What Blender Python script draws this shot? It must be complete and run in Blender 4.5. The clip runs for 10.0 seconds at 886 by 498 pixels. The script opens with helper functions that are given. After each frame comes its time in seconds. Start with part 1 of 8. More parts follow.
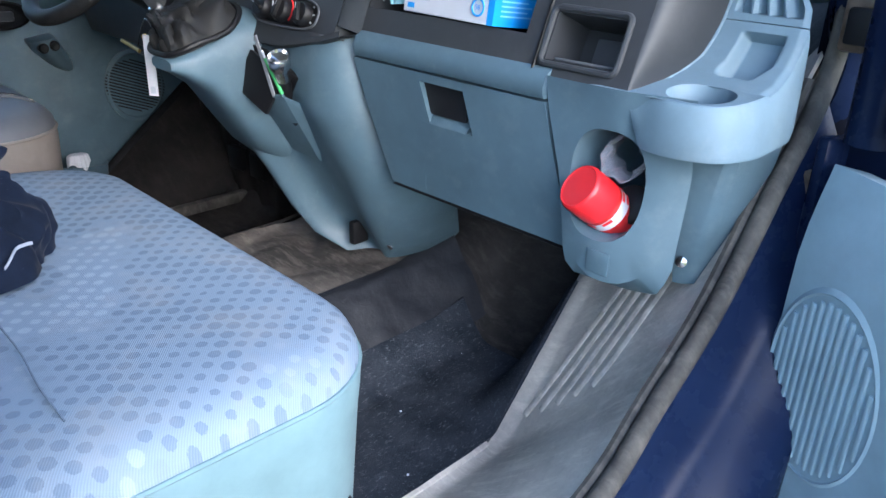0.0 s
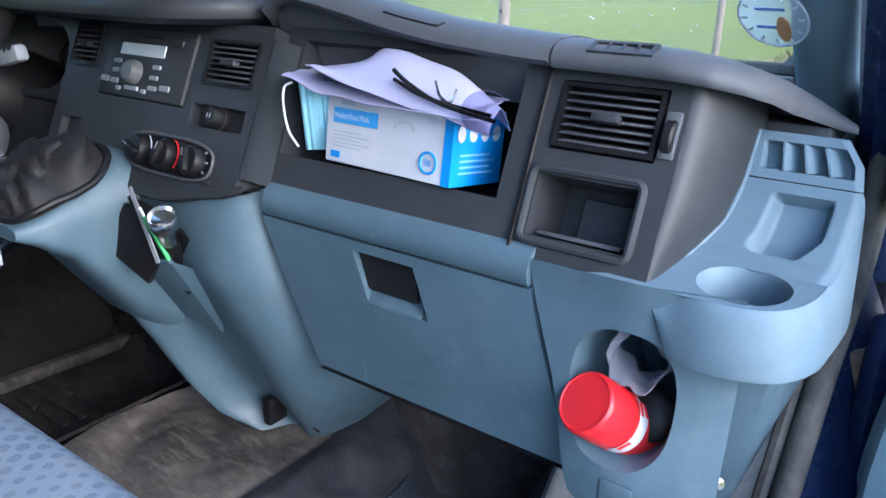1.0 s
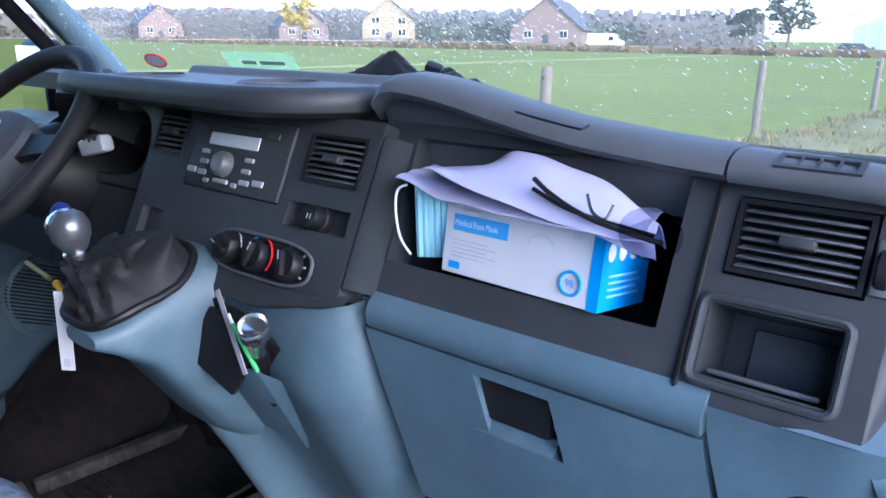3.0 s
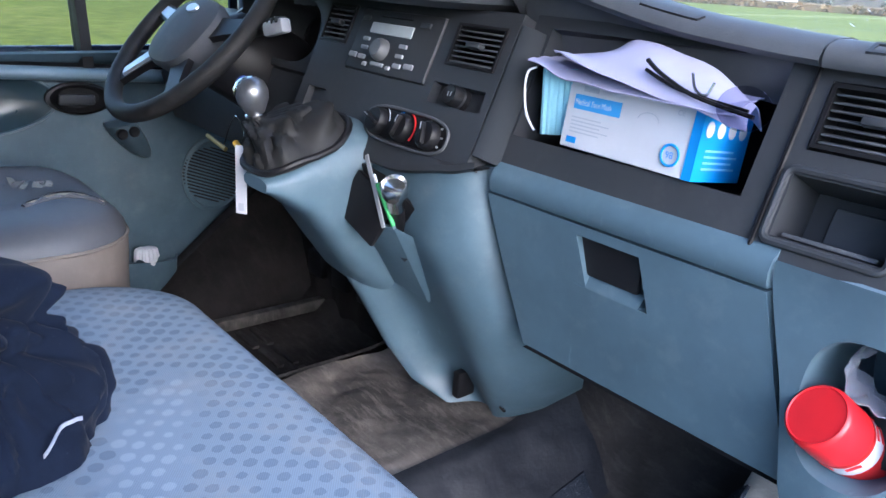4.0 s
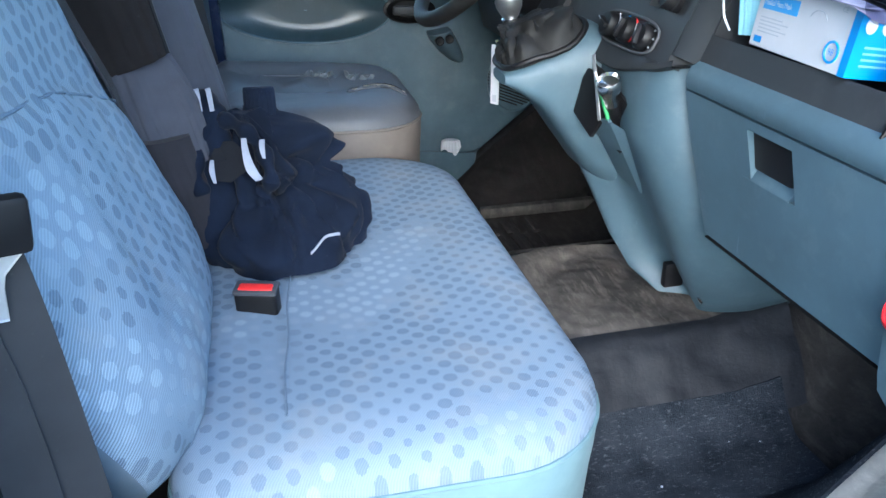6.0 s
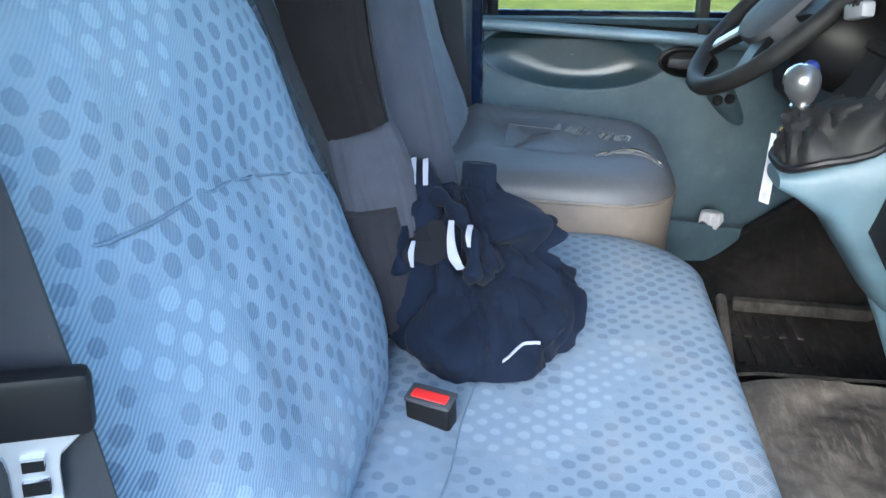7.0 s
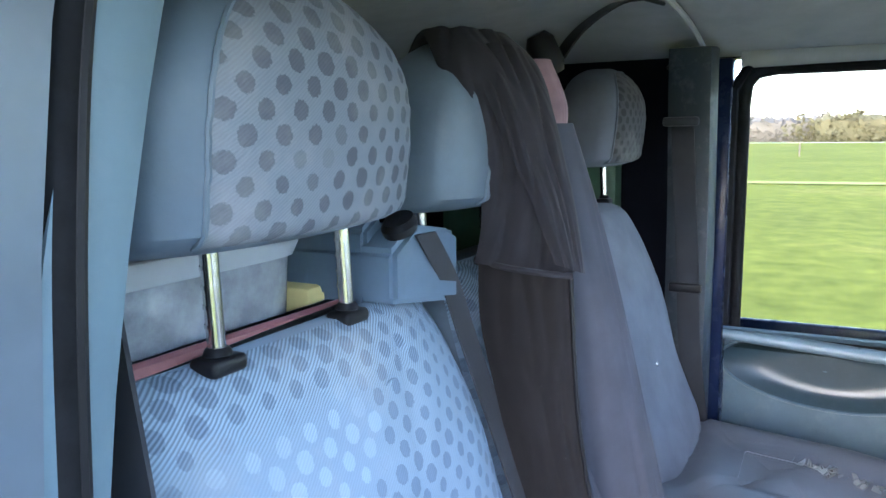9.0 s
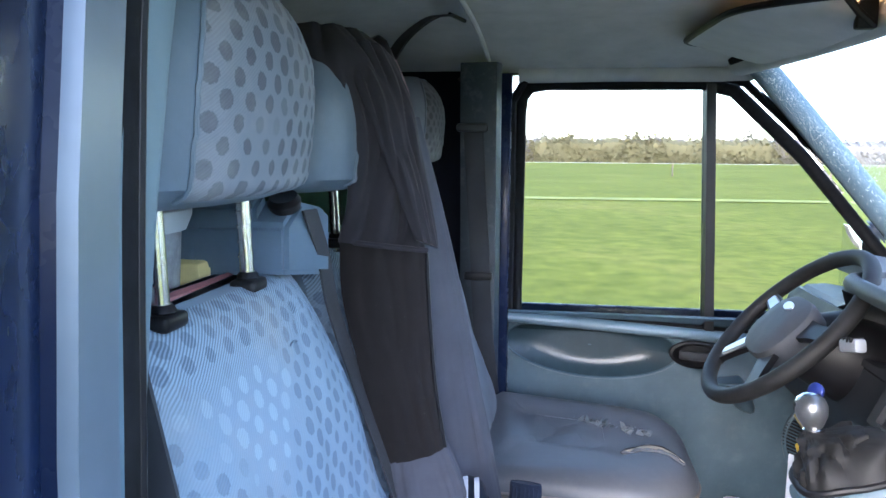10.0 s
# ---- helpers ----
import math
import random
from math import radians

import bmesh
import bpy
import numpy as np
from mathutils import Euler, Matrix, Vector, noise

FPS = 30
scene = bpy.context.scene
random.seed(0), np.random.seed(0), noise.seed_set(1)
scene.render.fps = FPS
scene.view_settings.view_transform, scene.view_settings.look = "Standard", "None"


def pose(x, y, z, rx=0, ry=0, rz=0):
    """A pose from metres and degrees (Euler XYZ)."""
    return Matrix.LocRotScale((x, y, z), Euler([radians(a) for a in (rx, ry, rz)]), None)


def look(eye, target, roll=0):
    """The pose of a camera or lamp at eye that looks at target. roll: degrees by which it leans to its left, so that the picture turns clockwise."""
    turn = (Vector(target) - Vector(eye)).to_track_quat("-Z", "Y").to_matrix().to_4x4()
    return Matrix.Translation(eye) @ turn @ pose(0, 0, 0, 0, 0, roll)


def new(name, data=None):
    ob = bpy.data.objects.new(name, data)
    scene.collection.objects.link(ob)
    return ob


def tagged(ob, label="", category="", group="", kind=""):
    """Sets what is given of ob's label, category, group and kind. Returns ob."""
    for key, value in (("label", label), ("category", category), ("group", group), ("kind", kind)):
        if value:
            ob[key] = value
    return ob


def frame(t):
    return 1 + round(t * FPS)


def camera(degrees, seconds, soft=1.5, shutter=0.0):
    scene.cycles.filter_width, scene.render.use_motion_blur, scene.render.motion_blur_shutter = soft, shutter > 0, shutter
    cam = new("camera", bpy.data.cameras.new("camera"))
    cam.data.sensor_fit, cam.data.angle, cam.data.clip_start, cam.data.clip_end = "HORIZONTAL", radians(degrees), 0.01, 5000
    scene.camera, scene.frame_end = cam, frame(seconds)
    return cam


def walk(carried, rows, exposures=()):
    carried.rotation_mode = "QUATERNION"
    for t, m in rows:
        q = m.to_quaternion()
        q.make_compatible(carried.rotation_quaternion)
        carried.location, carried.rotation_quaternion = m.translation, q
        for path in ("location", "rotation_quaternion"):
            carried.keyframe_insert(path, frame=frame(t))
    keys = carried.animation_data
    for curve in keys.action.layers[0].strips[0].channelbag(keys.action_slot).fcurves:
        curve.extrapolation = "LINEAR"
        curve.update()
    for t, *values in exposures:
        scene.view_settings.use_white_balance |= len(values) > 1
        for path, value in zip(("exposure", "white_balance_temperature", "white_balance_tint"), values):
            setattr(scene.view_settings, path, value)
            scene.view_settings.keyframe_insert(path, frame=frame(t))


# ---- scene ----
cam = camera(60.7, 10.0)
PATH = [
    (0, (1.1491, 0.0034, 1.4373), (-0.28, 1.4493, 0.4976), 1.4),
    (0.5, (1.0248, 0.065, 1.4563), (-0.271, 1.6878, 0.6174), 2.0),
    (1, (0.9139, 0.1669, 1.491), (-0.3338, 1.8603, 0.7205), 0.7),
    (1.5, (0.8366, 0.2352, 1.5213), (-0.3506, 2.0138, 0.8549), 0.0),
    (2, (0.756, 0.2744, 1.5493), (-0.4189, 2.0843, 0.9478), -0.5),
    (3.3, (0.7907, 0.1568, 1.5011), (-0.6451, 1.7528, 0.8627), 1.9),
    (3.5, (0.8198, 0.1378, 1.4899), (-0.6698, 1.671, 0.8179), 2.7),
    (4, (0.8814, 0.0952, 1.4686), (-0.7056, 1.4784, 0.7037), 3.6),
    (4.5, (0.9766, 0.0504, 1.4496), (-0.6933, 1.2723, 0.5906), 3.3),
    (5, (1.1099, 0.0493, 1.444), (-0.6552, 1.0774, 0.5256), 2.0),
    (5.2, (1.1614, 0.0784, 1.4518), (-0.6642, 0.9834, 0.5211), 0.9),
    (6.3, (1.1043, 0.1982, 1.481), (-0.8781, 0.4771, 0.4752), -1.0),
    (6.5, (1.0629, 0.2072, 1.4832), (-0.9318, 0.3562, 0.4752), -1.2),
    (7, (0.9576, 0.2542, 1.5235), (-1.0506, -0.037, 0.576), -0.4),
    (7.5, (0.8994, 0.2621, 1.5739), (-1.083, -0.383, 0.7552), -0.6),
    (8, (0.8893, 0.289, 1.6355), (-1.073, -0.588, 1.0027), -1.3),
    (8.5, (0.9016, 0.3058, 1.6747), (-1.0494, -0.691, 1.211), -1.2),
    (9, (0.9128, 0.3013, 1.705), (-1.0517, -0.7246, 1.3779), -0.7),
    (9.5, (0.9498, 0.2834, 1.7083), (-1.111, -0.5544, 1.453), 0.3),
    (10, (1.0528, 0.1971, 1.6714), (-1.1458, -0.1254, 1.3891), 0.5),
]
EXPOSURES = [(0.0, 2.65, 5550, 10), (1.0, 2.6, 5400, 12), (2.0, 2.42, 5100, 18), (3.5, 2.65, 5250, 17), (4.0, 2.75, 5400, 15), (5.0, 2.75, 5300, 9), (6.5, 2.95, 5500, 4), (7.0, 3.18, 5600, 4), (8.0, 3.48, 5800, 9), (8.5, 3.6, 5850, 14), (9.5, 3.65, 5750, 16), (10.0, 3.3, 5600, 16)]
walk(cam, [(t, look(eye, target, roll)) for t, eye, target, roll in PATH], exposures=EXPOSURES)

# ---- sky, sun, exposure ----
world = bpy.data.worlds.new("overcast_sky")
scene.world = world
world.use_nodes = True
wn = world.node_tree.nodes
wl = world.node_tree.links
sky = wn.new("ShaderNodeTexSky")
sky.sky_type = "NISHITA"
sky.sun_disc = False
sky.sun_elevation = radians(27)
sky.sun_rotation = radians(104)
sky.air_density = 1.0
sky.dust_density = 1.5
sky.ozone_density = 1.0
wl.new(sky.outputs[0], wn["Background"].inputs[0])
wn["Background"].inputs[1].default_value = 0.14
sun = new("sun", bpy.data.lights.new("sun", "SUN"))
sun.data.energy = 0.44
sun.data.angle = radians(60)
sun.data.color = (1.0, 0.97, 0.92)
sun.matrix_world = look((5.75, -1.35, 2.45), (0, 0, 0))


# ---- materials ----
class Nodes:
    """A small builder for node materials."""

    def __init__(self, name, rough=0.6, metal=0.0, spec=0.5):
        self.m = bpy.data.materials.new(name)
        self.m.use_nodes = True
        self.t = self.m.node_tree
        self.b = self.t.nodes["Principled BSDF"]
        self.b.inputs["Roughness"].default_value = rough
        self.b.inputs["Metallic"].default_value = metal
        self.b.inputs["Specular IOR Level"].default_value = spec
        self.co = None

    def node(self, kind, **values):
        n = self.t.nodes.new(kind)
        for k, v in values.items():
            n.inputs[k].default_value = v
        return n

    def link(self, a, b):
        self.t.links.new(a, b)

    def coords(self, out="Object"):
        if self.co is None:
            self.co = self.t.nodes.new("ShaderNodeTexCoord")
        return self.co.outputs[out]

    def noise(self, scale, detail=4.0, rough=0.6, out="Object", stretch=None):
        n = self.node("ShaderNodeTexNoise", Scale=scale, Detail=detail, Roughness=rough)
        src = self.coords(out)
        if stretch:
            mp = self.t.nodes.new("ShaderNodeMapping")
            mp.inputs["Scale"].default_value = stretch
            self.link(src, mp.inputs[0])
            src = mp.outputs[0]
        self.link(src, n.inputs["Vector"])
        return n.outputs["Fac"]

    def ramp(self, fac, stops):
        r = self.t.nodes.new("ShaderNodeValToRGB")
        els = r.color_ramp.elements
        while len(els) < len(stops):
            els.new(0.5)
        for e, (p, c) in zip(els, stops):
            e.position = p
            e.color = (*c, 1) if len(c) == 3 else c
        self.link(fac, r.inputs[0])
        return r.outputs[0]

    def mix(self, fac, a, b, blend="MIX"):
        n = self.t.nodes.new("ShaderNodeMix")
        n.data_type = "RGBA"
        n.blend_type = blend
        for sock, v in ((n.inputs[0], fac), (n.inputs[6], a), (n.inputs[7], b)):
            if isinstance(v, (int, float)):
                sock.default_value = v
            elif isinstance(v, tuple):
                sock.default_value = (*v, 1)
            else:
                self.link(v, sock)
        return n.outputs[2]

    def math(self, op, a, b=0.0, clamp=False):
        n = self.t.nodes.new("ShaderNodeMath")
        n.operation = op
        n.use_clamp = clamp
        for sock, v in ((n.inputs[0], a), (n.inputs[1], b)):
            if isinstance(v, (int, float)):
                sock.default_value = v
            else:
                self.link(v, sock)
        return n.outputs[0]

    def colour(self, c):
        if isinstance(c, tuple):
            self.b.inputs["Base Color"].default_value = (*c, 1)
        else:
            self.link(c, self.b.inputs["Base Color"])

    def roughness(self, fac, lo, hi):
        mr = self.t.nodes.new("ShaderNodeMapRange")
        mr.inputs["To Min"].default_value = lo
        mr.inputs["To Max"].default_value = hi
        self.link(fac, mr.inputs[0])
        self.link(mr.outputs[0], self.b.inputs["Roughness"])

    def bump(self, height, strength=0.3, dist=0.002):
        bp = self.node("ShaderNodeBump", Strength=strength, Distance=dist)
        self.link(height, bp.inputs["Height"])
        self.link(bp.outputs[0], self.b.inputs["Normal"])


def plastic(name, c, rough=0.5, grain=900, dirt=0.35, dirt_col=(0.30, 0.29, 0.27), bump=0.12, spec=0.5):
    """Moulded plastic with fine grain, rubbed patches, dust and pale scuffs."""
    n = Nodes(name, rough, 0, spec)
    big = n.noise(7, 5, 0.65)
    dark = tuple(v * 0.80 for v in c)
    light = tuple(min(1, v * 1.15) for v in c)
    base = n.ramp(big, [(0.3, dark), (0.7, light)])
    dust = n.ramp(n.noise(23, 7, 0.7), [(0.52, (0, 0, 0)), (0.80, (dirt, dirt, dirt))])
    col = n.mix(dust, base, dirt_col)
    scuff = n.ramp(n.noise(60, 3, 0.5, stretch=(1, 1, 0.25)), [(0.72, (0, 0, 0)), (0.78, (dirt, dirt, dirt))])
    n.colour(n.mix(scuff, col, tuple(min(1, v * 1.8 + 0.04) for v in c)))
    n.roughness(big, rough - 0.1, rough + 0.14)
    n.bump(n.noise(grain, 2, 0.5), bump, 0.0006)
    return n.m


def seat_fabric(name, base, dot, sheen, size=1.0, lines=0.17, pale_from=0.62, thread=0.0048, border=None):
    """Woven seat cloth: twill lines and rows of round dots that change in size, some coloured pale for worn sheen."""
    n = Nodes(name, 0.85, 0, 0.25)
    uv = n.node("ShaderNodeSeparateXYZ")
    n.link(n.coords("UV"), uv.inputs[0])
    U, V = uv.outputs[0], uv.outputs[1]
    pu, pv = 0.0285 * size, 0.0165 * size
    u, v = n.math("DIVIDE", U, pu), n.math("DIVIDE", V, pv)
    row = n.math("FLOOR", v)
    u = n.math("ADD", u, n.math("MULTIPLY", n.math("FLOORED_MODULO", row, 2.0), 0.5))
    fu = n.math("MULTIPLY", n.math("SUBTRACT", n.math("FRACT", u), 0.5), pu)
    fv = n.math("MULTIPLY", n.math("SUBTRACT", n.math("FRACT", v), 0.5), pv)
    d = n.math("SQRT", n.math("ADD", n.math("POWER", fu, 2.0), n.math("POWER", n.math("MULTIPLY", fv, 0.93), 2.0)))
    cell = n.t.nodes.new("ShaderNodeCombineXYZ")
    n.link(n.math("FLOOR", u), cell.inputs[0])
    n.link(row, cell.inputs[1])
    cn = n.node("ShaderNodeTexNoise", Scale=0.23, Detail=1.5)
    n.link(cell.outputs[0], cn.inputs["Vector"])
    r = n.math("ADD", n.math("MULTIPLY", cn.outputs["Fac"], 0.0105 * size), 0.0018 * size)
    wob = n.math("MULTIPLY", n.math("SUBTRACT", n.noise(330, 2, 0.6, "UV"), 0.5), 0.0045)
    mask = n.math("DIVIDE", n.math("SUBTRACT", n.math("ADD", r, wob), d), 0.0009, True)
    pn = n.node("ShaderNodeTexNoise", Scale=0.12, Detail=1.0)
    shift = n.t.nodes.new("ShaderNodeVectorMath")
    shift.operation = "ADD"
    shift.inputs[1].default_value = (37, 11, 5)
    n.link(cell.outputs[0], shift.inputs[0])
    n.link(shift.outputs[0], pn.inputs["Vector"])
    pale = n.ramp(pn.outputs["Fac"], [(pale_from, (0, 0, 0)), (pale_from + 0.08, (1, 1, 1))])
    dots = n.mix(pale, dot, sheen)
    worn = n.ramp(n.noise(5, 4, 0.6, "UV"), [(0.35, (0.80, 0.80, 0.80)), (0.60, (1, 1, 1))])
    col = n.mix(n.math("MULTIPLY", mask, worn), base, dots)
    twill = n.math("SINE", n.math("MULTIPLY", n.math("ADD", n.math("MULTIPLY", U, 0.8), V), 2 * math.pi / thread))
    depth = lines
    if border:
        eu = n.math("DIVIDE", n.math("SUBTRACT", U, border[0] - 0.02), 0.06, True)
        ev = n.math("DIVIDE", n.math("SUBTRACT", V, border[1] - 0.015), 0.045, True)
        depth = n.math("ADD", n.math("MULTIPLY", n.math("MAXIMUM", eu, ev), border[2]), lines)
    tw = n.math("ADD", n.math("MULTIPLY", twill, depth), 1.0)
    tc = n.t.nodes.new("ShaderNodeCombineColor")
    for i in range(3):
        n.link(tw, tc.inputs[i])
    col = n.mix(1.0, col, tc.outputs[0], "MULTIPLY")
    soil = n.ramp(n.noise(9, 6, 0.65), [(0.5, (0, 0, 0)), (0.85, (0.55, 0.55, 0.55))])
    n.colour(n.mix(soil, col, (0.34, 0.33, 0.31)))
    n.bump(n.math("ADD", twill, n.math("MULTIPLY", mask, 1.2)), 0.25, 0.0008)
    return n.m


def cloth(name, c, weave=700, rough=0.92, vary=0.3, bump=0.3):
    n = Nodes(name, rough, 0, 0.08)
    f = n.noise(14, 5, 0.6)
    col = n.ramp(f, [(0.3, tuple(v * (1 - vary) for v in c)), (0.75, tuple(min(1, v * (1 + vary)) for v in c))])
    lint = n.ramp(n.noise(260, 2, 0.5), [(0.70, (0, 0, 0)), (0.78, (0.04, 0.04, 0.04))])
    n.colour(n.mix(lint, col, (0.35, 0.35, 0.36)))
    n.bump(n.noise(weave, 3, 0.6), bump, 0.001)
    n.b.inputs["Sheen Weight"].default_value = 0.05
    return n.m


def simple(name, c, rough=0.5, metal=0.0, spec=0.5, vary=0.15, scale=20):
    n = Nodes(name, rough, metal, spec)
    f = n.noise(scale, 4, 0.6)
    n.colour(n.ramp(f, [(0.3, tuple(v * (1 - vary) for v in c)), (0.7, tuple(min(1, v * (1 + vary)) for v in c))]))
    n.roughness(f, max(0.02, rough - 0.08), min(1, rough + 0.08))
    return n.m


def rubber(name, c, dust=(0.16, 0.14, 0.12), amount=0.8, scale=5):
    """Worn rubber flooring with trodden-in dust and streaks."""
    n = Nodes(name, 0.75, 0, 0.18)
    a = n.ramp(n.noise(scale, 7, 0.7), [(0.38, (0, 0, 0)), (0.68, (amount,) * 3)])
    s = n.ramp(n.noise(16, 5, 0.7, stretch=(1, 4, 1)), [(0.5, (0, 0, 0)), (0.8, (0.5,) * 3)])
    col = n.mix(a, c, dust)
    n.colour(n.mix(s, col, tuple(v * 1.5 for v in dust)))
    n.roughness(n.noise(9, 4, 0.6), 0.5, 0.9)
    n.bump(n.noise(130, 5, 0.65), 0.35, 0.003)
    return n.m


def glass(name, tint=(1, 1, 1), rough=0.0):
    n = Nodes(name, rough, 0, 0.5)
    n.b.inputs["Transmission Weight"].default_value = 1.0
    n.b.inputs["IOR"].default_value = 1.02
    n.colour(tint)
    return n.m


def film(name, c, cover):
    """A clear sheet with a thin coat that scatters light: printed film, or a dirty wet pane."""
    n = Nodes(name, 0.5, 0, 0.3)
    n.colour(c)
    clear, through_ = n.node("ShaderNodeBsdfTransparent"), n.node("ShaderNodeBsdfTranslucent")
    through_.inputs[0].default_value = (*c, 1)
    coat, out = n.node("ShaderNodeMixShader"), n.node("ShaderNodeMixShader")
    coat.inputs[0].default_value, out.inputs[0].default_value = 0.6, cover
    n.link(n.b.outputs[0], coat.inputs[1])
    n.link(through_.outputs[0], coat.inputs[2])
    n.link(clear.outputs[0], out.inputs[1])
    n.link(coat.outputs[0], out.inputs[2])
    n.link(out.outputs[0], n.t.nodes["Material Output"].inputs[0])
    return n.m


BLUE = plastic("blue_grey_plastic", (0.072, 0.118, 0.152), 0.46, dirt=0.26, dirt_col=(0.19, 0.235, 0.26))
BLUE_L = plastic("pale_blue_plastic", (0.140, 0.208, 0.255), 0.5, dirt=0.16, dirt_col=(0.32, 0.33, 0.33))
# Pale blue plastic lightened: skylight on the open door is put into it.
DOOR_BLUE_LIT = plastic("sky_lit_door_lining", (0.255, 0.355, 0.410), 0.5, dirt=0.16, dirt_col=(0.36, 0.37, 0.37))
DARK = plastic("charcoal_plastic", (0.030, 0.0330, 0.038), 0.52, dirt=0.20, dirt_col=(0.10, 0.100, 0.100), spec=0.45)
DARK_TOP = plastic("charcoal_dash_pad", (0.076, 0.081, 0.091), 0.6, grain=500, dirt=0.16, dirt_col=(0.17, 0.165, 0.16), bump=0.3, spec=0.4)
BLACK = simple("black_plastic", (0.008, 0.008, 0.0095), 0.48, 0.0, 0.3)
RUBBER_SEAL = simple("door_seal_rubber", (0.008, 0.0085, 0.010), 0.75, 0.0, 0.15, vary=0.4, scale=60)
FABRIC = seat_fabric("dotted_seat_cloth", (0.215, 0.276, 0.355), (0.152, 0.200, 0.265), (0.28, 0.345, 0.43), 1.0, 0.08, 0.62, 0.0030)
FABRIC_BACK = seat_fabric("dotted_backrest_cloth", (0.228, 0.294, 0.366), (0.152, 0.198, 0.256), (0.30, 0.375, 0.455), 1.15, 0.05, 0.58, 0.0040, (0.585, 0.545, 0.34))
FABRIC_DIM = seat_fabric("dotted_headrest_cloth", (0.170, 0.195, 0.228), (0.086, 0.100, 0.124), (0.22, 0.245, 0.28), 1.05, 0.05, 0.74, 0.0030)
SIDE_CLOTH = cloth("plain_seat_side_cloth", (0.165, 0.255, 0.285), 900, vary=0.12, bump=0.15)
VINYL = plastic("blue_grey_vinyl", (0.12, 0.16, 0.20), 0.48, grain=350, dirt=0.12, bump=0.2)
GREY_VINYL = plastic("worn_grey_vinyl", (0.090, 0.094, 0.104), 0.45, grain=300, dirt=0.18, dirt_col=(0.2, 0.18, 0.16), bump=0.25)
DRIVER_COVER = cloth("charcoal_seat_cover", (0.138, 0.147, 0.168), 600, vary=0.15, bump=0.2)
DRIVER_HEAD = seat_fabric("dotted_charcoal_headrest", (0.076, 0.074, 0.076), (0.040, 0.039, 0.041), (0.09, 0.088, 0.09), 0.9, 0.06, 0.8, 0.003)
TAN_VINYL = plastic("dusty_tan_vinyl", (0.17, 0.145, 0.125), 0.55, grain=300, dirt=0.2, bump=0.2)
FOAM = cloth("torn_seat_foam", (0.42, 0.36, 0.27), 200)
RAG = cloth("torn_grey_lining", (0.15, 0.175, 0.195), 300)
CHROME = simple("brushed_steel", (0.66, 0.66, 0.66), 0.22, 1.0, vary=0.1, scale=120)
SLAT = plastic("grey_vent_slats", (0.072, 0.076, 0.084), 0.5, dirt=0.2, dirt_col=(0.16, 0.155, 0.15))
SILVER = simple("silver_paint", (0.55, 0.56, 0.58), 0.35, 0.6)
GREY_HUB = plastic("grey_airbag_cover", (0.055, 0.060, 0.070), 0.6, dirt=0.1, spec=0.3)
LEATHER = simple("black_leather", (0.014, 0.014, 0.0145), 0.62, 0.0, 0.3, vary=0.4, scale=40)
MAT_RUBBER = rubber("dusty_rubber_floor", (0.05, 0.046, 0.043), (0.24, 0.21, 0.185), 0.95, 3.5)
DARK_RUBBER = rubber("dark_rubber_floor", (0.018, 0.017, 0.017), (0.075, 0.066, 0.06), 0.7, 4)
TREAD = rubber("worn_step_rubber", (0.40, 0.365, 0.325), (0.62, 0.57, 0.50), 0.95, 9)
DUSTY_SEAL = rubber("dusty_seal_rubber", (0.035, 0.034, 0.033), (0.13, 0.12, 0.105), 0.8, 12)
FLAP = rubber("torn_black_rubber", (0.008, 0.010, 0.016), (0.022, 0.023, 0.028), 0.4, 7)
FLAP.node_tree.nodes["Principled BSDF"].inputs["Specular IOR Level"].default_value = 0.5
BULKHEAD = rubber("brown_black_bulkhead_mat", (0.010, 0.0095, 0.0098), (0.036, 0.031, 0.029), 0.85, 6)
CARPET = Nodes("flecked_black_carpet", 0.95, 0, 0.1)
_c = CARPET.ramp(CARPET.noise(10, 5, 0.65), [(0.35, (0.016, 0.020, 0.028)), (0.7, (0.045, 0.052, 0.065))])
_f = CARPET.ramp(CARPET.noise(260, 4, 0.75, stretch=(1, 0.35, 1)), [(0.56, (0, 0, 0)), (0.72, (1, 1, 1))])
CARPET.colour(CARPET.mix(_f, _c, (0.115, 0.125, 0.145)))
CARPET.bump(CARPET.noise(300, 4, 0.7), 0.9, 0.003)
CARPET = CARPET.m
LINER = cloth("grey_headliner", (0.47, 0.47, 0.44), 500, vary=0.10, bump=0.15)
PAINT = Nodes("dark_blue_car_paint", 0.28, 0.0, 0.12)
PAINT.colour(PAINT.ramp(PAINT.noise(8, 6, 0.7), [(0.35, (0.0065, 0.012, 0.036)), (0.62, (0.010, 0.018, 0.050)), (0.85, (0.034, 0.040, 0.072))]))
PAINT.roughness(PAINT.noise(20, 4, 0.6), 0.15, 0.4)
PAINT.b.inputs["Coat Weight"].default_value = 0.03
PAINT = PAINT.m
# Body blue taken down to near-black: shade put into the colour.
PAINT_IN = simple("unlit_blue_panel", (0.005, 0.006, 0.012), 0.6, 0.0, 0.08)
GLASS = glass("window_glass", (0.60, 0.63, 0.58))
SCREEN = glass("windscreen_glass", (0.93, 0.96, 0.94))
SCREEN_FILM = film("damp_road_film", (0.70, 0.68, 0.58), 0.14)
BELT = cloth("seat_belt_webbing", (0.044, 0.046, 0.051), 1200, 0.7, vary=0.15)
NAVY = cloth("navy_fleece", (0.0085, 0.0130, 0.0265), 500, vary=0.30, bump=0.3)
NAVY.node_tree.nodes["Principled BSDF"].inputs["Sheen Weight"].default_value = 0.04
COAT = cloth("charcoal_softshell", (0.0300, 0.0290, 0.0345), 800, vary=0.18, bump=0.2)
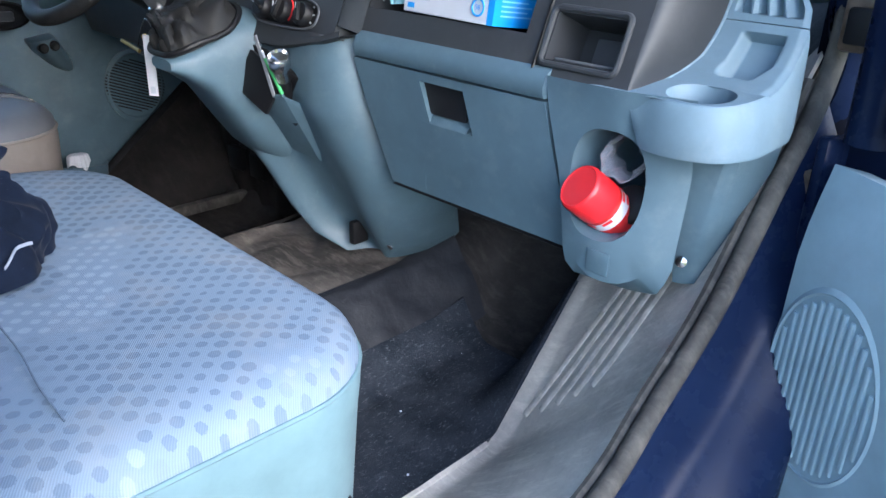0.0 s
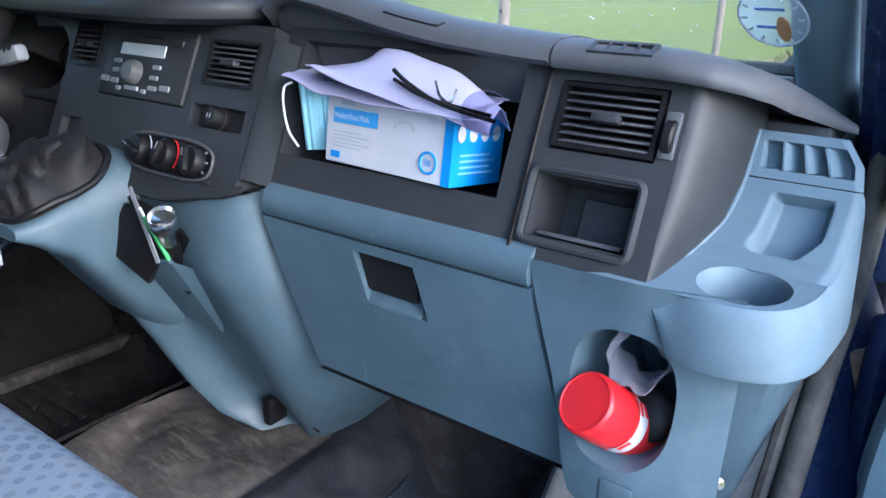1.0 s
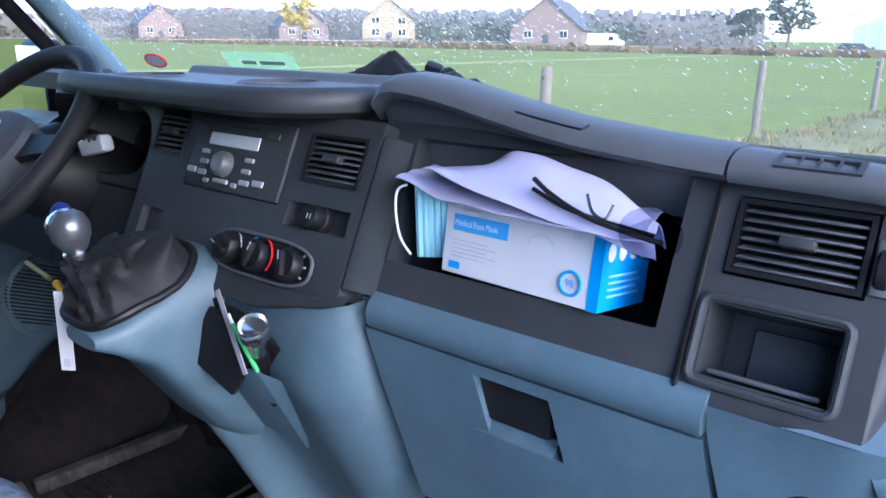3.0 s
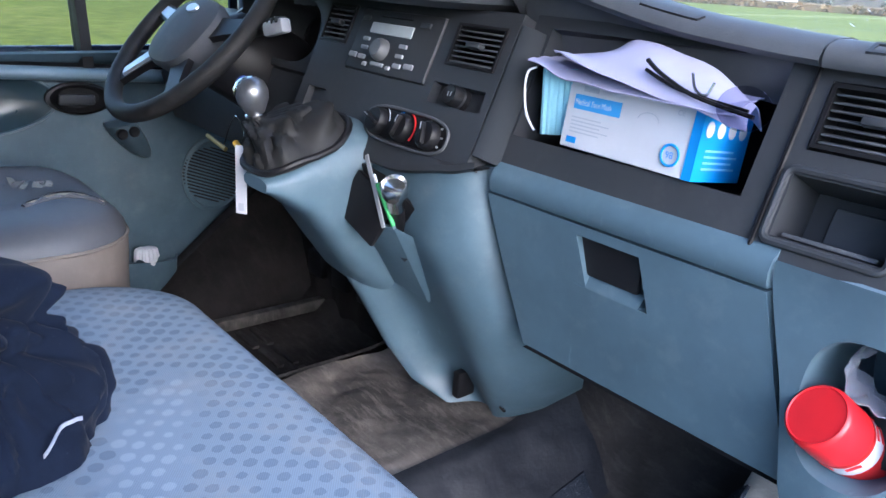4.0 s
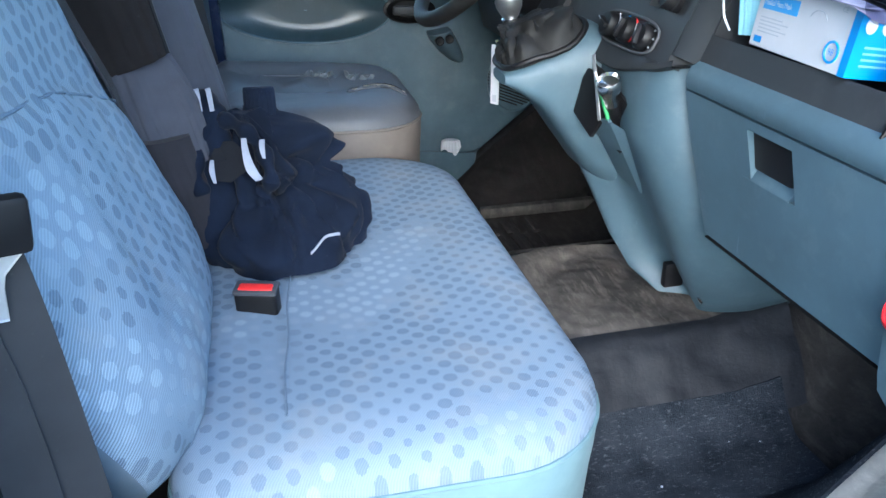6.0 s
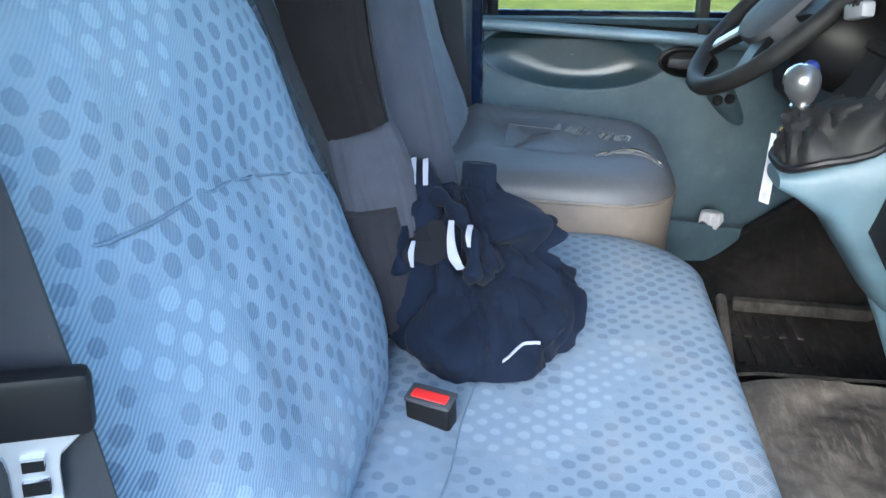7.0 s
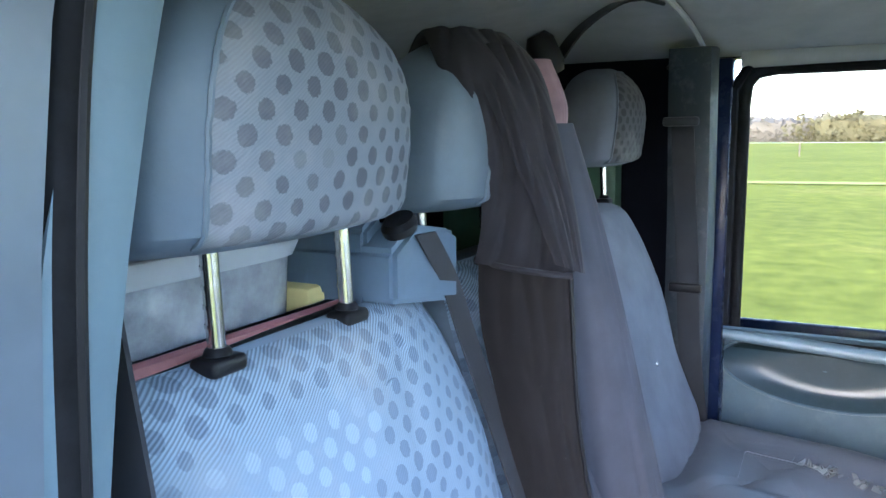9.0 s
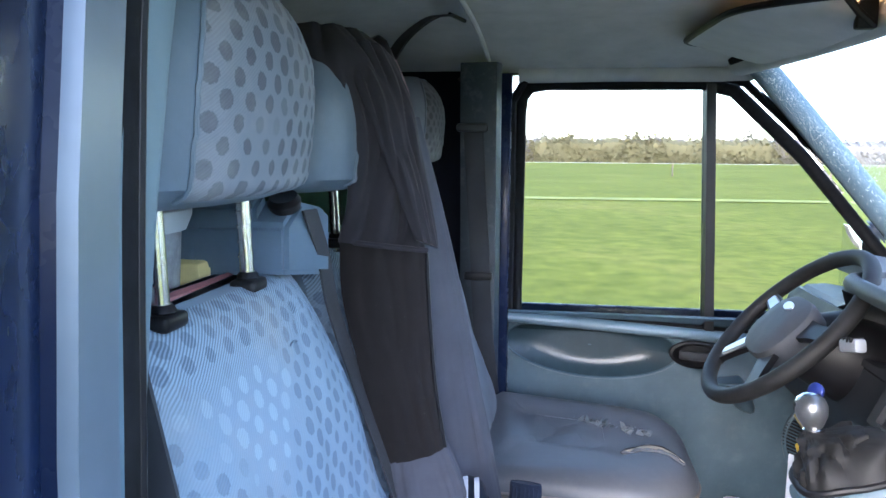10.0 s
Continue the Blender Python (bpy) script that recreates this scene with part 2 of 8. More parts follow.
COAT.node_tree.nodes["Principled BSDF"].inputs["Sheen Weight"].default_value = 0.06
COAT_B = cloth("slate_lining", (0.064, 0.067, 0.083), 900, vary=0.15, bump=0.2)
PINK = cloth("striped_pink_shirt", (0.30, 0.20, 0.22), 600)
TAPE = simple("faded_white_tape", (0.33, 0.35, 0.42), 0.85, vary=0.15)
WHITE = simple("white_print", (0.75, 0.76, 0.80), 0.7, vary=0.05)
PAPER = simple("pale_lilac_paper", (0.36, 0.36, 0.52), 0.8, vary=0.06)
CARD = simple("white_card", (0.60, 0.61, 0.66), 0.55, vary=0.04)
CARD_BLUE = simple("printed_blue_card", (0.025, 0.27, 0.72), 0.45, vary=0.06)
MASK = cloth("pale_blue_mask_fabric", (0.33, 0.63, 0.75), 900, vary=0.06, bump=0.1)
PRINT_GREY = simple("grey_print", (0.45, 0.48, 0.55), 0.6, vary=0.05)
RED = simple("red_plastic_cap", (0.75, 0.018, 0.025), 0.32, vary=0.05)
RED_DARK = simple("red_aerosol_print", (0.5, 0.02, 0.02), 0.35, vary=0.2)
CLEAR = Nodes("clear_plastic_cap", 0.15, 0, 0.5)
CLEAR.b.inputs["Transmission Weight"].default_value = 0.45
CLEAR.b.inputs["IOR"].default_value = 1.15
CLEAR.colour((0.66, 0.67, 0.76))
_t = CLEAR.node("ShaderNodeBsdfTransparent")
_m = CLEAR.node("ShaderNodeMixShader")
_m.inputs[0].default_value = 0.48
CLEAR.link(CLEAR.b.outputs[0], _m.inputs[1])
CLEAR.link(_t.outputs[0], _m.inputs[2])
CLEAR.link(_m.outputs[0], CLEAR.t.nodes["Material Output"].inputs[0])
CLEAR = CLEAR.m
TUB = Nodes("cloudy_plastic_tub", 0.35, 0, 0.5)
TUB.b.inputs["Transmission Weight"].default_value = 0.55
TUB.b.inputs["IOR"].default_value = 1.1
TUB.colour(TUB.ramp(TUB.noise(9, 4, 0.6), [(0.35, (0.50, 0.53, 0.56)), (0.7, (0.70, 0.73, 0.76))]))
_t = TUB.node("ShaderNodeBsdfTransparent")
_m = TUB.node("ShaderNodeMixShader")
TUB.link(TUB.ramp(TUB.noise(26, 5, 0.65), [(0.36, (0.40, 0.40, 0.40)), (0.62, (0.66, 0.66, 0.66))]), _m.inputs[0])
TUB.link(TUB.b.outputs[0], _m.inputs[1])
TUB.link(_t.outputs[0], _m.inputs[2])
TUB.link(_m.outputs[0], TUB.t.nodes["Material Output"].inputs[0])
TUB = TUB.m
TUB_LID = simple("frosted_tub_rim", (0.40, 0.43, 0.46), 0.45, vary=0.06)
YELLOW = simple("pale_yellow_foam", (0.62, 0.52, 0.22), 0.8)
PINK_BOARD = simple("faded_red_board", (0.26, 0.105, 0.105), 0.7, vary=0.25, scale=8)
GREEN_DARK = simple("dark_green_panel", (0.050, 0.105, 0.060), 0.5)
ORANGE_TAG = simple("yellow_wire", (0.75, 0.45, 0.05), 0.5)
BUCKLE_RED = simple("red_release_button", (0.72, 0.03, 0.03), 0.4)
LCD = simple("grey_display", (0.48, 0.52, 0.53), 0.3, vary=0.08)
KEY_GREY = simple("grey_radio_keys", (0.26, 0.27, 0.29), 0.45)
STEEL_DIRTY = simple("rusty_hinge_steel", (0.16, 0.12, 0.09), 0.6, 0.5, vary=0.5, scale=50)
# Near-black: the load space's lack of light is put into the colour.
VOID = simple("unlit_load_space", (0.006, 0.007, 0.012), 0.8, 0.0, 0.08)

GRASS = Nodes("meadow_grass", 0.9, 0, 0.1)
_g = GRASS.ramp(GRASS.noise(0.10, 6, 0.65), [(0.32, (0.165, 0.182, 0.028)), (0.55, (0.215, 0.232, 0.036)), (0.75, (0.30, 0.265, 0.070))])
_g2 = GRASS.ramp(GRASS.noise(2.2, 6, 0.7), [(0.35, (0.60, 0.62, 0.55)), (0.7, (1.15, 1.12, 1.1))])
GRASS.colour(GRASS.mix(1.0, _g, _g2, "MULTIPLY"))
GRASS.bump(GRASS.noise(12, 5, 0.7), 0.6, 0.06)
GRASS = GRASS.m
BROWN = Nodes("dead_verge_grass", 0.95, 0, 0.1)
BROWN.colour(BROWN.ramp(BROWN.noise(1.3, 6, 0.7), [(0.3, (0.10, 0.15, 0.03)), (0.5, (0.22, 0.19, 0.08)), (0.75, (0.36, 0.27, 0.14))]))
BROWN.bump(BROWN.noise(14, 5, 0.7), 0.7, 0.05)
BROWN = BROWN.m
ROAD = Nodes("wet_asphalt", 0.35, 0, 0.5)
ROAD.colour(ROAD.ramp(ROAD.noise(0.8, 6, 0.7), [(0.3, (0.14, 0.135, 0.125)), (0.7, (0.25, 0.24, 0.225))]))
ROAD.roughness(ROAD.noise(0.5, 4, 0.6), 0.42, 0.8)
ROAD = ROAD.m
ROAD_LINE = simple("white_road_paint", (0.75, 0.75, 0.73), 0.6)
# Brick and render greyed: distance haze is put into both colours.
WOOD_POST = simple("weathered_post", (0.17, 0.13, 0.095), 0.85, vary=0.35, scale=9)
BRICK = simple("hazed_red_brick", (0.24, 0.165, 0.14), 0.9, vary=0.2)
RENDER_Y = simple("hazed_yellow_render", (0.34, 0.27, 0.18), 0.9)
ROOF_TILE = simple("grey_roof_tiles", (0.10, 0.09, 0.10), 0.8)
VAN_WHITE = simple("white_van_paint", (0.78, 0.78, 0.78), 0.4)
GREENHOUSE = simple("greenhouse_glass", (0.55, 0.60, 0.64), 0.3, vary=0.15)


def foliage(name, a, b, c):
    n = Nodes(name, 0.9, 0, 0.1)
    g = n.t.nodes.new("ShaderNodeNewGeometry")
    n.colour(n.ramp(g.outputs["Random Per Island"], [(0.0, a), (0.5, b), (1.0, c)]))
    return n.m


# Brown and olive kept pale and even, with distance haze put into them.
LEAF_BROWN = foliage("hazed_autumn_twigs", (0.185, 0.165, 0.150), (0.200, 0.178, 0.160), (0.215, 0.190, 0.165))
LEAF_OLIVE = foliage("hazed_olive_leaves", (0.155, 0.140, 0.085), (0.170, 0.152, 0.090), (0.185, 0.162, 0.095))
LEAF_REED = foliage("rusty_reeds", (0.20, 0.13, 0.07), (0.24, 0.16, 0.085), (0.17, 0.13, 0.06))
LEAF_YELLOW = foliage("yellow_autumn_leaves", (0.40, 0.27, 0.02), (0.55, 0.40, 0.05), (0.30, 0.22, 0.03))
LEAF_GREEN = foliage("dark_evergreen_leaves", (0.08, 0.088, 0.075), (0.11, 0.118, 0.09), (0.14, 0.145, 0.10))


# ---- mesh tools ----
def link_mesh(name, bm, mats, parent=None, label="", angle=40):
    me = bpy.data.meshes.new(name)
    bmesh.ops.recalc_face_normals(bm, faces=bm.faces)
    bm.to_mesh(me)
    bm.free()
    for p in me.polygons:
        p.use_smooth = True
    me.set_sharp_from_angle(angle=radians(angle))
    for m in mats if isinstance(mats, (list, tuple)) else [mats]:
        me.materials.append(m)
    ob = new(name, me)
    if parent is not None:
        ob.parent = parent
    if label:
        tagged(ob, label=label)
    return ob


def part(name, bm, mat, parent, label=""):
    return link_mesh(name, bm, mat, parent, label)


def thing(name, label, category, group="", kind=""):
    return tagged(new(name), label, category, group, kind)


def solid(name, bm, mat, label, category="", kind="structure"):
    return tagged(link_mesh(name, bm, mat), label, category, "", kind)


def box(x0, x1, y0, y1, z0, z1, r=0.0, seg=2, m=None, bm=None):
    """A box with rounded edges; m turns or moves it, bm takes it into an open mesh."""
    b = bm or bmesh.new()
    out = bmesh.ops.create_cube(b, size=1.0)
    vs = out["verts"]
    mat = Matrix.Translation(((x0 + x1) / 2, (y0 + y1) / 2, (z0 + z1) / 2)) @ Matrix.Diagonal((x1 - x0, y1 - y0, z1 - z0, 1))
    if m is not None:
        mat = m @ mat
    bmesh.ops.transform(b, matrix=mat, verts=vs)
    if r > 0:
        es = list({e for v in vs for e in v.link_edges})
        bmesh.ops.bevel(b, geom=es, offset=r, segments=seg, profile=0.5, affect="EDGES")
    return b


def cyl(r0, r1, h, n=24, m=None, bm=None, bevel=0.0):
    """A round body from z = 0 to h, radius r0 below and r1 above."""
    b = bm or bmesh.new()
    prof = [(r0 - bevel, 0), (r0, bevel), (r1, h - bevel), (r1 - bevel, h)] if bevel else [(r0, 0), (r1, h)]
    return lathe(prof, n, m, b)


def lathe(prof, n=24, m=None, bm=None, caps=True):
    b = bm or bmesh.new()
    rings = [[(r * math.cos(2 * math.pi * i / n), r * math.sin(2 * math.pi * i / n), z) for i in range(n)] for r, z in prof]
    return loft(rings, caps, m, b)


def loft(rings, caps=True, m=None, bm=None, closed=True, slot=None, uvs=None):
    """Skin over rings of points; slot(i, j) picks a material, uvs(i, j) a place on the cloth."""
    b = bm or bmesh.new()
    rows = [[b.verts.new(m @ Vector(p) if m is not None else Vector(p)) for p in ring] for ring in rings]
    n = len(rows[0])
    layer = b.loops.layers.uv.verify() if uvs else None
    for i in range(len(rows) - 1):
        for j in range(n if closed else n - 1):
            k = (j + 1) % n
            f = b.faces.new((rows[i][j], rows[i][k], rows[i + 1][k], rows[i + 1][j]))
            if slot:
                f.material_index = slot(i, j)
            if uvs:
                for loop, (a, c) in zip(f.loops, ((i, j), (i, j + 1), (i + 1, j + 1), (i + 1, j))):
                    loop[layer].uv = uvs(a, c)
    if caps and closed:
        for ring in (rows[0], rows[-1]):
            try:
                b.faces.new(ring)
            except ValueError:
                pass
    return b


def sheet(f, us, vs, thick=0.0, bm=None, uv=False):
    """A skin over f(u, v); thick gives it depth."""
    b = bm or bmesh.new()
    layer = b.loops.layers.uv.verify() if uv else None
    rows = [[b.verts.new(f(u, v)) for u in us] for v in vs]
    made = []
    for i in range(len(vs) - 1):
        for j in range(len(us) - 1):
            fc = b.faces.new((rows[i][j], rows[i][j + 1], rows[i + 1][j + 1], rows[i + 1][j]))
            made.append(fc)
            if uv:
                for loop, (a, c) in zip(fc.loops, ((i, j), (i, j + 1), (i + 1, j + 1), (i + 1, j))):
                    loop[layer].uv = (us[c], vs[a])
    if thick:
        b.normal_update()
        grid = [[v.co + v.normal * thick for v in row] for row in rows]
        back = [[b.verts.new(p) for p in row] for row in grid]
        nu, nv = len(us), len(vs)
        for i in range(nv - 1):
            for j in range(nu - 1):
                fc = b.faces.new((back[i][j], back[i + 1][j], back[i + 1][j + 1], back[i][j + 1]))
        rim = [(0, j) for j in range(nu)] + [(i, nu - 1) for i in range(1, nv)] + [(nv - 1, j) for j in range(nu - 2, -1, -1)] + [(i, 0) for i in range(nv - 2, 0, -1)]
        for (i, j), (k, l) in zip(rim, rim[1:] + rim[:1]):
            b.faces.new((rows[i][j], back[i][j], back[k][l], rows[k][l]))
    return b


def steps(a, b, n):
    return [a + (b - a) * i / n for i in range(n + 1)]


def spline(pts, n=8):
    """A smooth line through points."""
    P = [Vector(p) for p in pts]
    out = []
    for i in range(len(P) - 1):
        p0, p1, p2, p3 = P[max(i - 1, 0)], P[i], P[i + 1], P[min(i + 2, len(P) - 1)]
        for k in range(n):
            t = k / n
            out.append(0.5 * (2 * p1 + (p2 - p0) * t + (2 * p0 - 5 * p1 + 4 * p2 - p3) * t * t + (3 * p1 - p0 - 3 * p2 + p3) * t ** 3))
    out.append(P[-1])
    return out


def tube(pts, r, n=10, closed=False, flat=1.0, up=(0, 0, 1), bm=None):
    """A pipe along points; flat squeezes it along the side that faces up."""
    P = [Vector(p) for p in pts]
    rings = []
    for i, p in enumerate(P):
        a = P[i - 1] if closed or i else P[i]
        c = P[(i + 1) % len(P)] if closed or i < len(P) - 1 else P[i]
        d = (c - a).normalized()
        s = d.cross(Vector(up))
        s = s.normalized() if s.length > 1e-4 else d.orthogonal().normalized()
        w = s.cross(d)
        rr = r[i] if isinstance(r, (list, tuple)) else r
        rings.append([p + s * (rr * math.cos(2 * math.pi * k / n)) + w * (rr * flat * math.sin(2 * math.pi * k / n)) for k in range(n)])
    if closed:
        rings.append(rings[0])
    return loft(rings, not closed, None, bm)


def ribbon(pts, width, thick, across, bm=None, across_end=None):
    """A flat band along points, its width along the way given."""
    P = [Vector(p) for p in pts]
    rings = []
    for i, p in enumerate(P):
        a = Vector(across).lerp(Vector(across_end or across), min(1.0, 1.6 * i / (len(P) - 1))).normalized() * width / 2
        d = (P[min(i + 1, len(P) - 1)] - P[max(i - 1, 0)]).normalized()
        nrm = d.cross(a).normalized() * thick / 2
        rings.append([p - a - nrm, p + a - nrm, p + a + nrm, p - a + nrm])
    return loft(rings, True, None, bm)


def frame3(origin, u, w):
    """A pose whose x runs along u, y along w, and z out of the two."""
    u, w = Vector(u).normalized(), Vector(w).normalized()
    n = u.cross(w).normalized()
    w = n.cross(u)
    m = Matrix((u, w, n)).transposed().to_4x4()
    m.translation = Vector(origin)
    return m


def plate(u0, u1, w0, w1, holes, thick, m, bend=None, r=0.0):
    """A panel in the plane of m, with rectangular recesses (u0, u1, w0, w1, depth) that have walls and a floor."""
    b = bmesh.new()
    us = sorted({u0, u1, *[h[0] for h in holes], *[h[1] for h in holes]})
    ws = sorted({w0, w1, *[h[2] for h in holes], *[h[3] for h in holes]})
    at = {}

    def v(u, w, d):
        key = (round(u, 5), round(w, 5), round(d, 5))
        if key not in at:
            p = Vector((u, w, d))
            at[key] = b.verts.new(m @ (bend(p) if bend else p))
        return at[key]

    for i in range(len(us) - 1):
        for j in range(len(ws) - 1):
            cu, cw = (us[i] + us[i + 1]) / 2, (ws[j] + ws[j + 1]) / 2
            if any(h[0] < cu < h[1] and h[2] < cw < h[3] for h in holes):
                continue
            b.faces.new([v(us[i], ws[j], 0), v(us[i + 1], ws[j], 0), v(us[i + 1], ws[j + 1], 0), v(us[i], ws[j + 1], 0)])
    for a0, a1, b0, b1, d in holes:
        ring = [(x, b0) for x in us if a0 <= x <= a1] + [(a1, y) for y in ws if b0 < y <= b1]
        ring += [(x, b1) for x in reversed(us) if a0 <= x < a1] + [(a0, y) for y in reversed(ws) if b0 < y < b1]
        for k in range(len(ring)):
            p, q = ring[k], ring[(k + 1) % len(ring)]
            b.faces.new([v(*q, 0), v(*p, 0), v(*p, -d), v(*q, -d)])
        b.faces.new([v(*p, -d) for p in ring])
    rim = [(x, w0) for x in us] + [(u1, y) for y in ws[1:]] + [(x, w1) for x in reversed(us[:-1])] + [(u0, y) for y in reversed(ws[1:-1])]
    for k in range(len(rim)):
        p, q = rim[k], rim[(k + 1) % len(rim)]
        b.faces.new([v(*p, 0), v(*q, 0), v(*q, -thick), v(*p, -thick)])
    if r:
        es = [e for e in b.edges if len(e.link_faces) == 2 and e.calc_face_angle(0) > 0.8]
        bmesh.ops.bevel(b, geom=es, offset=r, segments=2, profile=0.5, affect="EDGES")
    return b


def ellipse_panel(outline, cu, cw, ru, rw, depth, m, bend=None, n=40, back=True, lip=0.004, power=2.0, taper=0.90):
    """A panel whose outline is a convex loop in the plane of m, pierced by a rounded hole with a deep inner wall."""
    b = bmesh.new()
    inner, outer = [], []
    for k in range(n):
        a = 2 * math.pi * k / n
        ca, sa = math.cos(a), math.sin(a)
        ex = abs(ca) ** (2 / power) * (1 if ca >= 0 else -1)
        ey = abs(sa) ** (2 / power) * (1 if sa >= 0 else -1)
        inner.append((cu + ru * ex, cw + rw * ey))
        best = None
        for i in range(len(outline)):
            (x1, y1), (x2, y2) = outline[i], outline[(i + 1) % len(outline)]
            den = (x2 - x1) * -sa - (y2 - y1) * -ca
            if abs(den) < 1e-9:
                continue
            s = ((cu - x1) * -sa - (cw - y1) * -ca) / den
            px, py = x1 + (x2 - x1) * s, y1 + (y2 - y1) * s
            d = (px - cu) * ca + (py - cw) * sa
            if -1e-6 <= s <= 1 + 1e-6 and d > 0 and (best is None or d < best[0]):
                best = (d, px, py)
        outer.append(best[1:])

    def P(u, w, d):
        p = Vector((u, w, d))
        return m @ (bend(p) if bend else p)

    rings = [[P(*p, 0) for p in outer]]
    for f in (0.35, 0.7):
        rings.append([P(o[0] * (1 - f) + i[0] * f, o[1] * (1 - f) + i[1] * f, 0) for o, i in zip(outer, inner)])
    rings.append([P(*p, 0) for p in inner])
    sh = lambda p, k: (cu + (p[0] - cu) * k, cw + (p[1] - cw) * k)
    rings.append([P(*sh(p, 0.96), -lip) for p in inner])
    rings.append([P(*sh(p, taper), -depth) for p in inner])
    loft(rings, False, None, b)
    if back:
        b.faces.new(b.verts[-n:] if False else [v for v in list(b.verts)[-n:]])
    return b


def rod(a, b, r, n=12, bm=None):
    return tube([a, b], r, n, bm=bm, up=(0.31, 0.77, 0.2))


def text_mesh(name, words, size, m, mat, parent, bold=0.0, label=""):
    """Printed words laid flat in the plane of m."""
    cu = bpy.data.curves.new(name, "FONT")
    cu.body = words
    cu.size = size
    cu.offset = bold
    tmp = bpy.data.objects.new(name, cu)
    scene.collection.objects.link(tmp)
    me = bpy.data.meshes.new_from_object(tmp.evaluated_get(bpy.context.evaluated_depsgraph_get()))
    bpy.data.objects.remove(tmp)
    me.materials.clear()
    me.materials.append(mat)
    me.transform(m)
    ob = new(name, me)
    ob.parent = parent
    if label:
        tagged(ob, label=label)
    return ob


def smooth(a, b, x):
    t = min(1.0, max(0.0, (x - a) / (b - a)))
    return t * t * (3 - 2 * t)


def nz(x, y, z, s=1.0):
    return noise.noise(Vector((x * s, y * s, z * s)))


# ---- land outside ----
bm = bmesh.new()
rad = [0.0, 6, 12, 25, 50, 100, 200, 500, 1200, 3000]
loft([[(max(r, 0.01) * math.cos(a), max(r, 0.01) * math.sin(a), 0) for a in steps(0, 2 * math.pi, 48)[:-1]] for r in rad], False, None, bm)
solid("ground", bm, GRASS, "flat green meadow reaching to the horizon", "ground")


def road_left(y):
    return -1.86 + 0.069 * y


bm = sheet(lambda u, v: Vector((road_left(v) + u, v, 0.02)), [0, 1.5, 3.0, 4.6], steps(-40, 320, 30), 0.018)
solid("road", bm, ROAD, "wet grey asphalt road with pale edges", "road")
bm = sheet(lambda u, v: Vector((road_left(v) + 0.05 + u, v, 0.028)), [0, 0.16], steps(-40, 320, 30), 0.004)
solid("road_line", bm, ROAD_LINE, "white painted line along the road edge", "road marking")
bm = sheet(lambda u, v: Vector((road_left(v) - 0.02 - u * 1.9, v, 0.012 + 0.12 * math.sin(math.pi * u) * (0.7 + nz(u * 3, v, 0.3, 0.9)))), steps(0, 1, 8), steps(-40, 160, 200))
solid("verge", bm, BROWN, "strip of brown dead grass beside the road", "grass verge")


def tuft_mesh(bm, x, y, h, rnd):
    for k in range(7):
        a = rnd.uniform(0, 6.28)
        w = rnd.uniform(0.01, 0.025)
        d = Vector((math.cos(a), math.sin(a), 0))
        s = Vector((-d.y, d.x, 0)) * w
        base = Vector((x, y, 0.0)) + d * rnd.uniform(0, 0.1)
        tip = base + d * rnd.uniform(0.05, 0.25) + Vector((0, 0, h * rnd.uniform(0.6, 1)))
        bm.faces.new([bm.verts.new(base - s), bm.verts.new(base + s), bm.verts.new(tip)])


rnd = random.Random(4)
bm = bmesh.new()
for _ in range(2200):
    y = 4 + 45 * rnd.random() ** 1.7
    tuft_mesh(bm, road_left(y) - 0.15 - 1.9 * rnd.random(), y, rnd.uniform(0.08, 0.24), rnd)
tagged(link_mesh("dry_grass_tufts", bm, foliage("straw_blades", (0.36, 0.25, 0.11), (0.27, 0.22, 0.09), (0.14, 0.17, 0.05))), "tall straw-coloured grass tufts on the verge", "grass", "", "stuff")


def fence_post(x, y, h):
    t = thing("fence_post", "weathered round wooden fence post in the meadow", "fence post", "posts of the field fence")
    t.location = (x, y, 0)
    bm = lathe([(0.07, -0.3), (0.068, 0.2), (0.062, h - 0.03), (0.045, h)], 10)
    for v in bm.verts:
        v.co.x += 0.01 * nz(v.co.x, v.co.y, v.co.z, 4)
    part("post", bm, WOOD_POST, t)
    for z in (0.45, 0.8, h - 0.12):
        part("insulator", box(-0.01, 0.01, -0.085, -0.06, z - 0.02, z + 0.02, 0.003), BLACK, t)
    return t


POSTS = [(-3.7, 7.5), (-3.2, 13.4), (-2.6, 19.8), (-2.0, 26.5), (-1.3, 34.0)]
for x, y in POSTS:
    fence_post(x, y, 1.22)
for z in (0.5, 1.1):
    w = thing("fence_wire", "thin pale electric fence wire strung between posts", "wire", "fence wires")
    line = sorted(((x, y - 0.07, z) for x, y in POSTS), key=lambda p: p[1])
    part("strand", tube(line, 0.0016, 5), CHROME, w)
for k, (a, b, z) in enumerate((((-62, -60), (-58, 90), 1.0),)):
    for i in range(14):
        f = i / 13
        fence_post(a[0] + (b[0] - a[0]) * f, a[1] + (b[1] - a[1]) * f, 1.15)
    w = thing("fence_wire", "pale white tape fence across the meadow", "wire", "fence wires")
    part("strand", tube([(a[0], a[1], z), (b[0], b[1], z)], 0.012, 5), WHITE, w)
bm = sheet(lambda u, v: Vector((-27 - u * 1.5 - 0.8 * nz(v, 0, 0, 0.05), v, 0.03)), [0, 0.5, 1], steps(-90, 90, 60))
solid("field_track", bm, simple("yellowed_mown_grass", (0.30, 0.31, 0.06), 0.9, vary=0.25, scale=0.6), "pale yellow mown strip across the meadow", "grass strip")


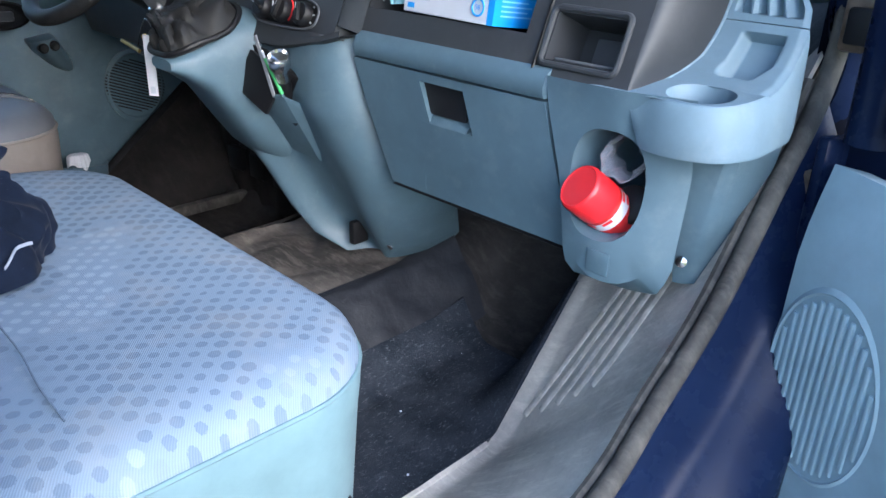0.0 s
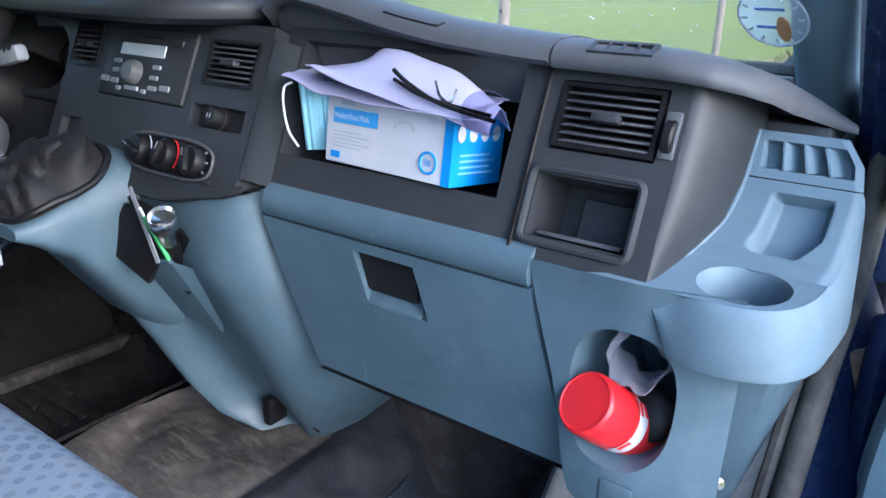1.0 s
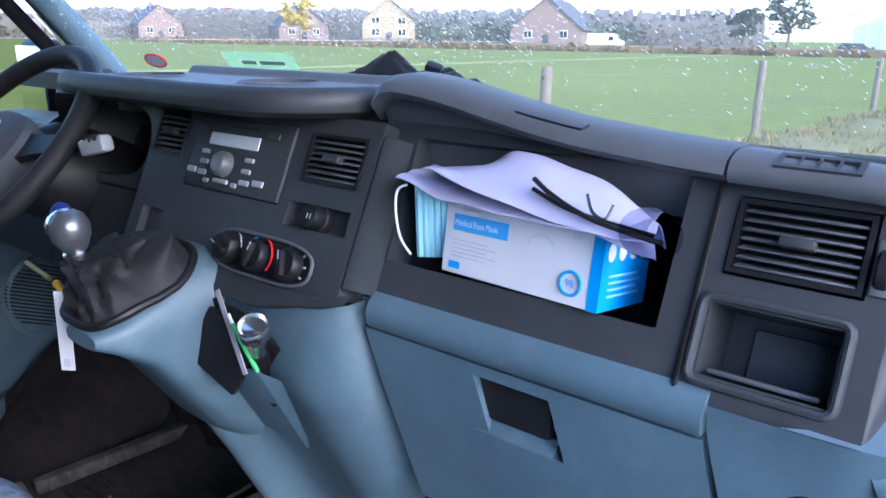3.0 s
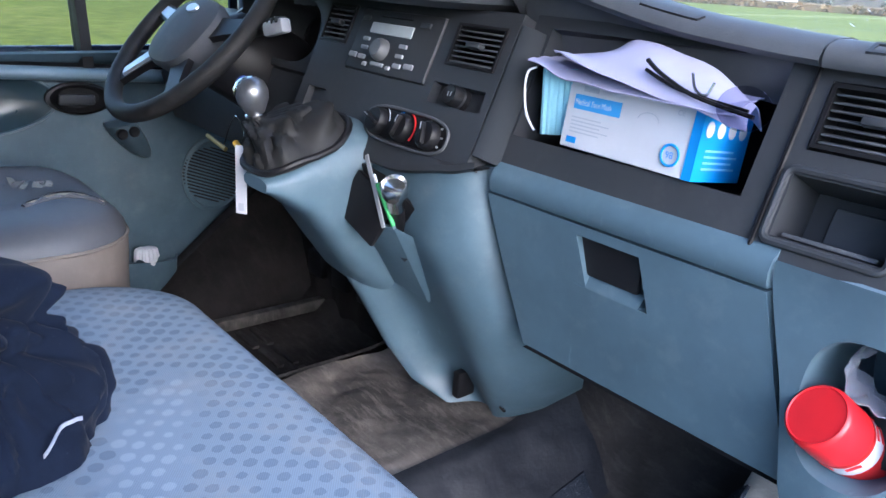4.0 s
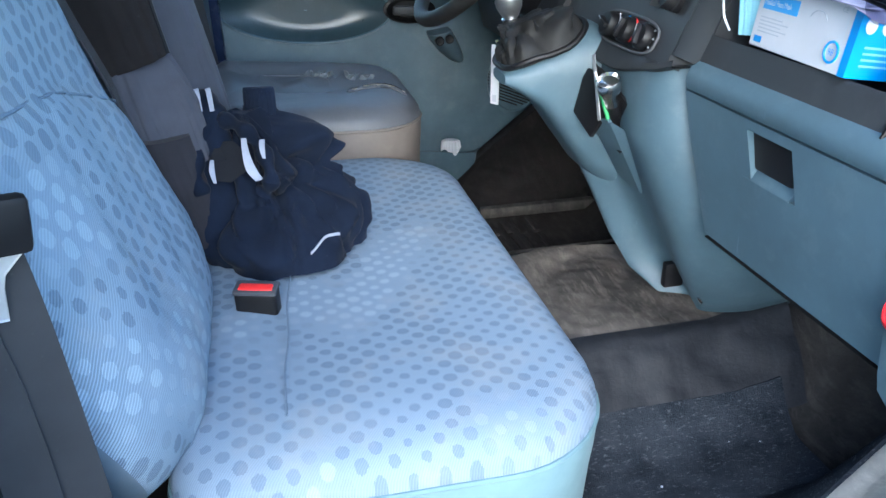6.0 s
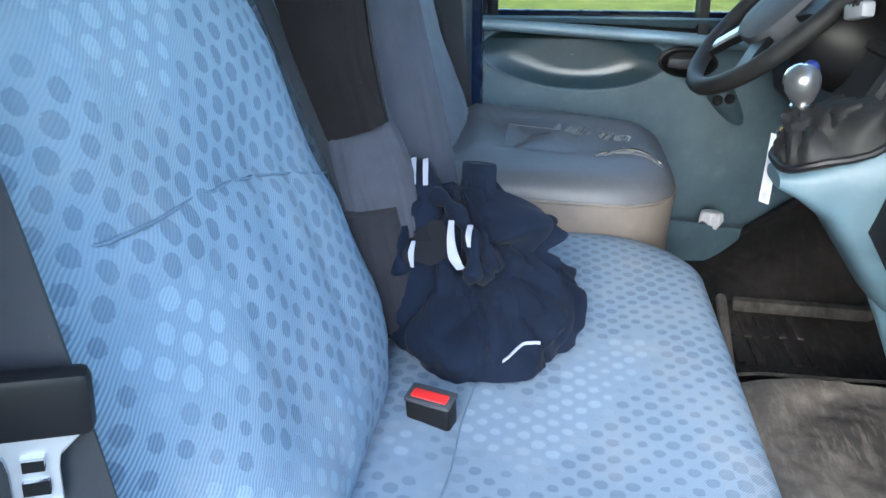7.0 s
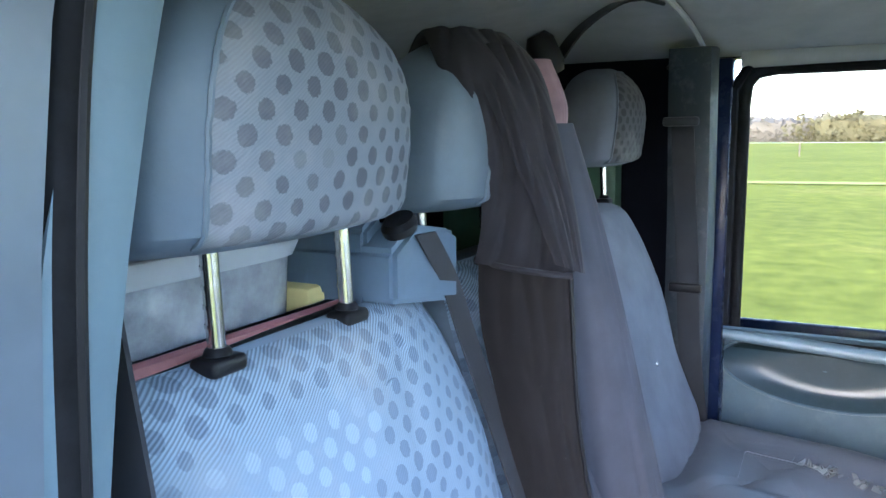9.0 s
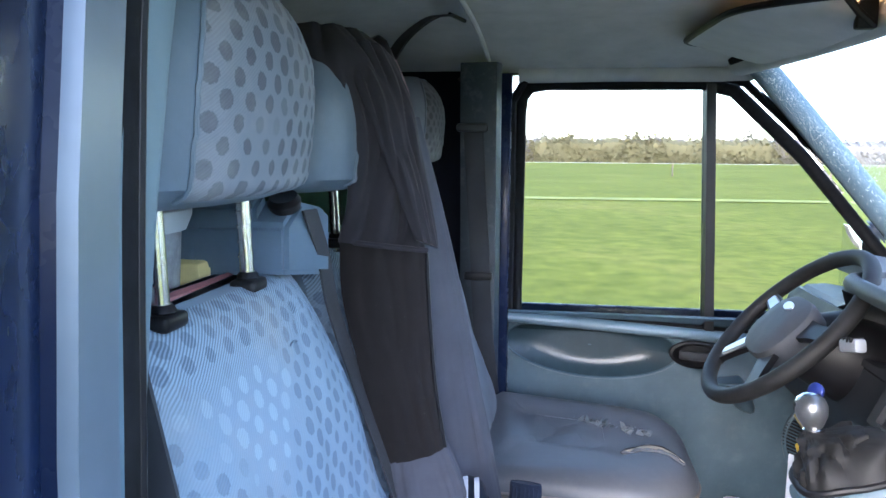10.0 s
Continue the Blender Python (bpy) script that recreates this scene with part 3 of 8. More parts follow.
def leaf_clumps(bm, x, y, w, d, h, z0, count, size, rnd):
    """Many small leaf tufts that fill an uneven crown."""
    for _ in range(count):
        u, v, q = rnd.gauss(0, 0.38), rnd.gauss(0, 0.38), rnd.random()
        hh = h * (0.72 + 0.5 * nz(x + u * w, y + v * d, 0, 0.21))
        c = Vector((x + u * w * (1.15 - 0.6 * q * q), y + v * d, z0 + q * hh))
        s = size * rnd.uniform(0.5, 1.2)
        for _ in range(2):
            a, e = rnd.uniform(0, 6.28), rnd.uniform(-1.2, 1.2)
            p = Vector((math.cos(a), math.sin(a), 0)) * s
            q2 = Vector((-math.sin(a) * math.sin(e), math.cos(a) * math.sin(e), math.cos(e))) * s
            vs = [bm.verts.new(c + k) for k in (-p - q2 * 0.5, p - q2 * 0.3, p * 0.4 + q2, -p * 0.7 + q2 * 0.6)]
            bm.faces.new(vs)


def woods(name, label, mat, a, b, n, h, depth, size, seed, count=26):
    rnd = random.Random(seed)
    bm = bmesh.new()
    for i in range(n):
        f = (i + rnd.random()) / n
        leaf_clumps(bm, a[0] + (b[0] - a[0]) * f, a[1] + (b[1] - a[1]) * f, h * 0.9, depth, h * rnd.uniform(0.7, 1.15), 0, count, size, rnd)
    d = Vector((b[1] - a[1], a[0] - b[0], 0)).normalized() * depth * 0.3
    for i in range(n * 3):
        q = [Vector((a[0] + (b[0] - a[0]) * f, a[1] + (b[1] - a[1]) * f, 0)) for f in (i / (3 * n), (i + 1) / (3 * n))]
        up = Vector((0, 0, h * rnd.uniform(0.74, 0.92)))
        loft([[p - d, p - d + up * 0.8, p + up, p + d + up * 0.8, p + d] for p in q], True, None, bm)
    return tagged(link_mesh(name, bm, mat), label, "trees", "", "stuff")


woods("far_woods", "bare brown autumn woodland along the meadow's edge", LEAF_BROWN, (-165, -190), (-165, 150), 170, 5.6, 9, 0.46, 3, 230)
woods("far_hedge", "olive and yellow bushes before the woodland", LEAF_OLIVE, (-158, -4), (-158, 42), 26, 5.6, 7, 0.40, 5, 240)
woods("far_thicket", "dark bare thicket behind the houses", LEAF_BROWN, (-190, 90), (-45, 150), 60, 8, 10, 0.32, 8, 170)
woods("dark_hedge", "dark evergreen hedge along the far field", LEAF_GREEN, (-98, 102), (-60, 128), 30, 5, 4, 0.4, 9, 90)
woods("far_tree_line", "hazy tree line on the horizon", LEAF_GREEN, (-30, 320), (160, 330), 60, 9, 20, 1.4, 12, 30)
woods("far_bank", "rusty brown bank of reeds by the far road", LEAF_REED, (-120, 70), (-6, 92), 60, 1.0, 2.0, 0.35, 14, 40)
woods("rear_hedge", "bushes on the far side of the road", LEAF_OLIVE, (60, -120), (60, 200), 60, 6, 6, 0.9, 15, 25)


def tree(x, y, h, mat, label, seed):
    t = thing("tree", label, "tree")
    t.location = (x, y, 0)
    rnd = random.Random(seed)
    bm = tube(spline([(0, 0, -0.2), (0.1, 0, h * 0.3), (-0.05, 0.1, h * 0.6), (0.1, 0, h * 0.9)], 4), [0.22 * (1 - 0.07 * i) for i in range(13)], 8, up=(0, 1, 0))
    for k in range(9):
        a = rnd.uniform(0, 6.28)
        z = h * rnd.uniform(0.3, 0.75)
        e = Vector((math.cos(a), math.sin(a), 0.8)) * h * 0.25
        tube([(0, 0, z), (e.x * 0.5, e.y * 0.5, z + e.z * 0.5), (e.x, e.y, z + e.z)], [0.09, 0.06, 0.02], 6, bm=bm)
    part("trunk", bm, WOOD_POST, t)
    bm = bmesh.new()
    for k in range(14):
        a, q = rnd.uniform(0, 6.28), rnd.random()
        rr = h * 0.30 * math.sqrt(rnd.random())
        leaf_clumps(bm, rr * math.cos(a), rr * math.sin(a), h * 0.16, h * 0.16, h * 0.22, h * (0.28 + 0.5 * q), 40, 0.33, rnd)
    part("crown", bm, mat, t)


tree(-104, 90, 8, LEAF_YELLOW, "small yellow-leaved tree beside the houses", 2)
tree(-30, 112, 8.5, LEAF_GREEN, "dark round tree by the far road", 3)
tree(-38, 118, 6.5, LEAF_GREEN, "dark bushy tree by the far road", 4)
tree(-150, 108, 8, foliage("russet_leaves", (0.34, 0.06, 0.03), (0.42, 0.10, 0.05), (0.25, 0.07, 0.04)), "russet-red tree beside the houses", 6)


def house(x, y, turn, w, d, h, wall, label):
    t = thing("house", label, "house")
    t.matrix_world = pose(x, y, 0, 0, 0, turn)
    bm = bmesh.new()
    prof = [(-w / 2, 0), (w / 2, 0), (w / 2, h), (0, h + w * 0.42), (-w / 2, h)]
    loft([[(px, -d / 2, pz) for px, pz in prof], [(px, d / 2, pz) for px, pz in prof]], True, None, bm)
    part("wall", bm, wall, t)
    bm = bmesh.new()
    over = 0.35
    for s in (-1, 1):
        a, b = Vector((s * (w / 2 + over), 0, h - over * 0.84)), Vector((0, 0, h + w * 0.42))
        nrm = Vector((s * 0.64, 0, 0.77)) * 0.15
        loft([[a + Vector((0, yy, 0)), b + Vector((0, yy, 0)), b + nrm + Vector((0, yy, 0)), a + nrm + Vector((0, yy, 0))] for yy in (-d / 2 - over, d / 2 + over)], True, None, bm)
    roof = part("roof", bm, ROOF_TILE, t)
    part("chimney", box(-0.4, 0.4, d * 0.2 - 0.4, d * 0.2 + 0.4, h + w * 0.25, h + w * 0.42 + 1.0, 0.03), BRICK, roof)
    part("plinth", box(-w / 2 - 0.05, w / 2 + 0.05, -d / 2 - 0.05, d / 2 + 0.05, 0, 1.2, 0.02), BRICK, t)
    for sx in (-0.25, 0.25):
        for zz in (1.5, h - 0.6):
            if zz > 2 and h < 4:
                continue
            win = part("window", box(sx * w - 0.7, sx * w + 0.7, -d / 2 - 0.06, -d / 2 + 0.05, zz, zz + 1.3, 0.02), VAN_WHITE, t)
            for k in (-1, 1):
                part("pane", box(sx * w + k * 0.33 - 0.28, sx * w + k * 0.33 + 0.28, -d / 2 - 0.08, -d / 2 - 0.05, zz + 0.12, zz + 1.18, 0.01), BLACK, win)
    part("door", box(-0.5, 0.5, -d / 2 - 0.06, -d / 2 + 0.04, 0, 2.1, 0.02), DARK, t)


house(-96, 104, 42, 9, 12, 4.0, RENDER_Y, "yellow rendered house with a grey tiled gable roof")
house(-128, 110, 60, 10, 14, 3.2, BRICK, "low red brick farmhouse with a grey roof")
house(-72, 122, 20, 12, 20, 3.0, BRICK, "long low brick barn with a dark roof")
house(-158, 95, 70, 9, 12, 3.4, BRICK, "red brick cottage at the field's edge")

t = thing("parked_van", "white delivery van parked along the far road", "van")
t.matrix_world = pose(-54, 106, 0, 0, 0, 15)
bm = loft([[(x, -1, 0.4), (x, 1, 0.4), (x, 1, h * 0.85), (x, 0.9, h), (x, -0.9, h), (x, -1, h * 0.85)] for x, h in ((-2.6, 2.3), (1.2, 2.3), (1.8, 1.5), (2.6, 1.2))])
part("body", bm, VAN_WHITE, t)
part("side_window", box(0.6, 1.3, -1.03, -0.98, 1.3, 1.9, 0.03), BLACK, t)
for wx in (-1.7, 1.7):
    for wy in (-1.0, 0.8):
        part("wheel", cyl(0.36, 0.36, 0.2, 16, pose(wx, wy + 0.2, 0.36, 90), None, 0.03), BLACK, t)
t = thing("parked_car", "dark car standing on the far road", "car")
t.matrix_world = pose(-19, 100, 0, 0, 0, 15)
part("body", loft([[(x, -0.85, 0.3), (x, 0.85, 0.3), (x, 0.85, h * 0.7), (x, 0.65, h), (x, -0.65, h), (x, -0.85, h * 0.7)] for x, h in ((-2.1, 0.9), (-1.5, 1.4), (0.5, 1.42), (1.1, 0.95), (2.1, 0.75))]), DARK, t)
for wx in (-1.3, 1.3):
    part("wheel", cyl(0.3, 0.3, 0.18, 16, pose(wx, -0.7, 0.3, 90), None, 0.02), BLACK, t)
t = thing("greenhouse", "long pale glass greenhouse on the horizon", "greenhouse")
t.matrix_world = pose(10, 150, 0, 0, 0, 0)
for k in range(9):
    xx = -40 + k * 9
    part("bay", loft([[(xx, yy, 0), (xx + 8.8, yy, 0), (xx + 8.8, yy, 4), (xx + 4.4, yy, 5.6), (xx, yy, 4)] for yy in (0, 30)]), GREENHOUSE, t)
for k in range(36):
    part("glazing_bar", box(-40 + k * 2.25, -39.88 + k * 2.25, -0.12, 0, 0, 4.2), VAN_WHITE, t)

# ---- van cab: floor ----
FLOOR = 0.66


SEAL_LINE = [(0.05, 0.72), (0.20, 0.71), (0.40, 0.75), (0.58, 0.845), (0.68, 0.917), (0.79, 1.0), (0.885, 1.12), (0.965, 1.25), (1.3, 1.6)]


def seal_z(y):
    for (a, za), (b, zb) in zip(SEAL_LINE, SEAL_LINE[1:]):
        if y <= b:
            return za + (zb - za) * max(0.0, (y - a)) / (b - a)
    return 1.6


def floor_z(x, y):
    z = FLOOR + 0.008 * nz(x, y, 0, 9)
    toe = FLOOR + 1.0 * max(0.0, y - 0.93)
    z = max(z, min(toe, 1.25))
    tun = FLOOR + 0.135 * smooth(-0.32, -0.12, x) * (1 - smooth(0.20, 0.36, x)) * smooth(0.38, 0.62, y)
    z = max(z, tun + 0.25 * max(0, y - 0.85) * smooth(-0.3, -0.1, x) * (1 - smooth(0.25, 0.36, x)))
    if x > 0.42:
        base = max(FLOOR, 0.726 + (y - 0.793) * 1.12)
        rim = seal_z(y) - 0.012
        f = max(0.0, (x - 0.57) / 0.25) ** 1.15
        z = max(z, FLOOR + (base + (rim - base) * f - FLOOR) * smooth(0.44, 0.56, x))
    return z


solid("floor", sheet(lambda u, v: Vector((u, v, floor_z(u, v))), steps(-0.95, 0.812, 90), steps(-0.1, 1.3, 70), -0.02), DARK_RUBBER, "dirty black rubber cab floor rising over the wheel arch", "floor")
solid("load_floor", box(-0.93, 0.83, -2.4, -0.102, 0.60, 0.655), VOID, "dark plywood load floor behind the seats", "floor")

solid("toe_board", sheet(lambda u, v: Vector((u, 0.965 + 0.16 * (v - 0.70) + 0.035 * abs(nz(u * 1.6 + 0.5 * v, v * 0.7, 0, 5.0)), v)), steps(-0.85, -0.135, 60), steps(0.685, 1.12, 30), 0.008), BULKHEAD, "creased black sound mat on the driver's bulkhead", "floor mat")
ARCH_LINE = [(0.60, 0.640), (0.68, 0.695), (0.76, 0.755), (0.86, 0.834), (0.96, 0.912), (1.08, 1.010)]


def arch_rim(y):
    """Height of the driver's door sill line over the wheel arch."""
    for (a, za), (b, zb) in zip(ARCH_LINE, ARCH_LINE[1:]):
        if y <= b:
            return za + (zb - za) * max(0.0, y - a) / (b - a)
    return ARCH_LINE[-1][1]


def arch_mat(x, y):
    base = FLOOR + 0.020 + max(0.0, y - 0.93)
    f = max(0.0, (-0.62 - x) / 0.245)
    z = base + max(0.0, arch_rim(y) - base) * f ** 0.8
    return Vector((x, y, z + (0.020 * abs(nz(x * 1.4 + 0.6 * y, y * 0.8, 4, 7)) + 0.006 * abs(nz(x - y, y, 2, 18))) * math.sin(math.pi * min(1.0, f))))


solid("wheel_arch_mat", sheet(arch_mat, steps(-0.865, -0.62, 36), steps(0.60, 1.08, 50), 0.006), BULKHEAD, "creased black sound mat over the driver's wheel arch", "floor mat")
solid("sill_seal_left", tube(spline([(-0.868, y, z + 0.006) for y, z in ARCH_LINE], 6), 0.013, 10), RUBBER_SEAL, "black rubber sill seal at the driver's door", "seal")
# torn grey-brown rubber mat over the tunnel
t = thing("tunnel_mat", "dusty torn brown-grey rubber mat over the gearbox tunnel", "floor mat")
part("mat", sheet(lambda u, v: Vector((u, v + 0.02 * nz(u, v, 0, 7), floor_z(u, v) + 0.010 + (0.030 * max(0.0, abs(nz(u + 0.5 * v, v * 0.6, 3, 7)) - 0.12) + 0.004 * abs(nz(u * 1.3 - v, v, 8, 17)) + 0.002 * nz(u, v, 5, 40)) * (1 - smooth(0.17, 0.225, u)))), steps(-0.13, 0.205, 70), steps(0.36, 1.0, 80), -0.006), MAT_RUBBER, t)
part("torn_flap", sheet(lambda u, v: Vector((u, v, floor_z(u, v) + 0.014 + 0.006 * (1 - smooth(0.19, 0.24, u)) + (0.030 * abs(nz(u * 1.2 + v * 0.5, v, 2, 10)) + 0.014 * abs(nz(u - v, v, 6, 26))) * (1 - smooth(0.28, 0.312, u)) * smooth(0.19, 0.23, u))), steps(0.190, 0.315, 34), steps(0.42, 0.97, 40), -0.004), FLAP, t, "dark shiny torn rubber flap")
t = thing("carpet_mat", "worn black carpet mat in the passenger footwell", "carpet mat")
part("carpet_sheet", sheet(lambda u, v: Vector((u, v, floor_z(u, v) + 0.014 + 0.0025 * nz(u, v, 0, 60))), steps(0.285, 0.545, 50), steps(0.10, 0.93, 70), 0.008), CARPET, t)
rnd = random.Random(8)
for k in range(5):
    x, y = rnd.uniform(0.30, 0.52), rnd.uniform(0.5, 0.88)
    c = thing("crumb", "pale crumb of dirt lying on the carpet", "dirt", "crumbs on the carpet")
    s = rnd.uniform(0.001, 0.002)
    part("grain", box(x - s, x + s, y - s, y + s, floor_z(x, y) + 0.0215, floor_z(x, y) + 0.0225 + s, 0.0005, 1), PRINT_GREY, c)
t = thing("driver_mat", "dirty black rubber driver's mat with raised ribs", "floor mat")
part("sheet", sheet(lambda u, v: Vector((u, v, floor_z(u, v) + 0.014)), steps(-0.62, -0.16, 20), steps(0.35, 1.0, 24), 0.006), DARK_RUBBER, t)
for i in range(3):
    for j in range(8):
        x, y = -0.30 - i * 0.11, 0.55 + j * 0.035
        part("rib", box(x - 0.045, x + 0.045, y - 0.008, y + 0.008, floor_z(x, y) + 0.02, floor_z(x, y) + 0.028, 0.003), DARK_RUBBER, t)
part("border", tube([(-0.62, 0.66, 0.695), (-0.17, 0.60, 0.70)], 0.012, 8), MAT_RUBBER, t)
part("heel_bar", box(-0.013, 0.013, -0.150, 0.150, 0.0, 0.030, 0.007, 2, pose(-0.575, 0.83, 0.688, 4, 0, -10)), DUSTY_SEAL, t, "dusty raised bar at the mat's edge")

# step over the wheel arch, with its ribbed tread
t = thing("door_step", "scuffed grey plastic door step with worn tread ribs", "door step")
part("step_cover", sheet(lambda u, v: Vector((u, v, floor_z(u, v) + 0.010)), steps(0.535, 0.812, 30), steps(0.18, 1.02, 40), 0.005), TREAD, t)
for k in range(5):
    x = 0.607 + k * 0.0275
    line = [(x + 0.05 * (f - 0.3), 0.795 + 0.10 * f, 0) for f in steps(-0.25, 1, 14)]
    # a darker strip beside each rib
    part("tread_groove", tube([(a + 0.0125, b, floor_z(a + 0.0125, b) + 0.0145) for a, b, _ in line], 0.0062, 8, flat=0.25), DARK_RUBBER, t, "dark tread groove")
    part("tread_rib", tube([(a, b, floor_z(a, b) + 0.0165) for a, b, _ in line], 0.0065, 8, flat=0.8), simple("worn_rib_rubber", (0.46, 0.42, 0.37), 0.7, vary=0.3, scale=60) if k == 0 else bpy.data.materials["worn_rib_rubber"], t)
part("lip", tube([(0.545, y, floor_z(0.545, y) + 0.012) for y in steps(0.2, 0.72, 14)], 0.008, 8), TREAD, t)

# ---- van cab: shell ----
# firewall and closing panels that keep daylight out of the load space
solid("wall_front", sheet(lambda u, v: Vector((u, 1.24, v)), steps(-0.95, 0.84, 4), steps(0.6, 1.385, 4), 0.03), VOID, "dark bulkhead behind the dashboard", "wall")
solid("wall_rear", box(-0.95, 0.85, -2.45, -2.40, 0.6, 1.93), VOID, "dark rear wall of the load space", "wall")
solid("wall_left_rear", box(-0.955, -0.905, -2.4, -0.02, 0.6, 1.93), PAINT_IN, "blue side wall of the load space, coloured unlit", "wall")
solid("wall_right_rear", box(0.80, 0.85, -2.4, -0.10, 0.6, 1.93), PAINT_IN, "blue side wall of the load space, coloured unlit", "wall")


def roof_z(x, y):
    side = max(smooth(0.50, 0.93, abs(x + 0.045)), smooth(0.1, 0.62, -y), 0.6 * smooth(0.45, 0.75, y))
    return 1.945 - 0.072 * side + 0.006 * nz(x, y, 0, 3) * 0


solid("ceiling", sheet(lambda u, v: Vector((u, v, roof_z(u, v))), steps(-0.94, 0.85, 60), steps(-0.62, 0.72, 50), 0.02), LINER, "pale grey felt headliner of the van roof", "ceiling")
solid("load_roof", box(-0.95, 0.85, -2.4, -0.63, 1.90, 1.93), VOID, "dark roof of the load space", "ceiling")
solid("roof_skin", box(-0.99, 0.90, -2.45, 0.73, 1.985, 2.02, 0.02), PAINT, "dark blue van roof", "roof")
solid("roof_seam", tube(spline([(-0.86, 0.035, 1.872), (-0.6, 0.03, 1.922), (-0.2, 0.025, 1.940), (0.4, 0.025, 1.938), (0.8, 0.03, 1.872)], 10), 0.006, 8), LINER, "pale seam bead across the headliner", "trim")

# windscreen
WS_BASE, WS_TOP = (1.135, 1.385), (0.705, 1.895)


def ws_point(x, f, off=0.0):
    y = WS_BASE[0] + (WS_TOP[0] - WS_BASE[0]) * f
    z = WS_BASE[1] + (WS_TOP[1] - WS_BASE[1]) * f
    bow = 0.10 * (abs(x + 0.045) / 0.78) ** 2
    return Vector((x, y - bow + off * 0.76, z + off * 0.65))


win = thing("windscreen", "rain-spotted windscreen with a dark rubber surround", "windscreen", "", "structure")
g = part("pane", sheet(lambda u, v: ws_point(u, v), steps(-0.83, 0.74, 24), steps(0, 1, 10), 0.005), SCREEN, win)
g.visible_shadow = False
g = part("road_film", sheet(lambda u, v: ws_point(u, v, 0.0062), steps(-0.82, 0.73, 24), steps(0.01, 0.99, 10)), SCREEN_FILM, win, "thin damp film of road dirt")
g.visible_shadow = False
part("lower_seal", tube([ws_point(x, -0.035, -0.004) for x in steps(-0.83, 0.74, 30)], 0.012, 8), RUBBER_SEAL, win)
part("upper_seal", tube([ws_point(x, 1.0, -0.004) for x in steps(-0.83, 0.74, 30)], 0.014, 8), RUBBER_SEAL, win)
# rain: the heaviest runs fan out where the wiper stopped
rnd = random.Random(21)
bm = bmesh.new()
DROP = Nodes("rain_water", 0.03, 0, 0.8)
DROP.colour((1.0, 0.98, 0.95))
_tr = DROP.node("ShaderNodeBsdfTranslucent")
_tr.inputs[0].default_value = (1.0, 0.96, 0.90, 1)
_mx = DROP.node("ShaderNodeMixShader")
_mx.inputs[0].default_value = 0.75
DROP.link(DROP.b.outputs[0], _mx.inputs[1])
DROP.link(_tr.outputs[0], _mx.inputs[2])
DROP.link(_mx.outputs[0], DROP.t.nodes["Material Output"].inputs[0])
count = 0
while count < 14000:
    x, f = rnd.uniform(-0.8, 0.72), rnd.uniform(0.08, 0.97)
    dens = 0.05 + 0.95 * (0.25 + 0.75 * smooth(-0.10, 0.25, nz(x, f, 0.0, 4.0))) * smooth(0.14, 0.36, f)
    if rnd.random() > dens:
        continue
    count += 1
    s = rnd.uniform(0.00036, 0.00080) * (1.6 if rnd.random() < 0.08 else 1.0)
    c = ws_point(x, f, 0.0066)
    e = s * rnd.uniform(1.4, 3.4)
    lean = rnd.uniform(0.3, 1.1)
    ring = []
    for k in range(6):
        a = k * math.pi / 3
        ring.append(c + Vector((s * math.cos(a) - lean * e * math.sin(a), -0.64 * e * math.sin(a), 0.76 * e * math.sin(a))))
    top = c + Vector((0, 0.76, 0.65)) * s * 0.8
    vs = [bm.verts.new(p) for p in ring]
    tv = bm.verts.new(top)
    for k in range(6):
        bm.faces.new([vs[k], vs[(k + 1) % 6], tv])
    bm.faces.new(list(reversed(vs)))
tagged(link_mesh("raindrops", bm, DROP.m), "scattered raindrops clinging to the windscreen", "raindrops", "", "stuff")


def pillar(name, pts, r, mat, label, flat=0.6, up=(0, 1, 0)):
    return solid(name, tube(spline(pts, 8), r, 14, flat=flat, up=up), mat, label, "pillar")


# Left pillar in the darker dash plastic: its shade is put into the colour.
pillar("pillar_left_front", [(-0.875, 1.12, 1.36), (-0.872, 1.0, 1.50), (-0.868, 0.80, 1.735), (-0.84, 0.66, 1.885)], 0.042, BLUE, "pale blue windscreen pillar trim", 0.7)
pillar("pillar_right_front", [(0.758, 1.10, 1.34), (0.755, 0.98, 1.48), (0.758, 0.80, 1.70), (0.738, 0.66, 1.885)], 0.031, BLUE_L, "pale blue windscreen pillar trim", 0.8)
solid("header_left", tube(spline([(-0.90, 0.10, 1.868), (-0.905, 0.35, 1.872), (-0.895, 0.60, 1.870), (-0.86, 0.70, 1.875)], 8), 0.022, 10), LINER, "grey edge of the headliner above the driver's door", "trim")
solid("header_front", tube([(x, 0.70 - 0.08 * ((x + 0.045) / 0.8) ** 2, 1.885) for x in steps(-0.85, 0.76, 20)], 0.028, 10), LINER, "grey edge of the headliner above the windscreen", "trim")
# outer pillar at the open door
solid("door_frame_front", tube(spline([(0.845, 1.04, 1.05), (0.84, 1.03, 1.30), (0.83, 0.94, 1.50), (0.82, 0.74, 1.78), (0.81, 0.62, 1.90)], 8), 0.036, 10, flat=1.3), PAINT, "dark blue front pillar of the open doorway", "door frame")
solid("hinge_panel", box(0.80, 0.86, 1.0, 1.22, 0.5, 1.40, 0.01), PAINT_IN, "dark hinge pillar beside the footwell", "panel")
solid("wall_right_upper", box(0.79, 0.845, 0.10, 0.70, 1.90, 1.985, 0.01), PAINT, "dark blue rail above the open doorway", "wall")
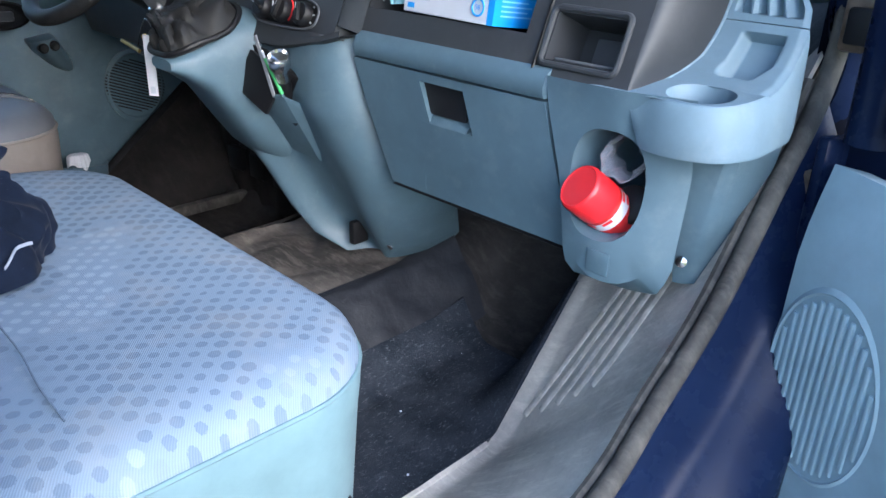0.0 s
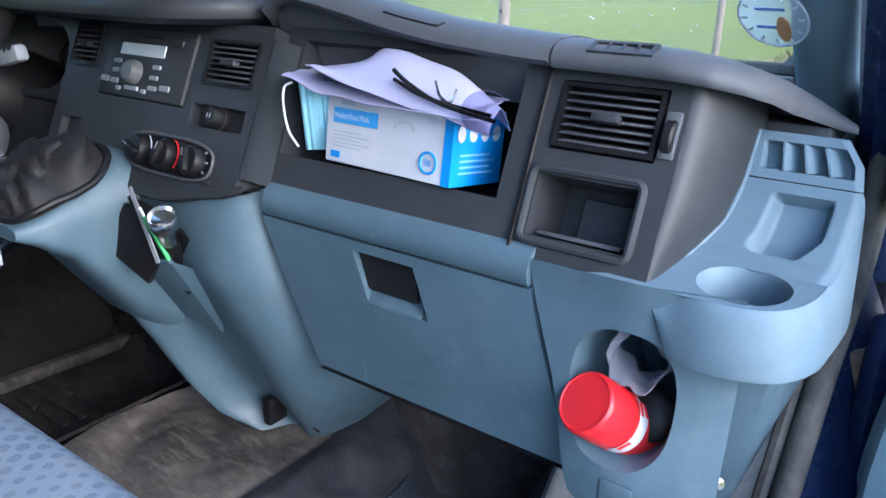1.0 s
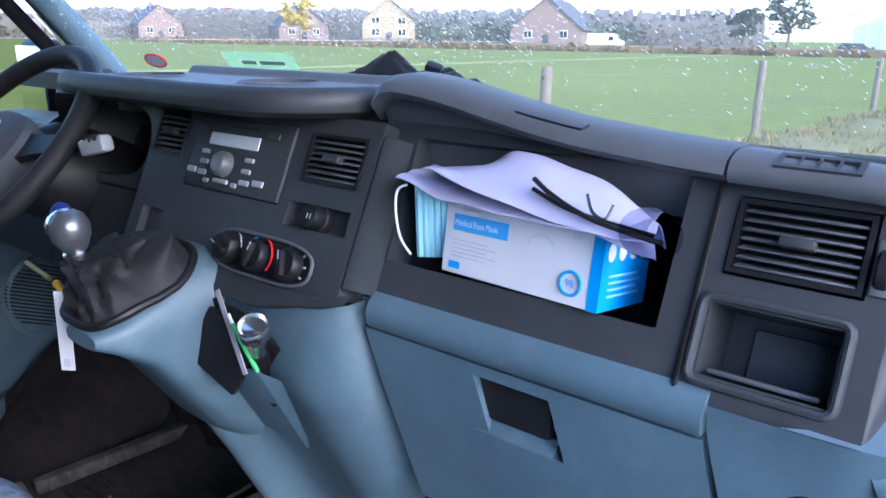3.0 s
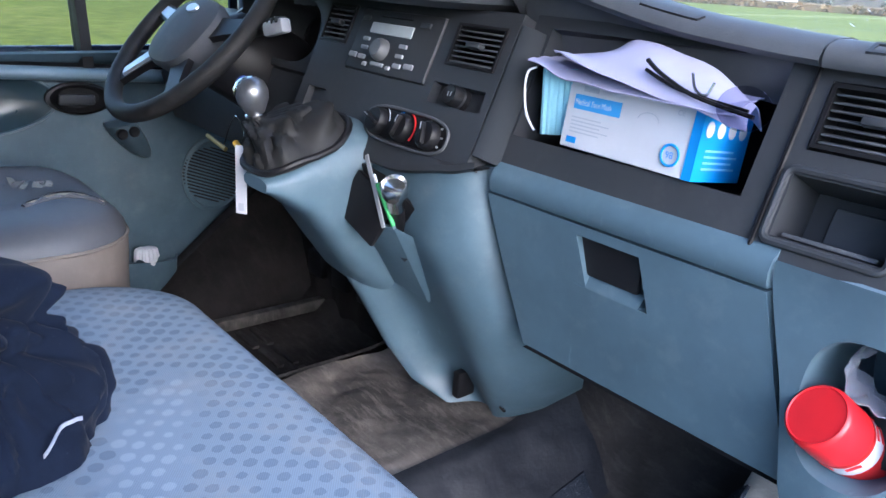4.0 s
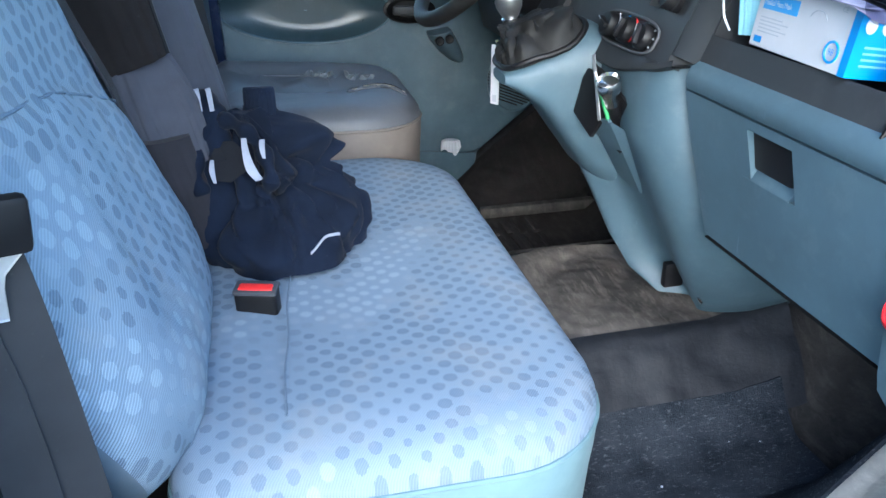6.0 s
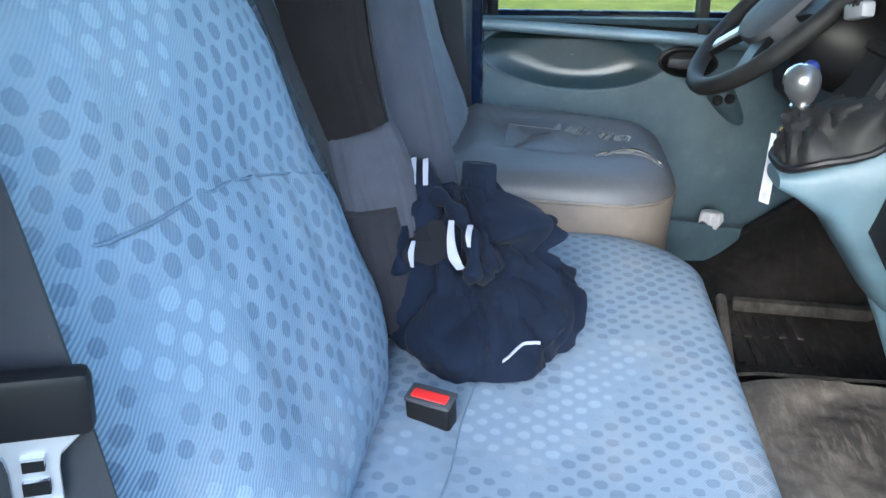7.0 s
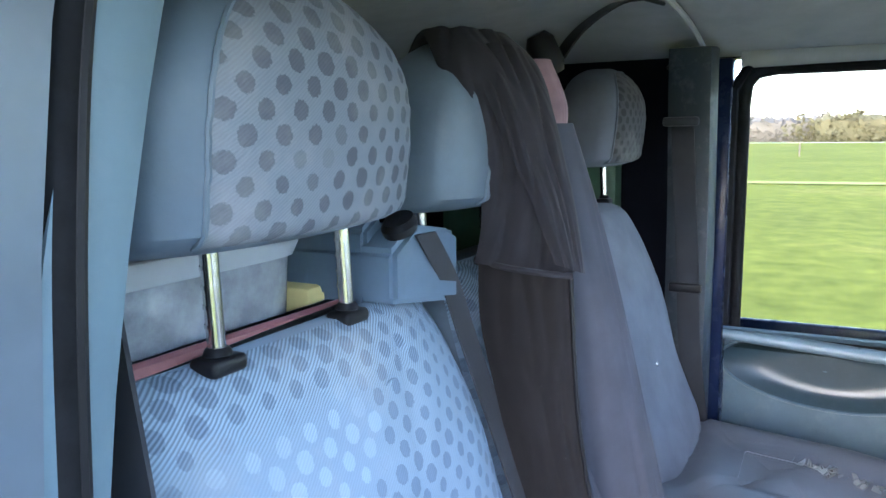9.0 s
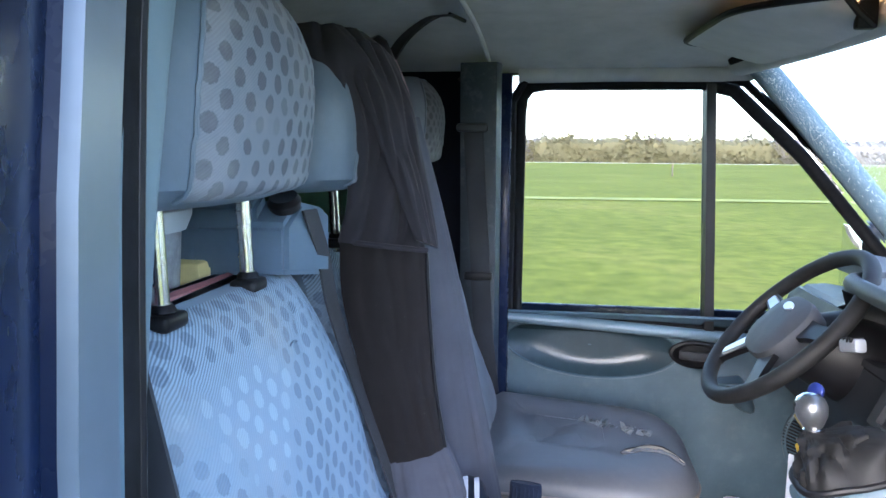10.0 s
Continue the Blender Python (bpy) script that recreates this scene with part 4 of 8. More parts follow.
# seal that runs round the open doorway
SEAL = [(0.80, 0.60, 1.87), (0.80, 0.76, 1.74), (0.805, 0.93, 1.50), (0.822, 0.985, 1.36), (0.828, 0.965, 1.25), (0.822, 0.885, 1.12), (0.82, 0.79, 1.0), (0.82, 0.68, 0.917), (0.82, 0.58, 0.845), (0.80, 0.40, 0.75), (0.79, 0.20, 0.71), (0.77, 0.05, 0.72)]
solid("door_seal_front", tube([p + Vector((0.006, 0, 0)) for p in spline(SEAL, 8)], 0.0125, 10), DUSTY_SEAL, "black rubber seal round the open doorway", "door seal")
solid("door_seal_lip", tube([p + Vector((-0.013, 0.002, -0.002)) for p in spline(SEAL[4:], 8)], 0.008, 8), DUSTY_SEAL, "black inner lip of the door seal", "door seal")
# painted sill outside the seal
bm = bmesh.new()
low = spline(SEAL[4:], 8)
loft([[p + Vector((0.008, 0, -0.012)), p + Vector((0.022, 0.006, -0.045)), p + Vector((0.034, 0.010, -0.072)), p + Vector((0.055, 0.016, -0.082)), p + Vector((0.108, 0.03, -0.092)), p + Vector((0.125, 0.03, -0.12)), p + Vector((0.12, 0.02, -0.32)), p + Vector((0.0, 0.0, -0.32))] for p in low], True, None, bm)
solid("door_sill", bm, PAINT, "chipped dark blue painted door sill", "sill")
solid("wall_right_lower", box(0.78, 0.93, -2.4, 0.05, 0.35, 0.70, 0.01), PAINT, "dark blue lower body side", "wall")
solid("body_underside", box(-0.95, 0.86, -2.4, 1.25, 0.42, 0.60), VOID, "dark underbody of the van", "underbody")


# B pillars with belts
def pillar_b(side, x_in, y_in):
    s = 1 if side == "right" else -1
    x = lambda d: x_in + s * d
    back = 0.12 if s > 0 else 0.078
    bm = bmesh.new()
    rings = []
    for z in steps(0.62, 1.885, 16):
        lean = -0.10 * (max(0.0, z - 1.4) / 0.48) ** 1.6 if s > 0 else -0.035 * smooth(1.45, 1.9, z)
        a = lambda d, y: (x(d) + s * lean, y, z)
        rings.append([a(0, y_in - 0.012), a(0.004, y_in + 0.010), a(0.022, y_in + 0.018), a(0.06, y_in + 0.018), a(0.06, y_in - back), a(0.012, y_in - back)])
    loft(rings, True, None, bm)
    # Left trim is a darker copy of the pale plastic, its shade put in.
    return solid("pillar_" + side + "_rear", bm, BLUE_L if s > 0 else plastic("shaded_pillar_plastic", (0.030, 0.042, 0.054), 0.5), "pale blue plastic trim of the door pillar" if s > 0 else "pale plastic trim of the door pillar, coloured as shaded", "pillar")


pillar_b("right", 0.664, -0.045)
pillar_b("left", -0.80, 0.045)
line = [(0.690, -0.040, 0.70), (0.690, -0.040, 1.0), (0.688, -0.040, 1.4), (0.683, -0.040, 1.53), (0.674, -0.040, 1.66), (0.655, -0.041, 1.785), (0.628, -0.03, 1.885)]
solid("door_seal_rear", tube(spline(line, 8), 0.0165, 12, up=(0, 1, 0)), RUBBER_SEAL, "black rubber seal along the rear door pillar", "door seal")
solid("seal_ribs", tube(spline([(x - 0.004, y + 0.014, z) for x, y, z in line], 8), 0.0042, 8, up=(0, 1, 0)), BLACK, "ribbed bead of the rear door seal", "door seal")
bm = bmesh.new()
loft([[(0.715 + d, -0.06, z), (0.727 + d, -0.030, z), (0.775 + d, -0.020, z), (0.780 + d, -0.028, z), (0.84 + d, 0.0, z), (0.92 + d, 0.012, z), (0.94 + d, -0.01, z), (0.945 + d, -1.2, z), (0.80, -1.2, z)] for z, d in ((0.5, -0.020), (1.0, -0.018), (1.4, -0.018), (1.53, -0.022), (1.65, -0.032), (1.76, -0.048), (1.88, -0.075), (1.98, -0.11))], True, None, bm)
solid("body_side_rear", bm, PAINT, "weathered dark blue body side behind the doorway", "body side")
bm = loft([[(0.722 + d, -0.030, z), (0.724 + d, -0.024, z), (0.773 + d, -0.014, z), (0.777 + d, -0.022, z)] for z, d in ((0.72, -0.018), (1.4, -0.018), (1.53, -0.022), (1.65, -0.032), (1.76, -0.048), (1.88, -0.075))])
# Pale colour holds the sky's reflection in the blue paint.
solid("pillar_edge", bm, simple("sky_reflecting_pillar_paint", (0.15, 0.185, 0.23), 0.35, 0.2, vary=0.2, scale=7), "rear pillar edge in blue paint, coloured pale for reflected sky", "trim")


# ---- driver's door, closed ----
def door_x(y, z):
    x = -0.935
    x += 0.040 * smooth(1.235, 1.262, z) * (1 - smooth(1.262, 1.29, z))
    bulge = smooth(0.55, 0.75, y) * (1 - smooth(1.02, 1.10, y)) * smooth(0.78, 0.9, z) * (1 - smooth(1.05, 1.15, z))
    x += 0.02 * bulge
    x += 0.012 * smooth(0.9, 0.7, z)
    x -= 0.026 * smooth(1.0, 0.72, math.hypot((y - 0.30) / 0.225, (z - 1.168 + 0.05 * (y - 0.3)) / 0.078))
    return x


door = thing("door_driver", "closed driver's door with blue-grey plastic lining", "door", "", "structure")
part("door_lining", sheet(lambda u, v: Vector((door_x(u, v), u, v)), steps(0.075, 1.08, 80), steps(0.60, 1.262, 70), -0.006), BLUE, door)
def pad_point(u, v):
    a = 2 * math.pi * u
    y = 0.30 + 0.225 * v * math.cos(a) * (1 + 0.05 * math.sin(a))
    z = 1.168 + 0.080 * v * math.sin(a) - 0.05 * (y - 0.3)
    return Vector((-0.9315 - 0.024 * smooth(1.0, 0.60, v) + 0.006 * smooth(0.9, 1.0, v), y, z))


part("arm_pad", sheet(pad_point, steps(0, 1, 48), [0.02, 0.2, 0.4, 0.6, 0.75, 0.85, 0.92, 0.97, 1.0]), plastic("dark_blue_arm_pad", (0.026, 0.048, 0.062), 0.30, dirt=0.06), door, "darker blue moulded arm pad")
part("pad_rim", tube([pad_point(u, 1.0) for u in steps(0, 1, 48)[:-1]], 0.004, 6, True, up=(1, 0, 0)), BLUE, door)
part("window_ledge", tube([(-0.912, y, 1.246 - 0.062 * (y - 0.09)) for y in steps(0.08, 1.0, 20)], 0.020, 14, flat=0.75), plastic("shiny_blue_ledge", (0.16, 0.23, 0.28), 0.28, dirt=0.1), door, "shiny blue ledge under the window")
m = frame3((-0.912, 0.57, 1.163), (0, 1, -0.05), (0, 0, 1))
b = part("handle_recess", lathe([(0.070, -0.01), (0.070, 0.004), (0.062, 0.006), (0.050, -0.008), (0.012, -0.02)], 28, m @ Matrix.Diagonal((1, 0.50, 1, 1))), BLACK, door, "black recessed handle cup")
part("pull_handle", box(-0.046, 0.030, -0.013, 0.010, 0.0, 0.014, 0.005, 2, m), DARK, b, "dark pull handle")
m = frame3((-0.915, 0.665, 1.06), (0, 1, 0.15), (0, -0.15, 1))
pod = []
for w_, cu, hw, out in ((0.050, -0.010, 0.030, 0.010), (0.043, -0.008, 0.034, 0.036), (0.022, 0.0, 0.034, 0.040), (-0.008, 0.014, 0.030, 0.031), (-0.034, 0.028, 0.022, 0.016), (-0.050, 0.038, 0.010, 0.003)):
    pod.append([m @ Vector((cu + hw * math.cos(a), w_, -0.012 + (out + 0.012) * math.sin(a) ** 0.55)) for a in steps(0.02, math.pi - 0.02, 20)])
sw = part("switch_pod", loft(pod), plastic("switch_pod_blue", (0.066, 0.102, 0.128), 0.45), door, "moulded wedge with two switches")
for k in (-1, 1):
    part("switch", lathe([(0.0125, 0.026), (0.0125, 0.040), (0.009, 0.0435), (0.002, 0.042)], 18, m @ Matrix.Translation((-0.004 + 0.0135 * k, 0.026, 0.0))), BLACK, sw, "round black switch")
m = frame3((-0.912, 0.87, 0.955), (0, 1, 0), (0, 0, 1))
sp = part("speaker_grille", lathe([(0.082, -0.01), (0.082, 0.004), (0.074, 0.008), (0.070, 0.002), (0.01, 0.004)], 36, m @ Matrix.Diagonal((1, 1.2, 1, 1))), BLUE, door)
for k in range(17):
    u = -0.064 + k * 0.008
    hh = 1.2 * math.sqrt(max(0, 0.070 ** 2 - u * u))
    part("slot", box(u - 0.0018, u + 0.0018, -hh, hh, 0.003, 0.0062, 0.0005, 1, m @ pose(0, 0, 0, 0, 0, 68)), BLACK, sp)
bm = bmesh.new()
loft([[(-0.935, y, z0), (-0.90 + p, y, z0), (-0.885 + p, y, zt), (-0.893 + p, y, zt), (-0.905 + p, y, z0 + 0.02), (-0.935, y, z0 + 0.02)] for y, p, z0, zt in ((0.30, 0.0, 0.63, 0.78), (0.45, 0.05, 0.60, 0.80), (0.60, 0.078, 0.62, 0.80), (0.68, 0.070, 0.67, 0.785), (0.735, 0.045, 0.70, 0.775), (0.755, 0.0, 0.72, 0.77))], True, None, bm)
part("door_bin", bm, BLUE, door, "blue plastic door bin")
part("outer_skin", box(-0.995, -0.972, 0.03, 1.10, 0.45, 1.27, 0.008), PAINT, door, "dark blue outer door skin")

wd = thing("window_driver", "driver's door window with black rubber frame and quarter light", "window", "", "structure")
WL = [(0.106, 1.250), (0.103, 1.77), (0.108, 1.815), (0.128, 1.840), (0.17, 1.848), (0.55, 1.848), (0.628, 1.828), (0.80, 1.665), (1.02, 1.405), (1.02, 1.188), (0.6, 1.220)]
part("window_frame", tube([(-0.925, y, z) for y, z in WL], 0.017, 10, True, flat=0.9, up=(1, 0, 0)), RUBBER_SEAL, wd)
part("inner_frame", tube([(-0.90, y, z) for y, z in [(0.085, 1.27), (0.085, 1.80), (0.12, 1.86), (0.18, 1.872), (0.56, 1.872), (0.65, 1.845), (0.85, 1.66), (1.06, 1.42)]], 0.012, 8, up=(1, 0, 0)), RUBBER_SEAL, wd)
part("mullion", loft([[(x, y + d, z) for x, y in ((-0.945, 0.0), (-0.905, 0.004), (-0.905, 0.026), (-0.945, 0.030))] for z, d in ((1.215, 0.580), (1.845, 0.555))]), BLACK, wd, "black upright window divider")
g = part("pane", box(-0.932, -0.928, 0.105, 0.57, 1.21, 1.847), GLASS, wd)
g.visible_shadow = False
bm = loft([[(xx, y, z) for y, z in ((0.572, 1.21), (1.015, 1.19), (1.015, 1.405), (0.795, 1.665), (0.625, 1.825), (0.572, 1.845))] for xx in (-0.932, -0.928)])
g = part("quarter_pane", bm, GLASS, wd)
g.visible_shadow = False
solid("jamb_left", box(-0.96, -0.875, 0.052, 0.085, 0.6, 1.87, 0.006), PAINT, "dark blue painted jamb beside the driver's window", "jamb")
solid("wall_left_front", box(-0.985, -0.95, 0.98, 1.26, 0.45, 1.40, 0.01), PAINT, "dark blue wing behind the dashboard", "wall")
solid("roof_rail_left", box(-0.985, -0.925, -0.1, 0.66, 1.872, 1.99, 0.01), PAINT, "dark blue roof rail above the driver's door", "rail")

mir = thing("door_mirror", "driver's door mirror in a dark housing", "mirror")
part("housing", box(-1.20, -1.05, 1.00, 1.06, 1.24, 1.50, 0.025, 3), BLACK, mir)
part("mirror_glass", box(-1.19, -1.06, 0.994, 1.0, 1.255, 1.485, 0.002), simple("mirror_silver", (0.8, 0.82, 0.85), 0.03, 1.0, vary=0.02), mir, "bright mirror glass")
part("arm", tube([(-0.985, 1.0, 1.30), (-1.06, 1.03, 1.31)], 0.018, 8), BLACK, mir)

# ---- passenger door, standing open ----
dm = pose(0.875, 0.90, 0, 0, 0, -32)  # x runs along the open door, y towards its outside
pd = thing("door_passenger", "open passenger door with pale blue lining and speaker", "door", "", "structure")


def pd_face(u, v):
    out = -0.012 * smooth(1.18, 1.05, v) - 0.014 * smooth(0.0, 0.05, u) - 0.02 * smooth(1.26, 1.12, v)
    v -= max(0.0, v - 0.9) / 0.29 * 0.030 * max(0.0, 1 - u / 0.05) ** 2
    return dm @ Vector((u, out + 0.03 * (1 - smooth(0.0, 0.04, u)), v))


part("door_lining", sheet(pd_face, [0, 0.006, 0.014, 0.025, 0.04, 0.06, 0.1, 0.2, 0.3, 0.45, 0.6, 0.75], [0.60, 0.7, 0.8, 0.9, 1.0, 1.08, 1.12, 1.15, 1.17, 1.182, 1.188], -0.03), DOOR_BLUE_LIT, pd)
part("outer_skin", box(-0.02, 0.98, 0.03, 0.075, 0.45, 1.25, 0.012, 2, dm), PAINT, pd, "dark blue outer door skin")
sm = dm @ pose(0.122, -0.040, 0.952, 90, 0, 0) @ Matrix.Diagonal((1.06, 1.06, 1, 1))
sp = part("speaker_grille", lathe([(0.085, -0.01), (0.085, 0.003), (0.078, 0.008), (0.074, 0.002), (0.01, 0.003)], 36, sm @ Matrix.Diagonal((1, 1.38, 1, 1))), DOOR_BLUE_LIT, pd, "pale blue ribbed speaker grille")
part("grille_back", lathe([(0.073, 0.001), (0.073, 0.0032), (0.002, 0.0035)], 32, sm @ Matrix.Diagonal((1, 1.36, 1, 1))), BLUE, sp, "dark slots behind the ribs")
for k in range(13):
    u = -0.066 + k * 0.011
    hh = 1.36 * math.sqrt(max(0, 0.072 ** 2 - u * u))
    part("rib", box(u - 0.0032, u + 0.0032, -hh, hh, 0.0, 0.0085, 0.002, 2, sm), DOOR_BLUE_LIT, sp)
part("window_seal", tube([dm @ Vector(p) for p in ((0.10, 0.02, 1.22), (0.085, 0.02, 1.35), (0.07, 0.02, 1.55), (0.02, 0.02, 1.66))], 0.03, 10, flat=1.2, up=(0, 1, 0)), RUBBER_SEAL, pd)
part("front_frame", tube([dm @ Vector(p) for p in ((0.02, 0.04, 1.20), (0.015, 0.04, 1.40), (-0.03, 0.04, 1.62), (-0.12, 0.04, 1.80))], 0.034, 10, up=(0, 1, 0)), PAINT, pd, "blue painted window frame")
part("front_edge", box(-0.024, -0.004, 0.0, 0.07, 0.50, 1.20, 0.006, 2, dm), PAINT, pd, "blue painted front edge of the door")
for z in (0.80, 1.12):
    h = part("hinge", box(0.838, 0.872, 0.93, 1.02, z - 0.03, z + 0.03, 0.006), STEEL_DIRTY, pd, "rusty steel hinge")
    part("knuckle", cyl(0.013, 0.013, 0.08, 14, pose(0.868, 0.93, z - 0.04), None, 0.003), STEEL_DIRTY, h)
    part("bolt", cyl(0.009, 0.008, 0.012, 6, pose(0.87, 0.985, z, 0, 90, 0)), CHROME, h)
h = thing("check_strap", "greasy steel check strap of the open door", "door check")
part("strap", tube(spline([(0.845, 0.90, 0.985), (0.875, 0.905, 0.975), (0.91, 0.92, 0.965)], 6), 0.011, 10), STEEL_DIRTY, h)
part("knuckle", box(0.835, 0.862, 0.885, 0.915, 0.965, 1.01, 0.008), STEEL_DIRTY, h)
h = thing("cable_boot", "black ribbed cable boot between door and pillar", "cable boot")
part("bellows", lathe([(0.022 if k % 2 else 0.017, 0.012 * k) for k in range(9)], 14, pose(0.855, 0.955, 1.00, 0, 80, 20)), BLACK, h)
h = thing("door_latch_box", "dirty plastic connector on the hinge pillar", "connector")
part("housing", box(0.842, 0.885, 0.94, 0.985, 1.29, 1.36, 0.006), STEEL_DIRTY, h)
part("plug", box(0.85, 0.88, 0.93, 0.945, 1.30, 1.34, 0.004), BLACK, h)
h = thing("warning_sticker", "small white triangular sticker on the sill", "sticker")
part("film", loft([[Vector((0.852, 0.840, 0.895)) + d, Vector((0.862, 0.852, 0.915)) + d, Vector((0.868, 0.842, 0.888)) + d] for d in (Vector((0, 0, 0)), Vector((0.002, -0.002, 0.002)))]), WHITE, h)

# ---- dashboard ----
dash = thing("dashboard", "charcoal and blue-grey plastic van dashboard", "dashboard")
K = 0.42
FP = frame3((0, 0.74, 1.26), (1, 0, 0), (0, K, 1))  # passenger fascia: x across, y up the slope, z towards the seats
WK = math.sqrt(1 + K * K)
pw = lambda z: (z - 1.26) * WK
KC = 0.45
FC = frame3((0, 0.716, 1.27), (1, 0, 0), (0, KC, 1))  # centre stack
CK = math.sqrt(1 + KC * KC)
cw = lambda z: (z - 1.27) * CK

part("passenger_fascia", plate(0.214, 0.5695, pw(1.252), pw(1.428), [(0.243, 0.544, pw(1.290), pw(1.414), 0.15)], 0.03, FP, None, 0.004), DARK, dash)
part("vent_fascia", plate(0.5715, 0.705, pw(1.246), pw(1.418), [(0.585, 0.686, pw(1.341), pw(1.400), 0.035), (0.583, 0.679, pw(1.266), pw(1.319), 0.07)], 0.03, FP, None, 0.004), DARK, dash)
part("fascia_end", loft([[(0.7045 + ax * math.sin(a), y + 0.13 * (1 - math.cos(a)), z) for a in steps(0, 1.5, 12)] + [(0.70, y + 0.13, z)] for y, z, ax in ((0.735, 1.244, 0.006), (0.740, 1.258, 0.012), (0.748, 1.28, 0.025), (0.764, 1.317, 0.032), (0.782, 1.357, 0.035), (0.800, 1.405, 0.037))], True), DARK, dash)
part("fascia_core", box(0.69, 0.796, 0.905, 0.95, 1.22, 1.366, 0.004, 2), DARK, dash)


def tray_frame(u0, u1, w0, w1, d, m, mat, name, parent):
    """A raised rounded rim round an opening."""
    loop = []
    r = 0.008
    for cx, cy, a0 in ((u1 - r, w1 - r, 0), (u0 + r, w1 - r, 90), (u0 + r, w0 + r, 180), (u1 - r, w0 + r, 270)):
        for a in (0, 30, 60, 90):
            loop.append(m @ Vector((cx + r * math.cos(radians(a0 + a)), cy + r * math.sin(radians(a0 + a)), 0.001)))
    return part(name, tube(loop, d, 8, True, up=m.to_3x3() @ Vector((0, 0, 1))), mat, parent)


tray_frame(0.577, 0.684, pw(1.261), pw(1.324), 0.004, FP, DARK, "pocket_rim", dash)
part("pocket_liner", box(0.604, 0.676, pw(1.270), pw(1.310), -0.069, -0.064, 0.003, 2, FP), DARK_TOP, dash)
part("pocket_edge", box(0.588, 0.672, pw(1.268), pw(1.272), -0.055, -0.01, 0.002, 2, FP), DARK_TOP, dash)
part("cubby_rim", tube([FP @ Vector(p) for p in ((0.5705, pw(1.250), 0.002), (0.5705, pw(1.335), 0.002), (0.5705, pw(1.418), 0.002))], 0.0022, 6), BLACK, dash)


def air_vent(u0, u1, w0, w1, m, slats, name_mat=SLAT, tilt=18):
    """An air vent: frame, slats and the little tab that turns them."""
    v = part("air_vent", plate(u0, u1, w0, w1, [(u0 + 0.004, u1 - 0.004, w0 + 0.004, w1 - 0.004, 0.028)], 0.03, m @ Matrix.Translation((0, 0, 0.003)), None, 0.0015), BLACK, dash)
    step = (w1 - w0 - 0.008) / slats
    for k in range(slats):
        c = w0 + 0.004 + step * (k + 0.5)
        part("slat", box(u0 + 0.005, u1 - 0.005, -0.0011, 0.0011, -0.007, 0.007, 0.0008, 1, m @ Matrix.Translation((0, c, -0.005)) @ pose(0, 0, 0, tilt, 0, 0)), name_mat, v)
    part("tab", box((u0 + u1) / 2 - 0.013, (u0 + u1) / 2 + 0.013, -0.004, 0.004, -0.002, 0.010, 0.002, 2, m @ Matrix.Translation((0, (w0 + w1) / 2, 0))), DARK, v)
    return v


air_vent(0.587, 0.684, pw(1.343), pw(1.398), FP, 7)
air_vent(0.106, 0.198, cw(1.357), cw(1.409), FC, 7)
air_vent(-0.208, -0.134, cw(1.358), cw(1.414), FC, 7)
w = part("vent_wheel", cyl(0.017, 0.017, 0.010, 20, FP @ Matrix.Translation((0.689, pw(1.363), -0.006)) @ pose(0, 0, 0, 0, 90, 0), None, 0.002), BLACK, dash)
part("wheel_slot", box(0.687, 0.701, pw(1.345), pw(1.383), -0.002, 0.003, 0.002, 2, FP), DARK_TOP, dash)

# pads along the top
def pad_ring(x, lift=0.0, front=0.0):
    prof = [(0.806, 1.421), (0.789, 1.422), (0.782, 1.428), (0.787, 1.438), (0.805, 1.446), (0.84, 1.447), (0.92, 1.430), (1.02, 1.400), (1.10, 1.372), (1.10, 1.35), (0.83, 1.37)]
    return [(x, min(1.11, y + front) + 0.02 * max(0, (abs(x + 0.045) - 0.5)) * (y - 0.7), z + lift * (1 - smooth(0.84, 1.0, y)) * (0.3 + 0.7 * smooth(1.40, 1.425, z))) for y, z in prof]


xs = steps(0.172, 0.574, 24)
pad_at = lambda x: pad_ring(x, 0.034 * smooth(0.160, 0.215, x) * (1 - smooth(0.215, 0.46, x)) - 0.011 * smooth(0.40, 0.585, x), 0.03 * (1 - smooth(0.172, 0.20, x)) ** 2)
part("dash_pad", loft([pad_at(x) for x in xs]), DARK_TOP, dash)
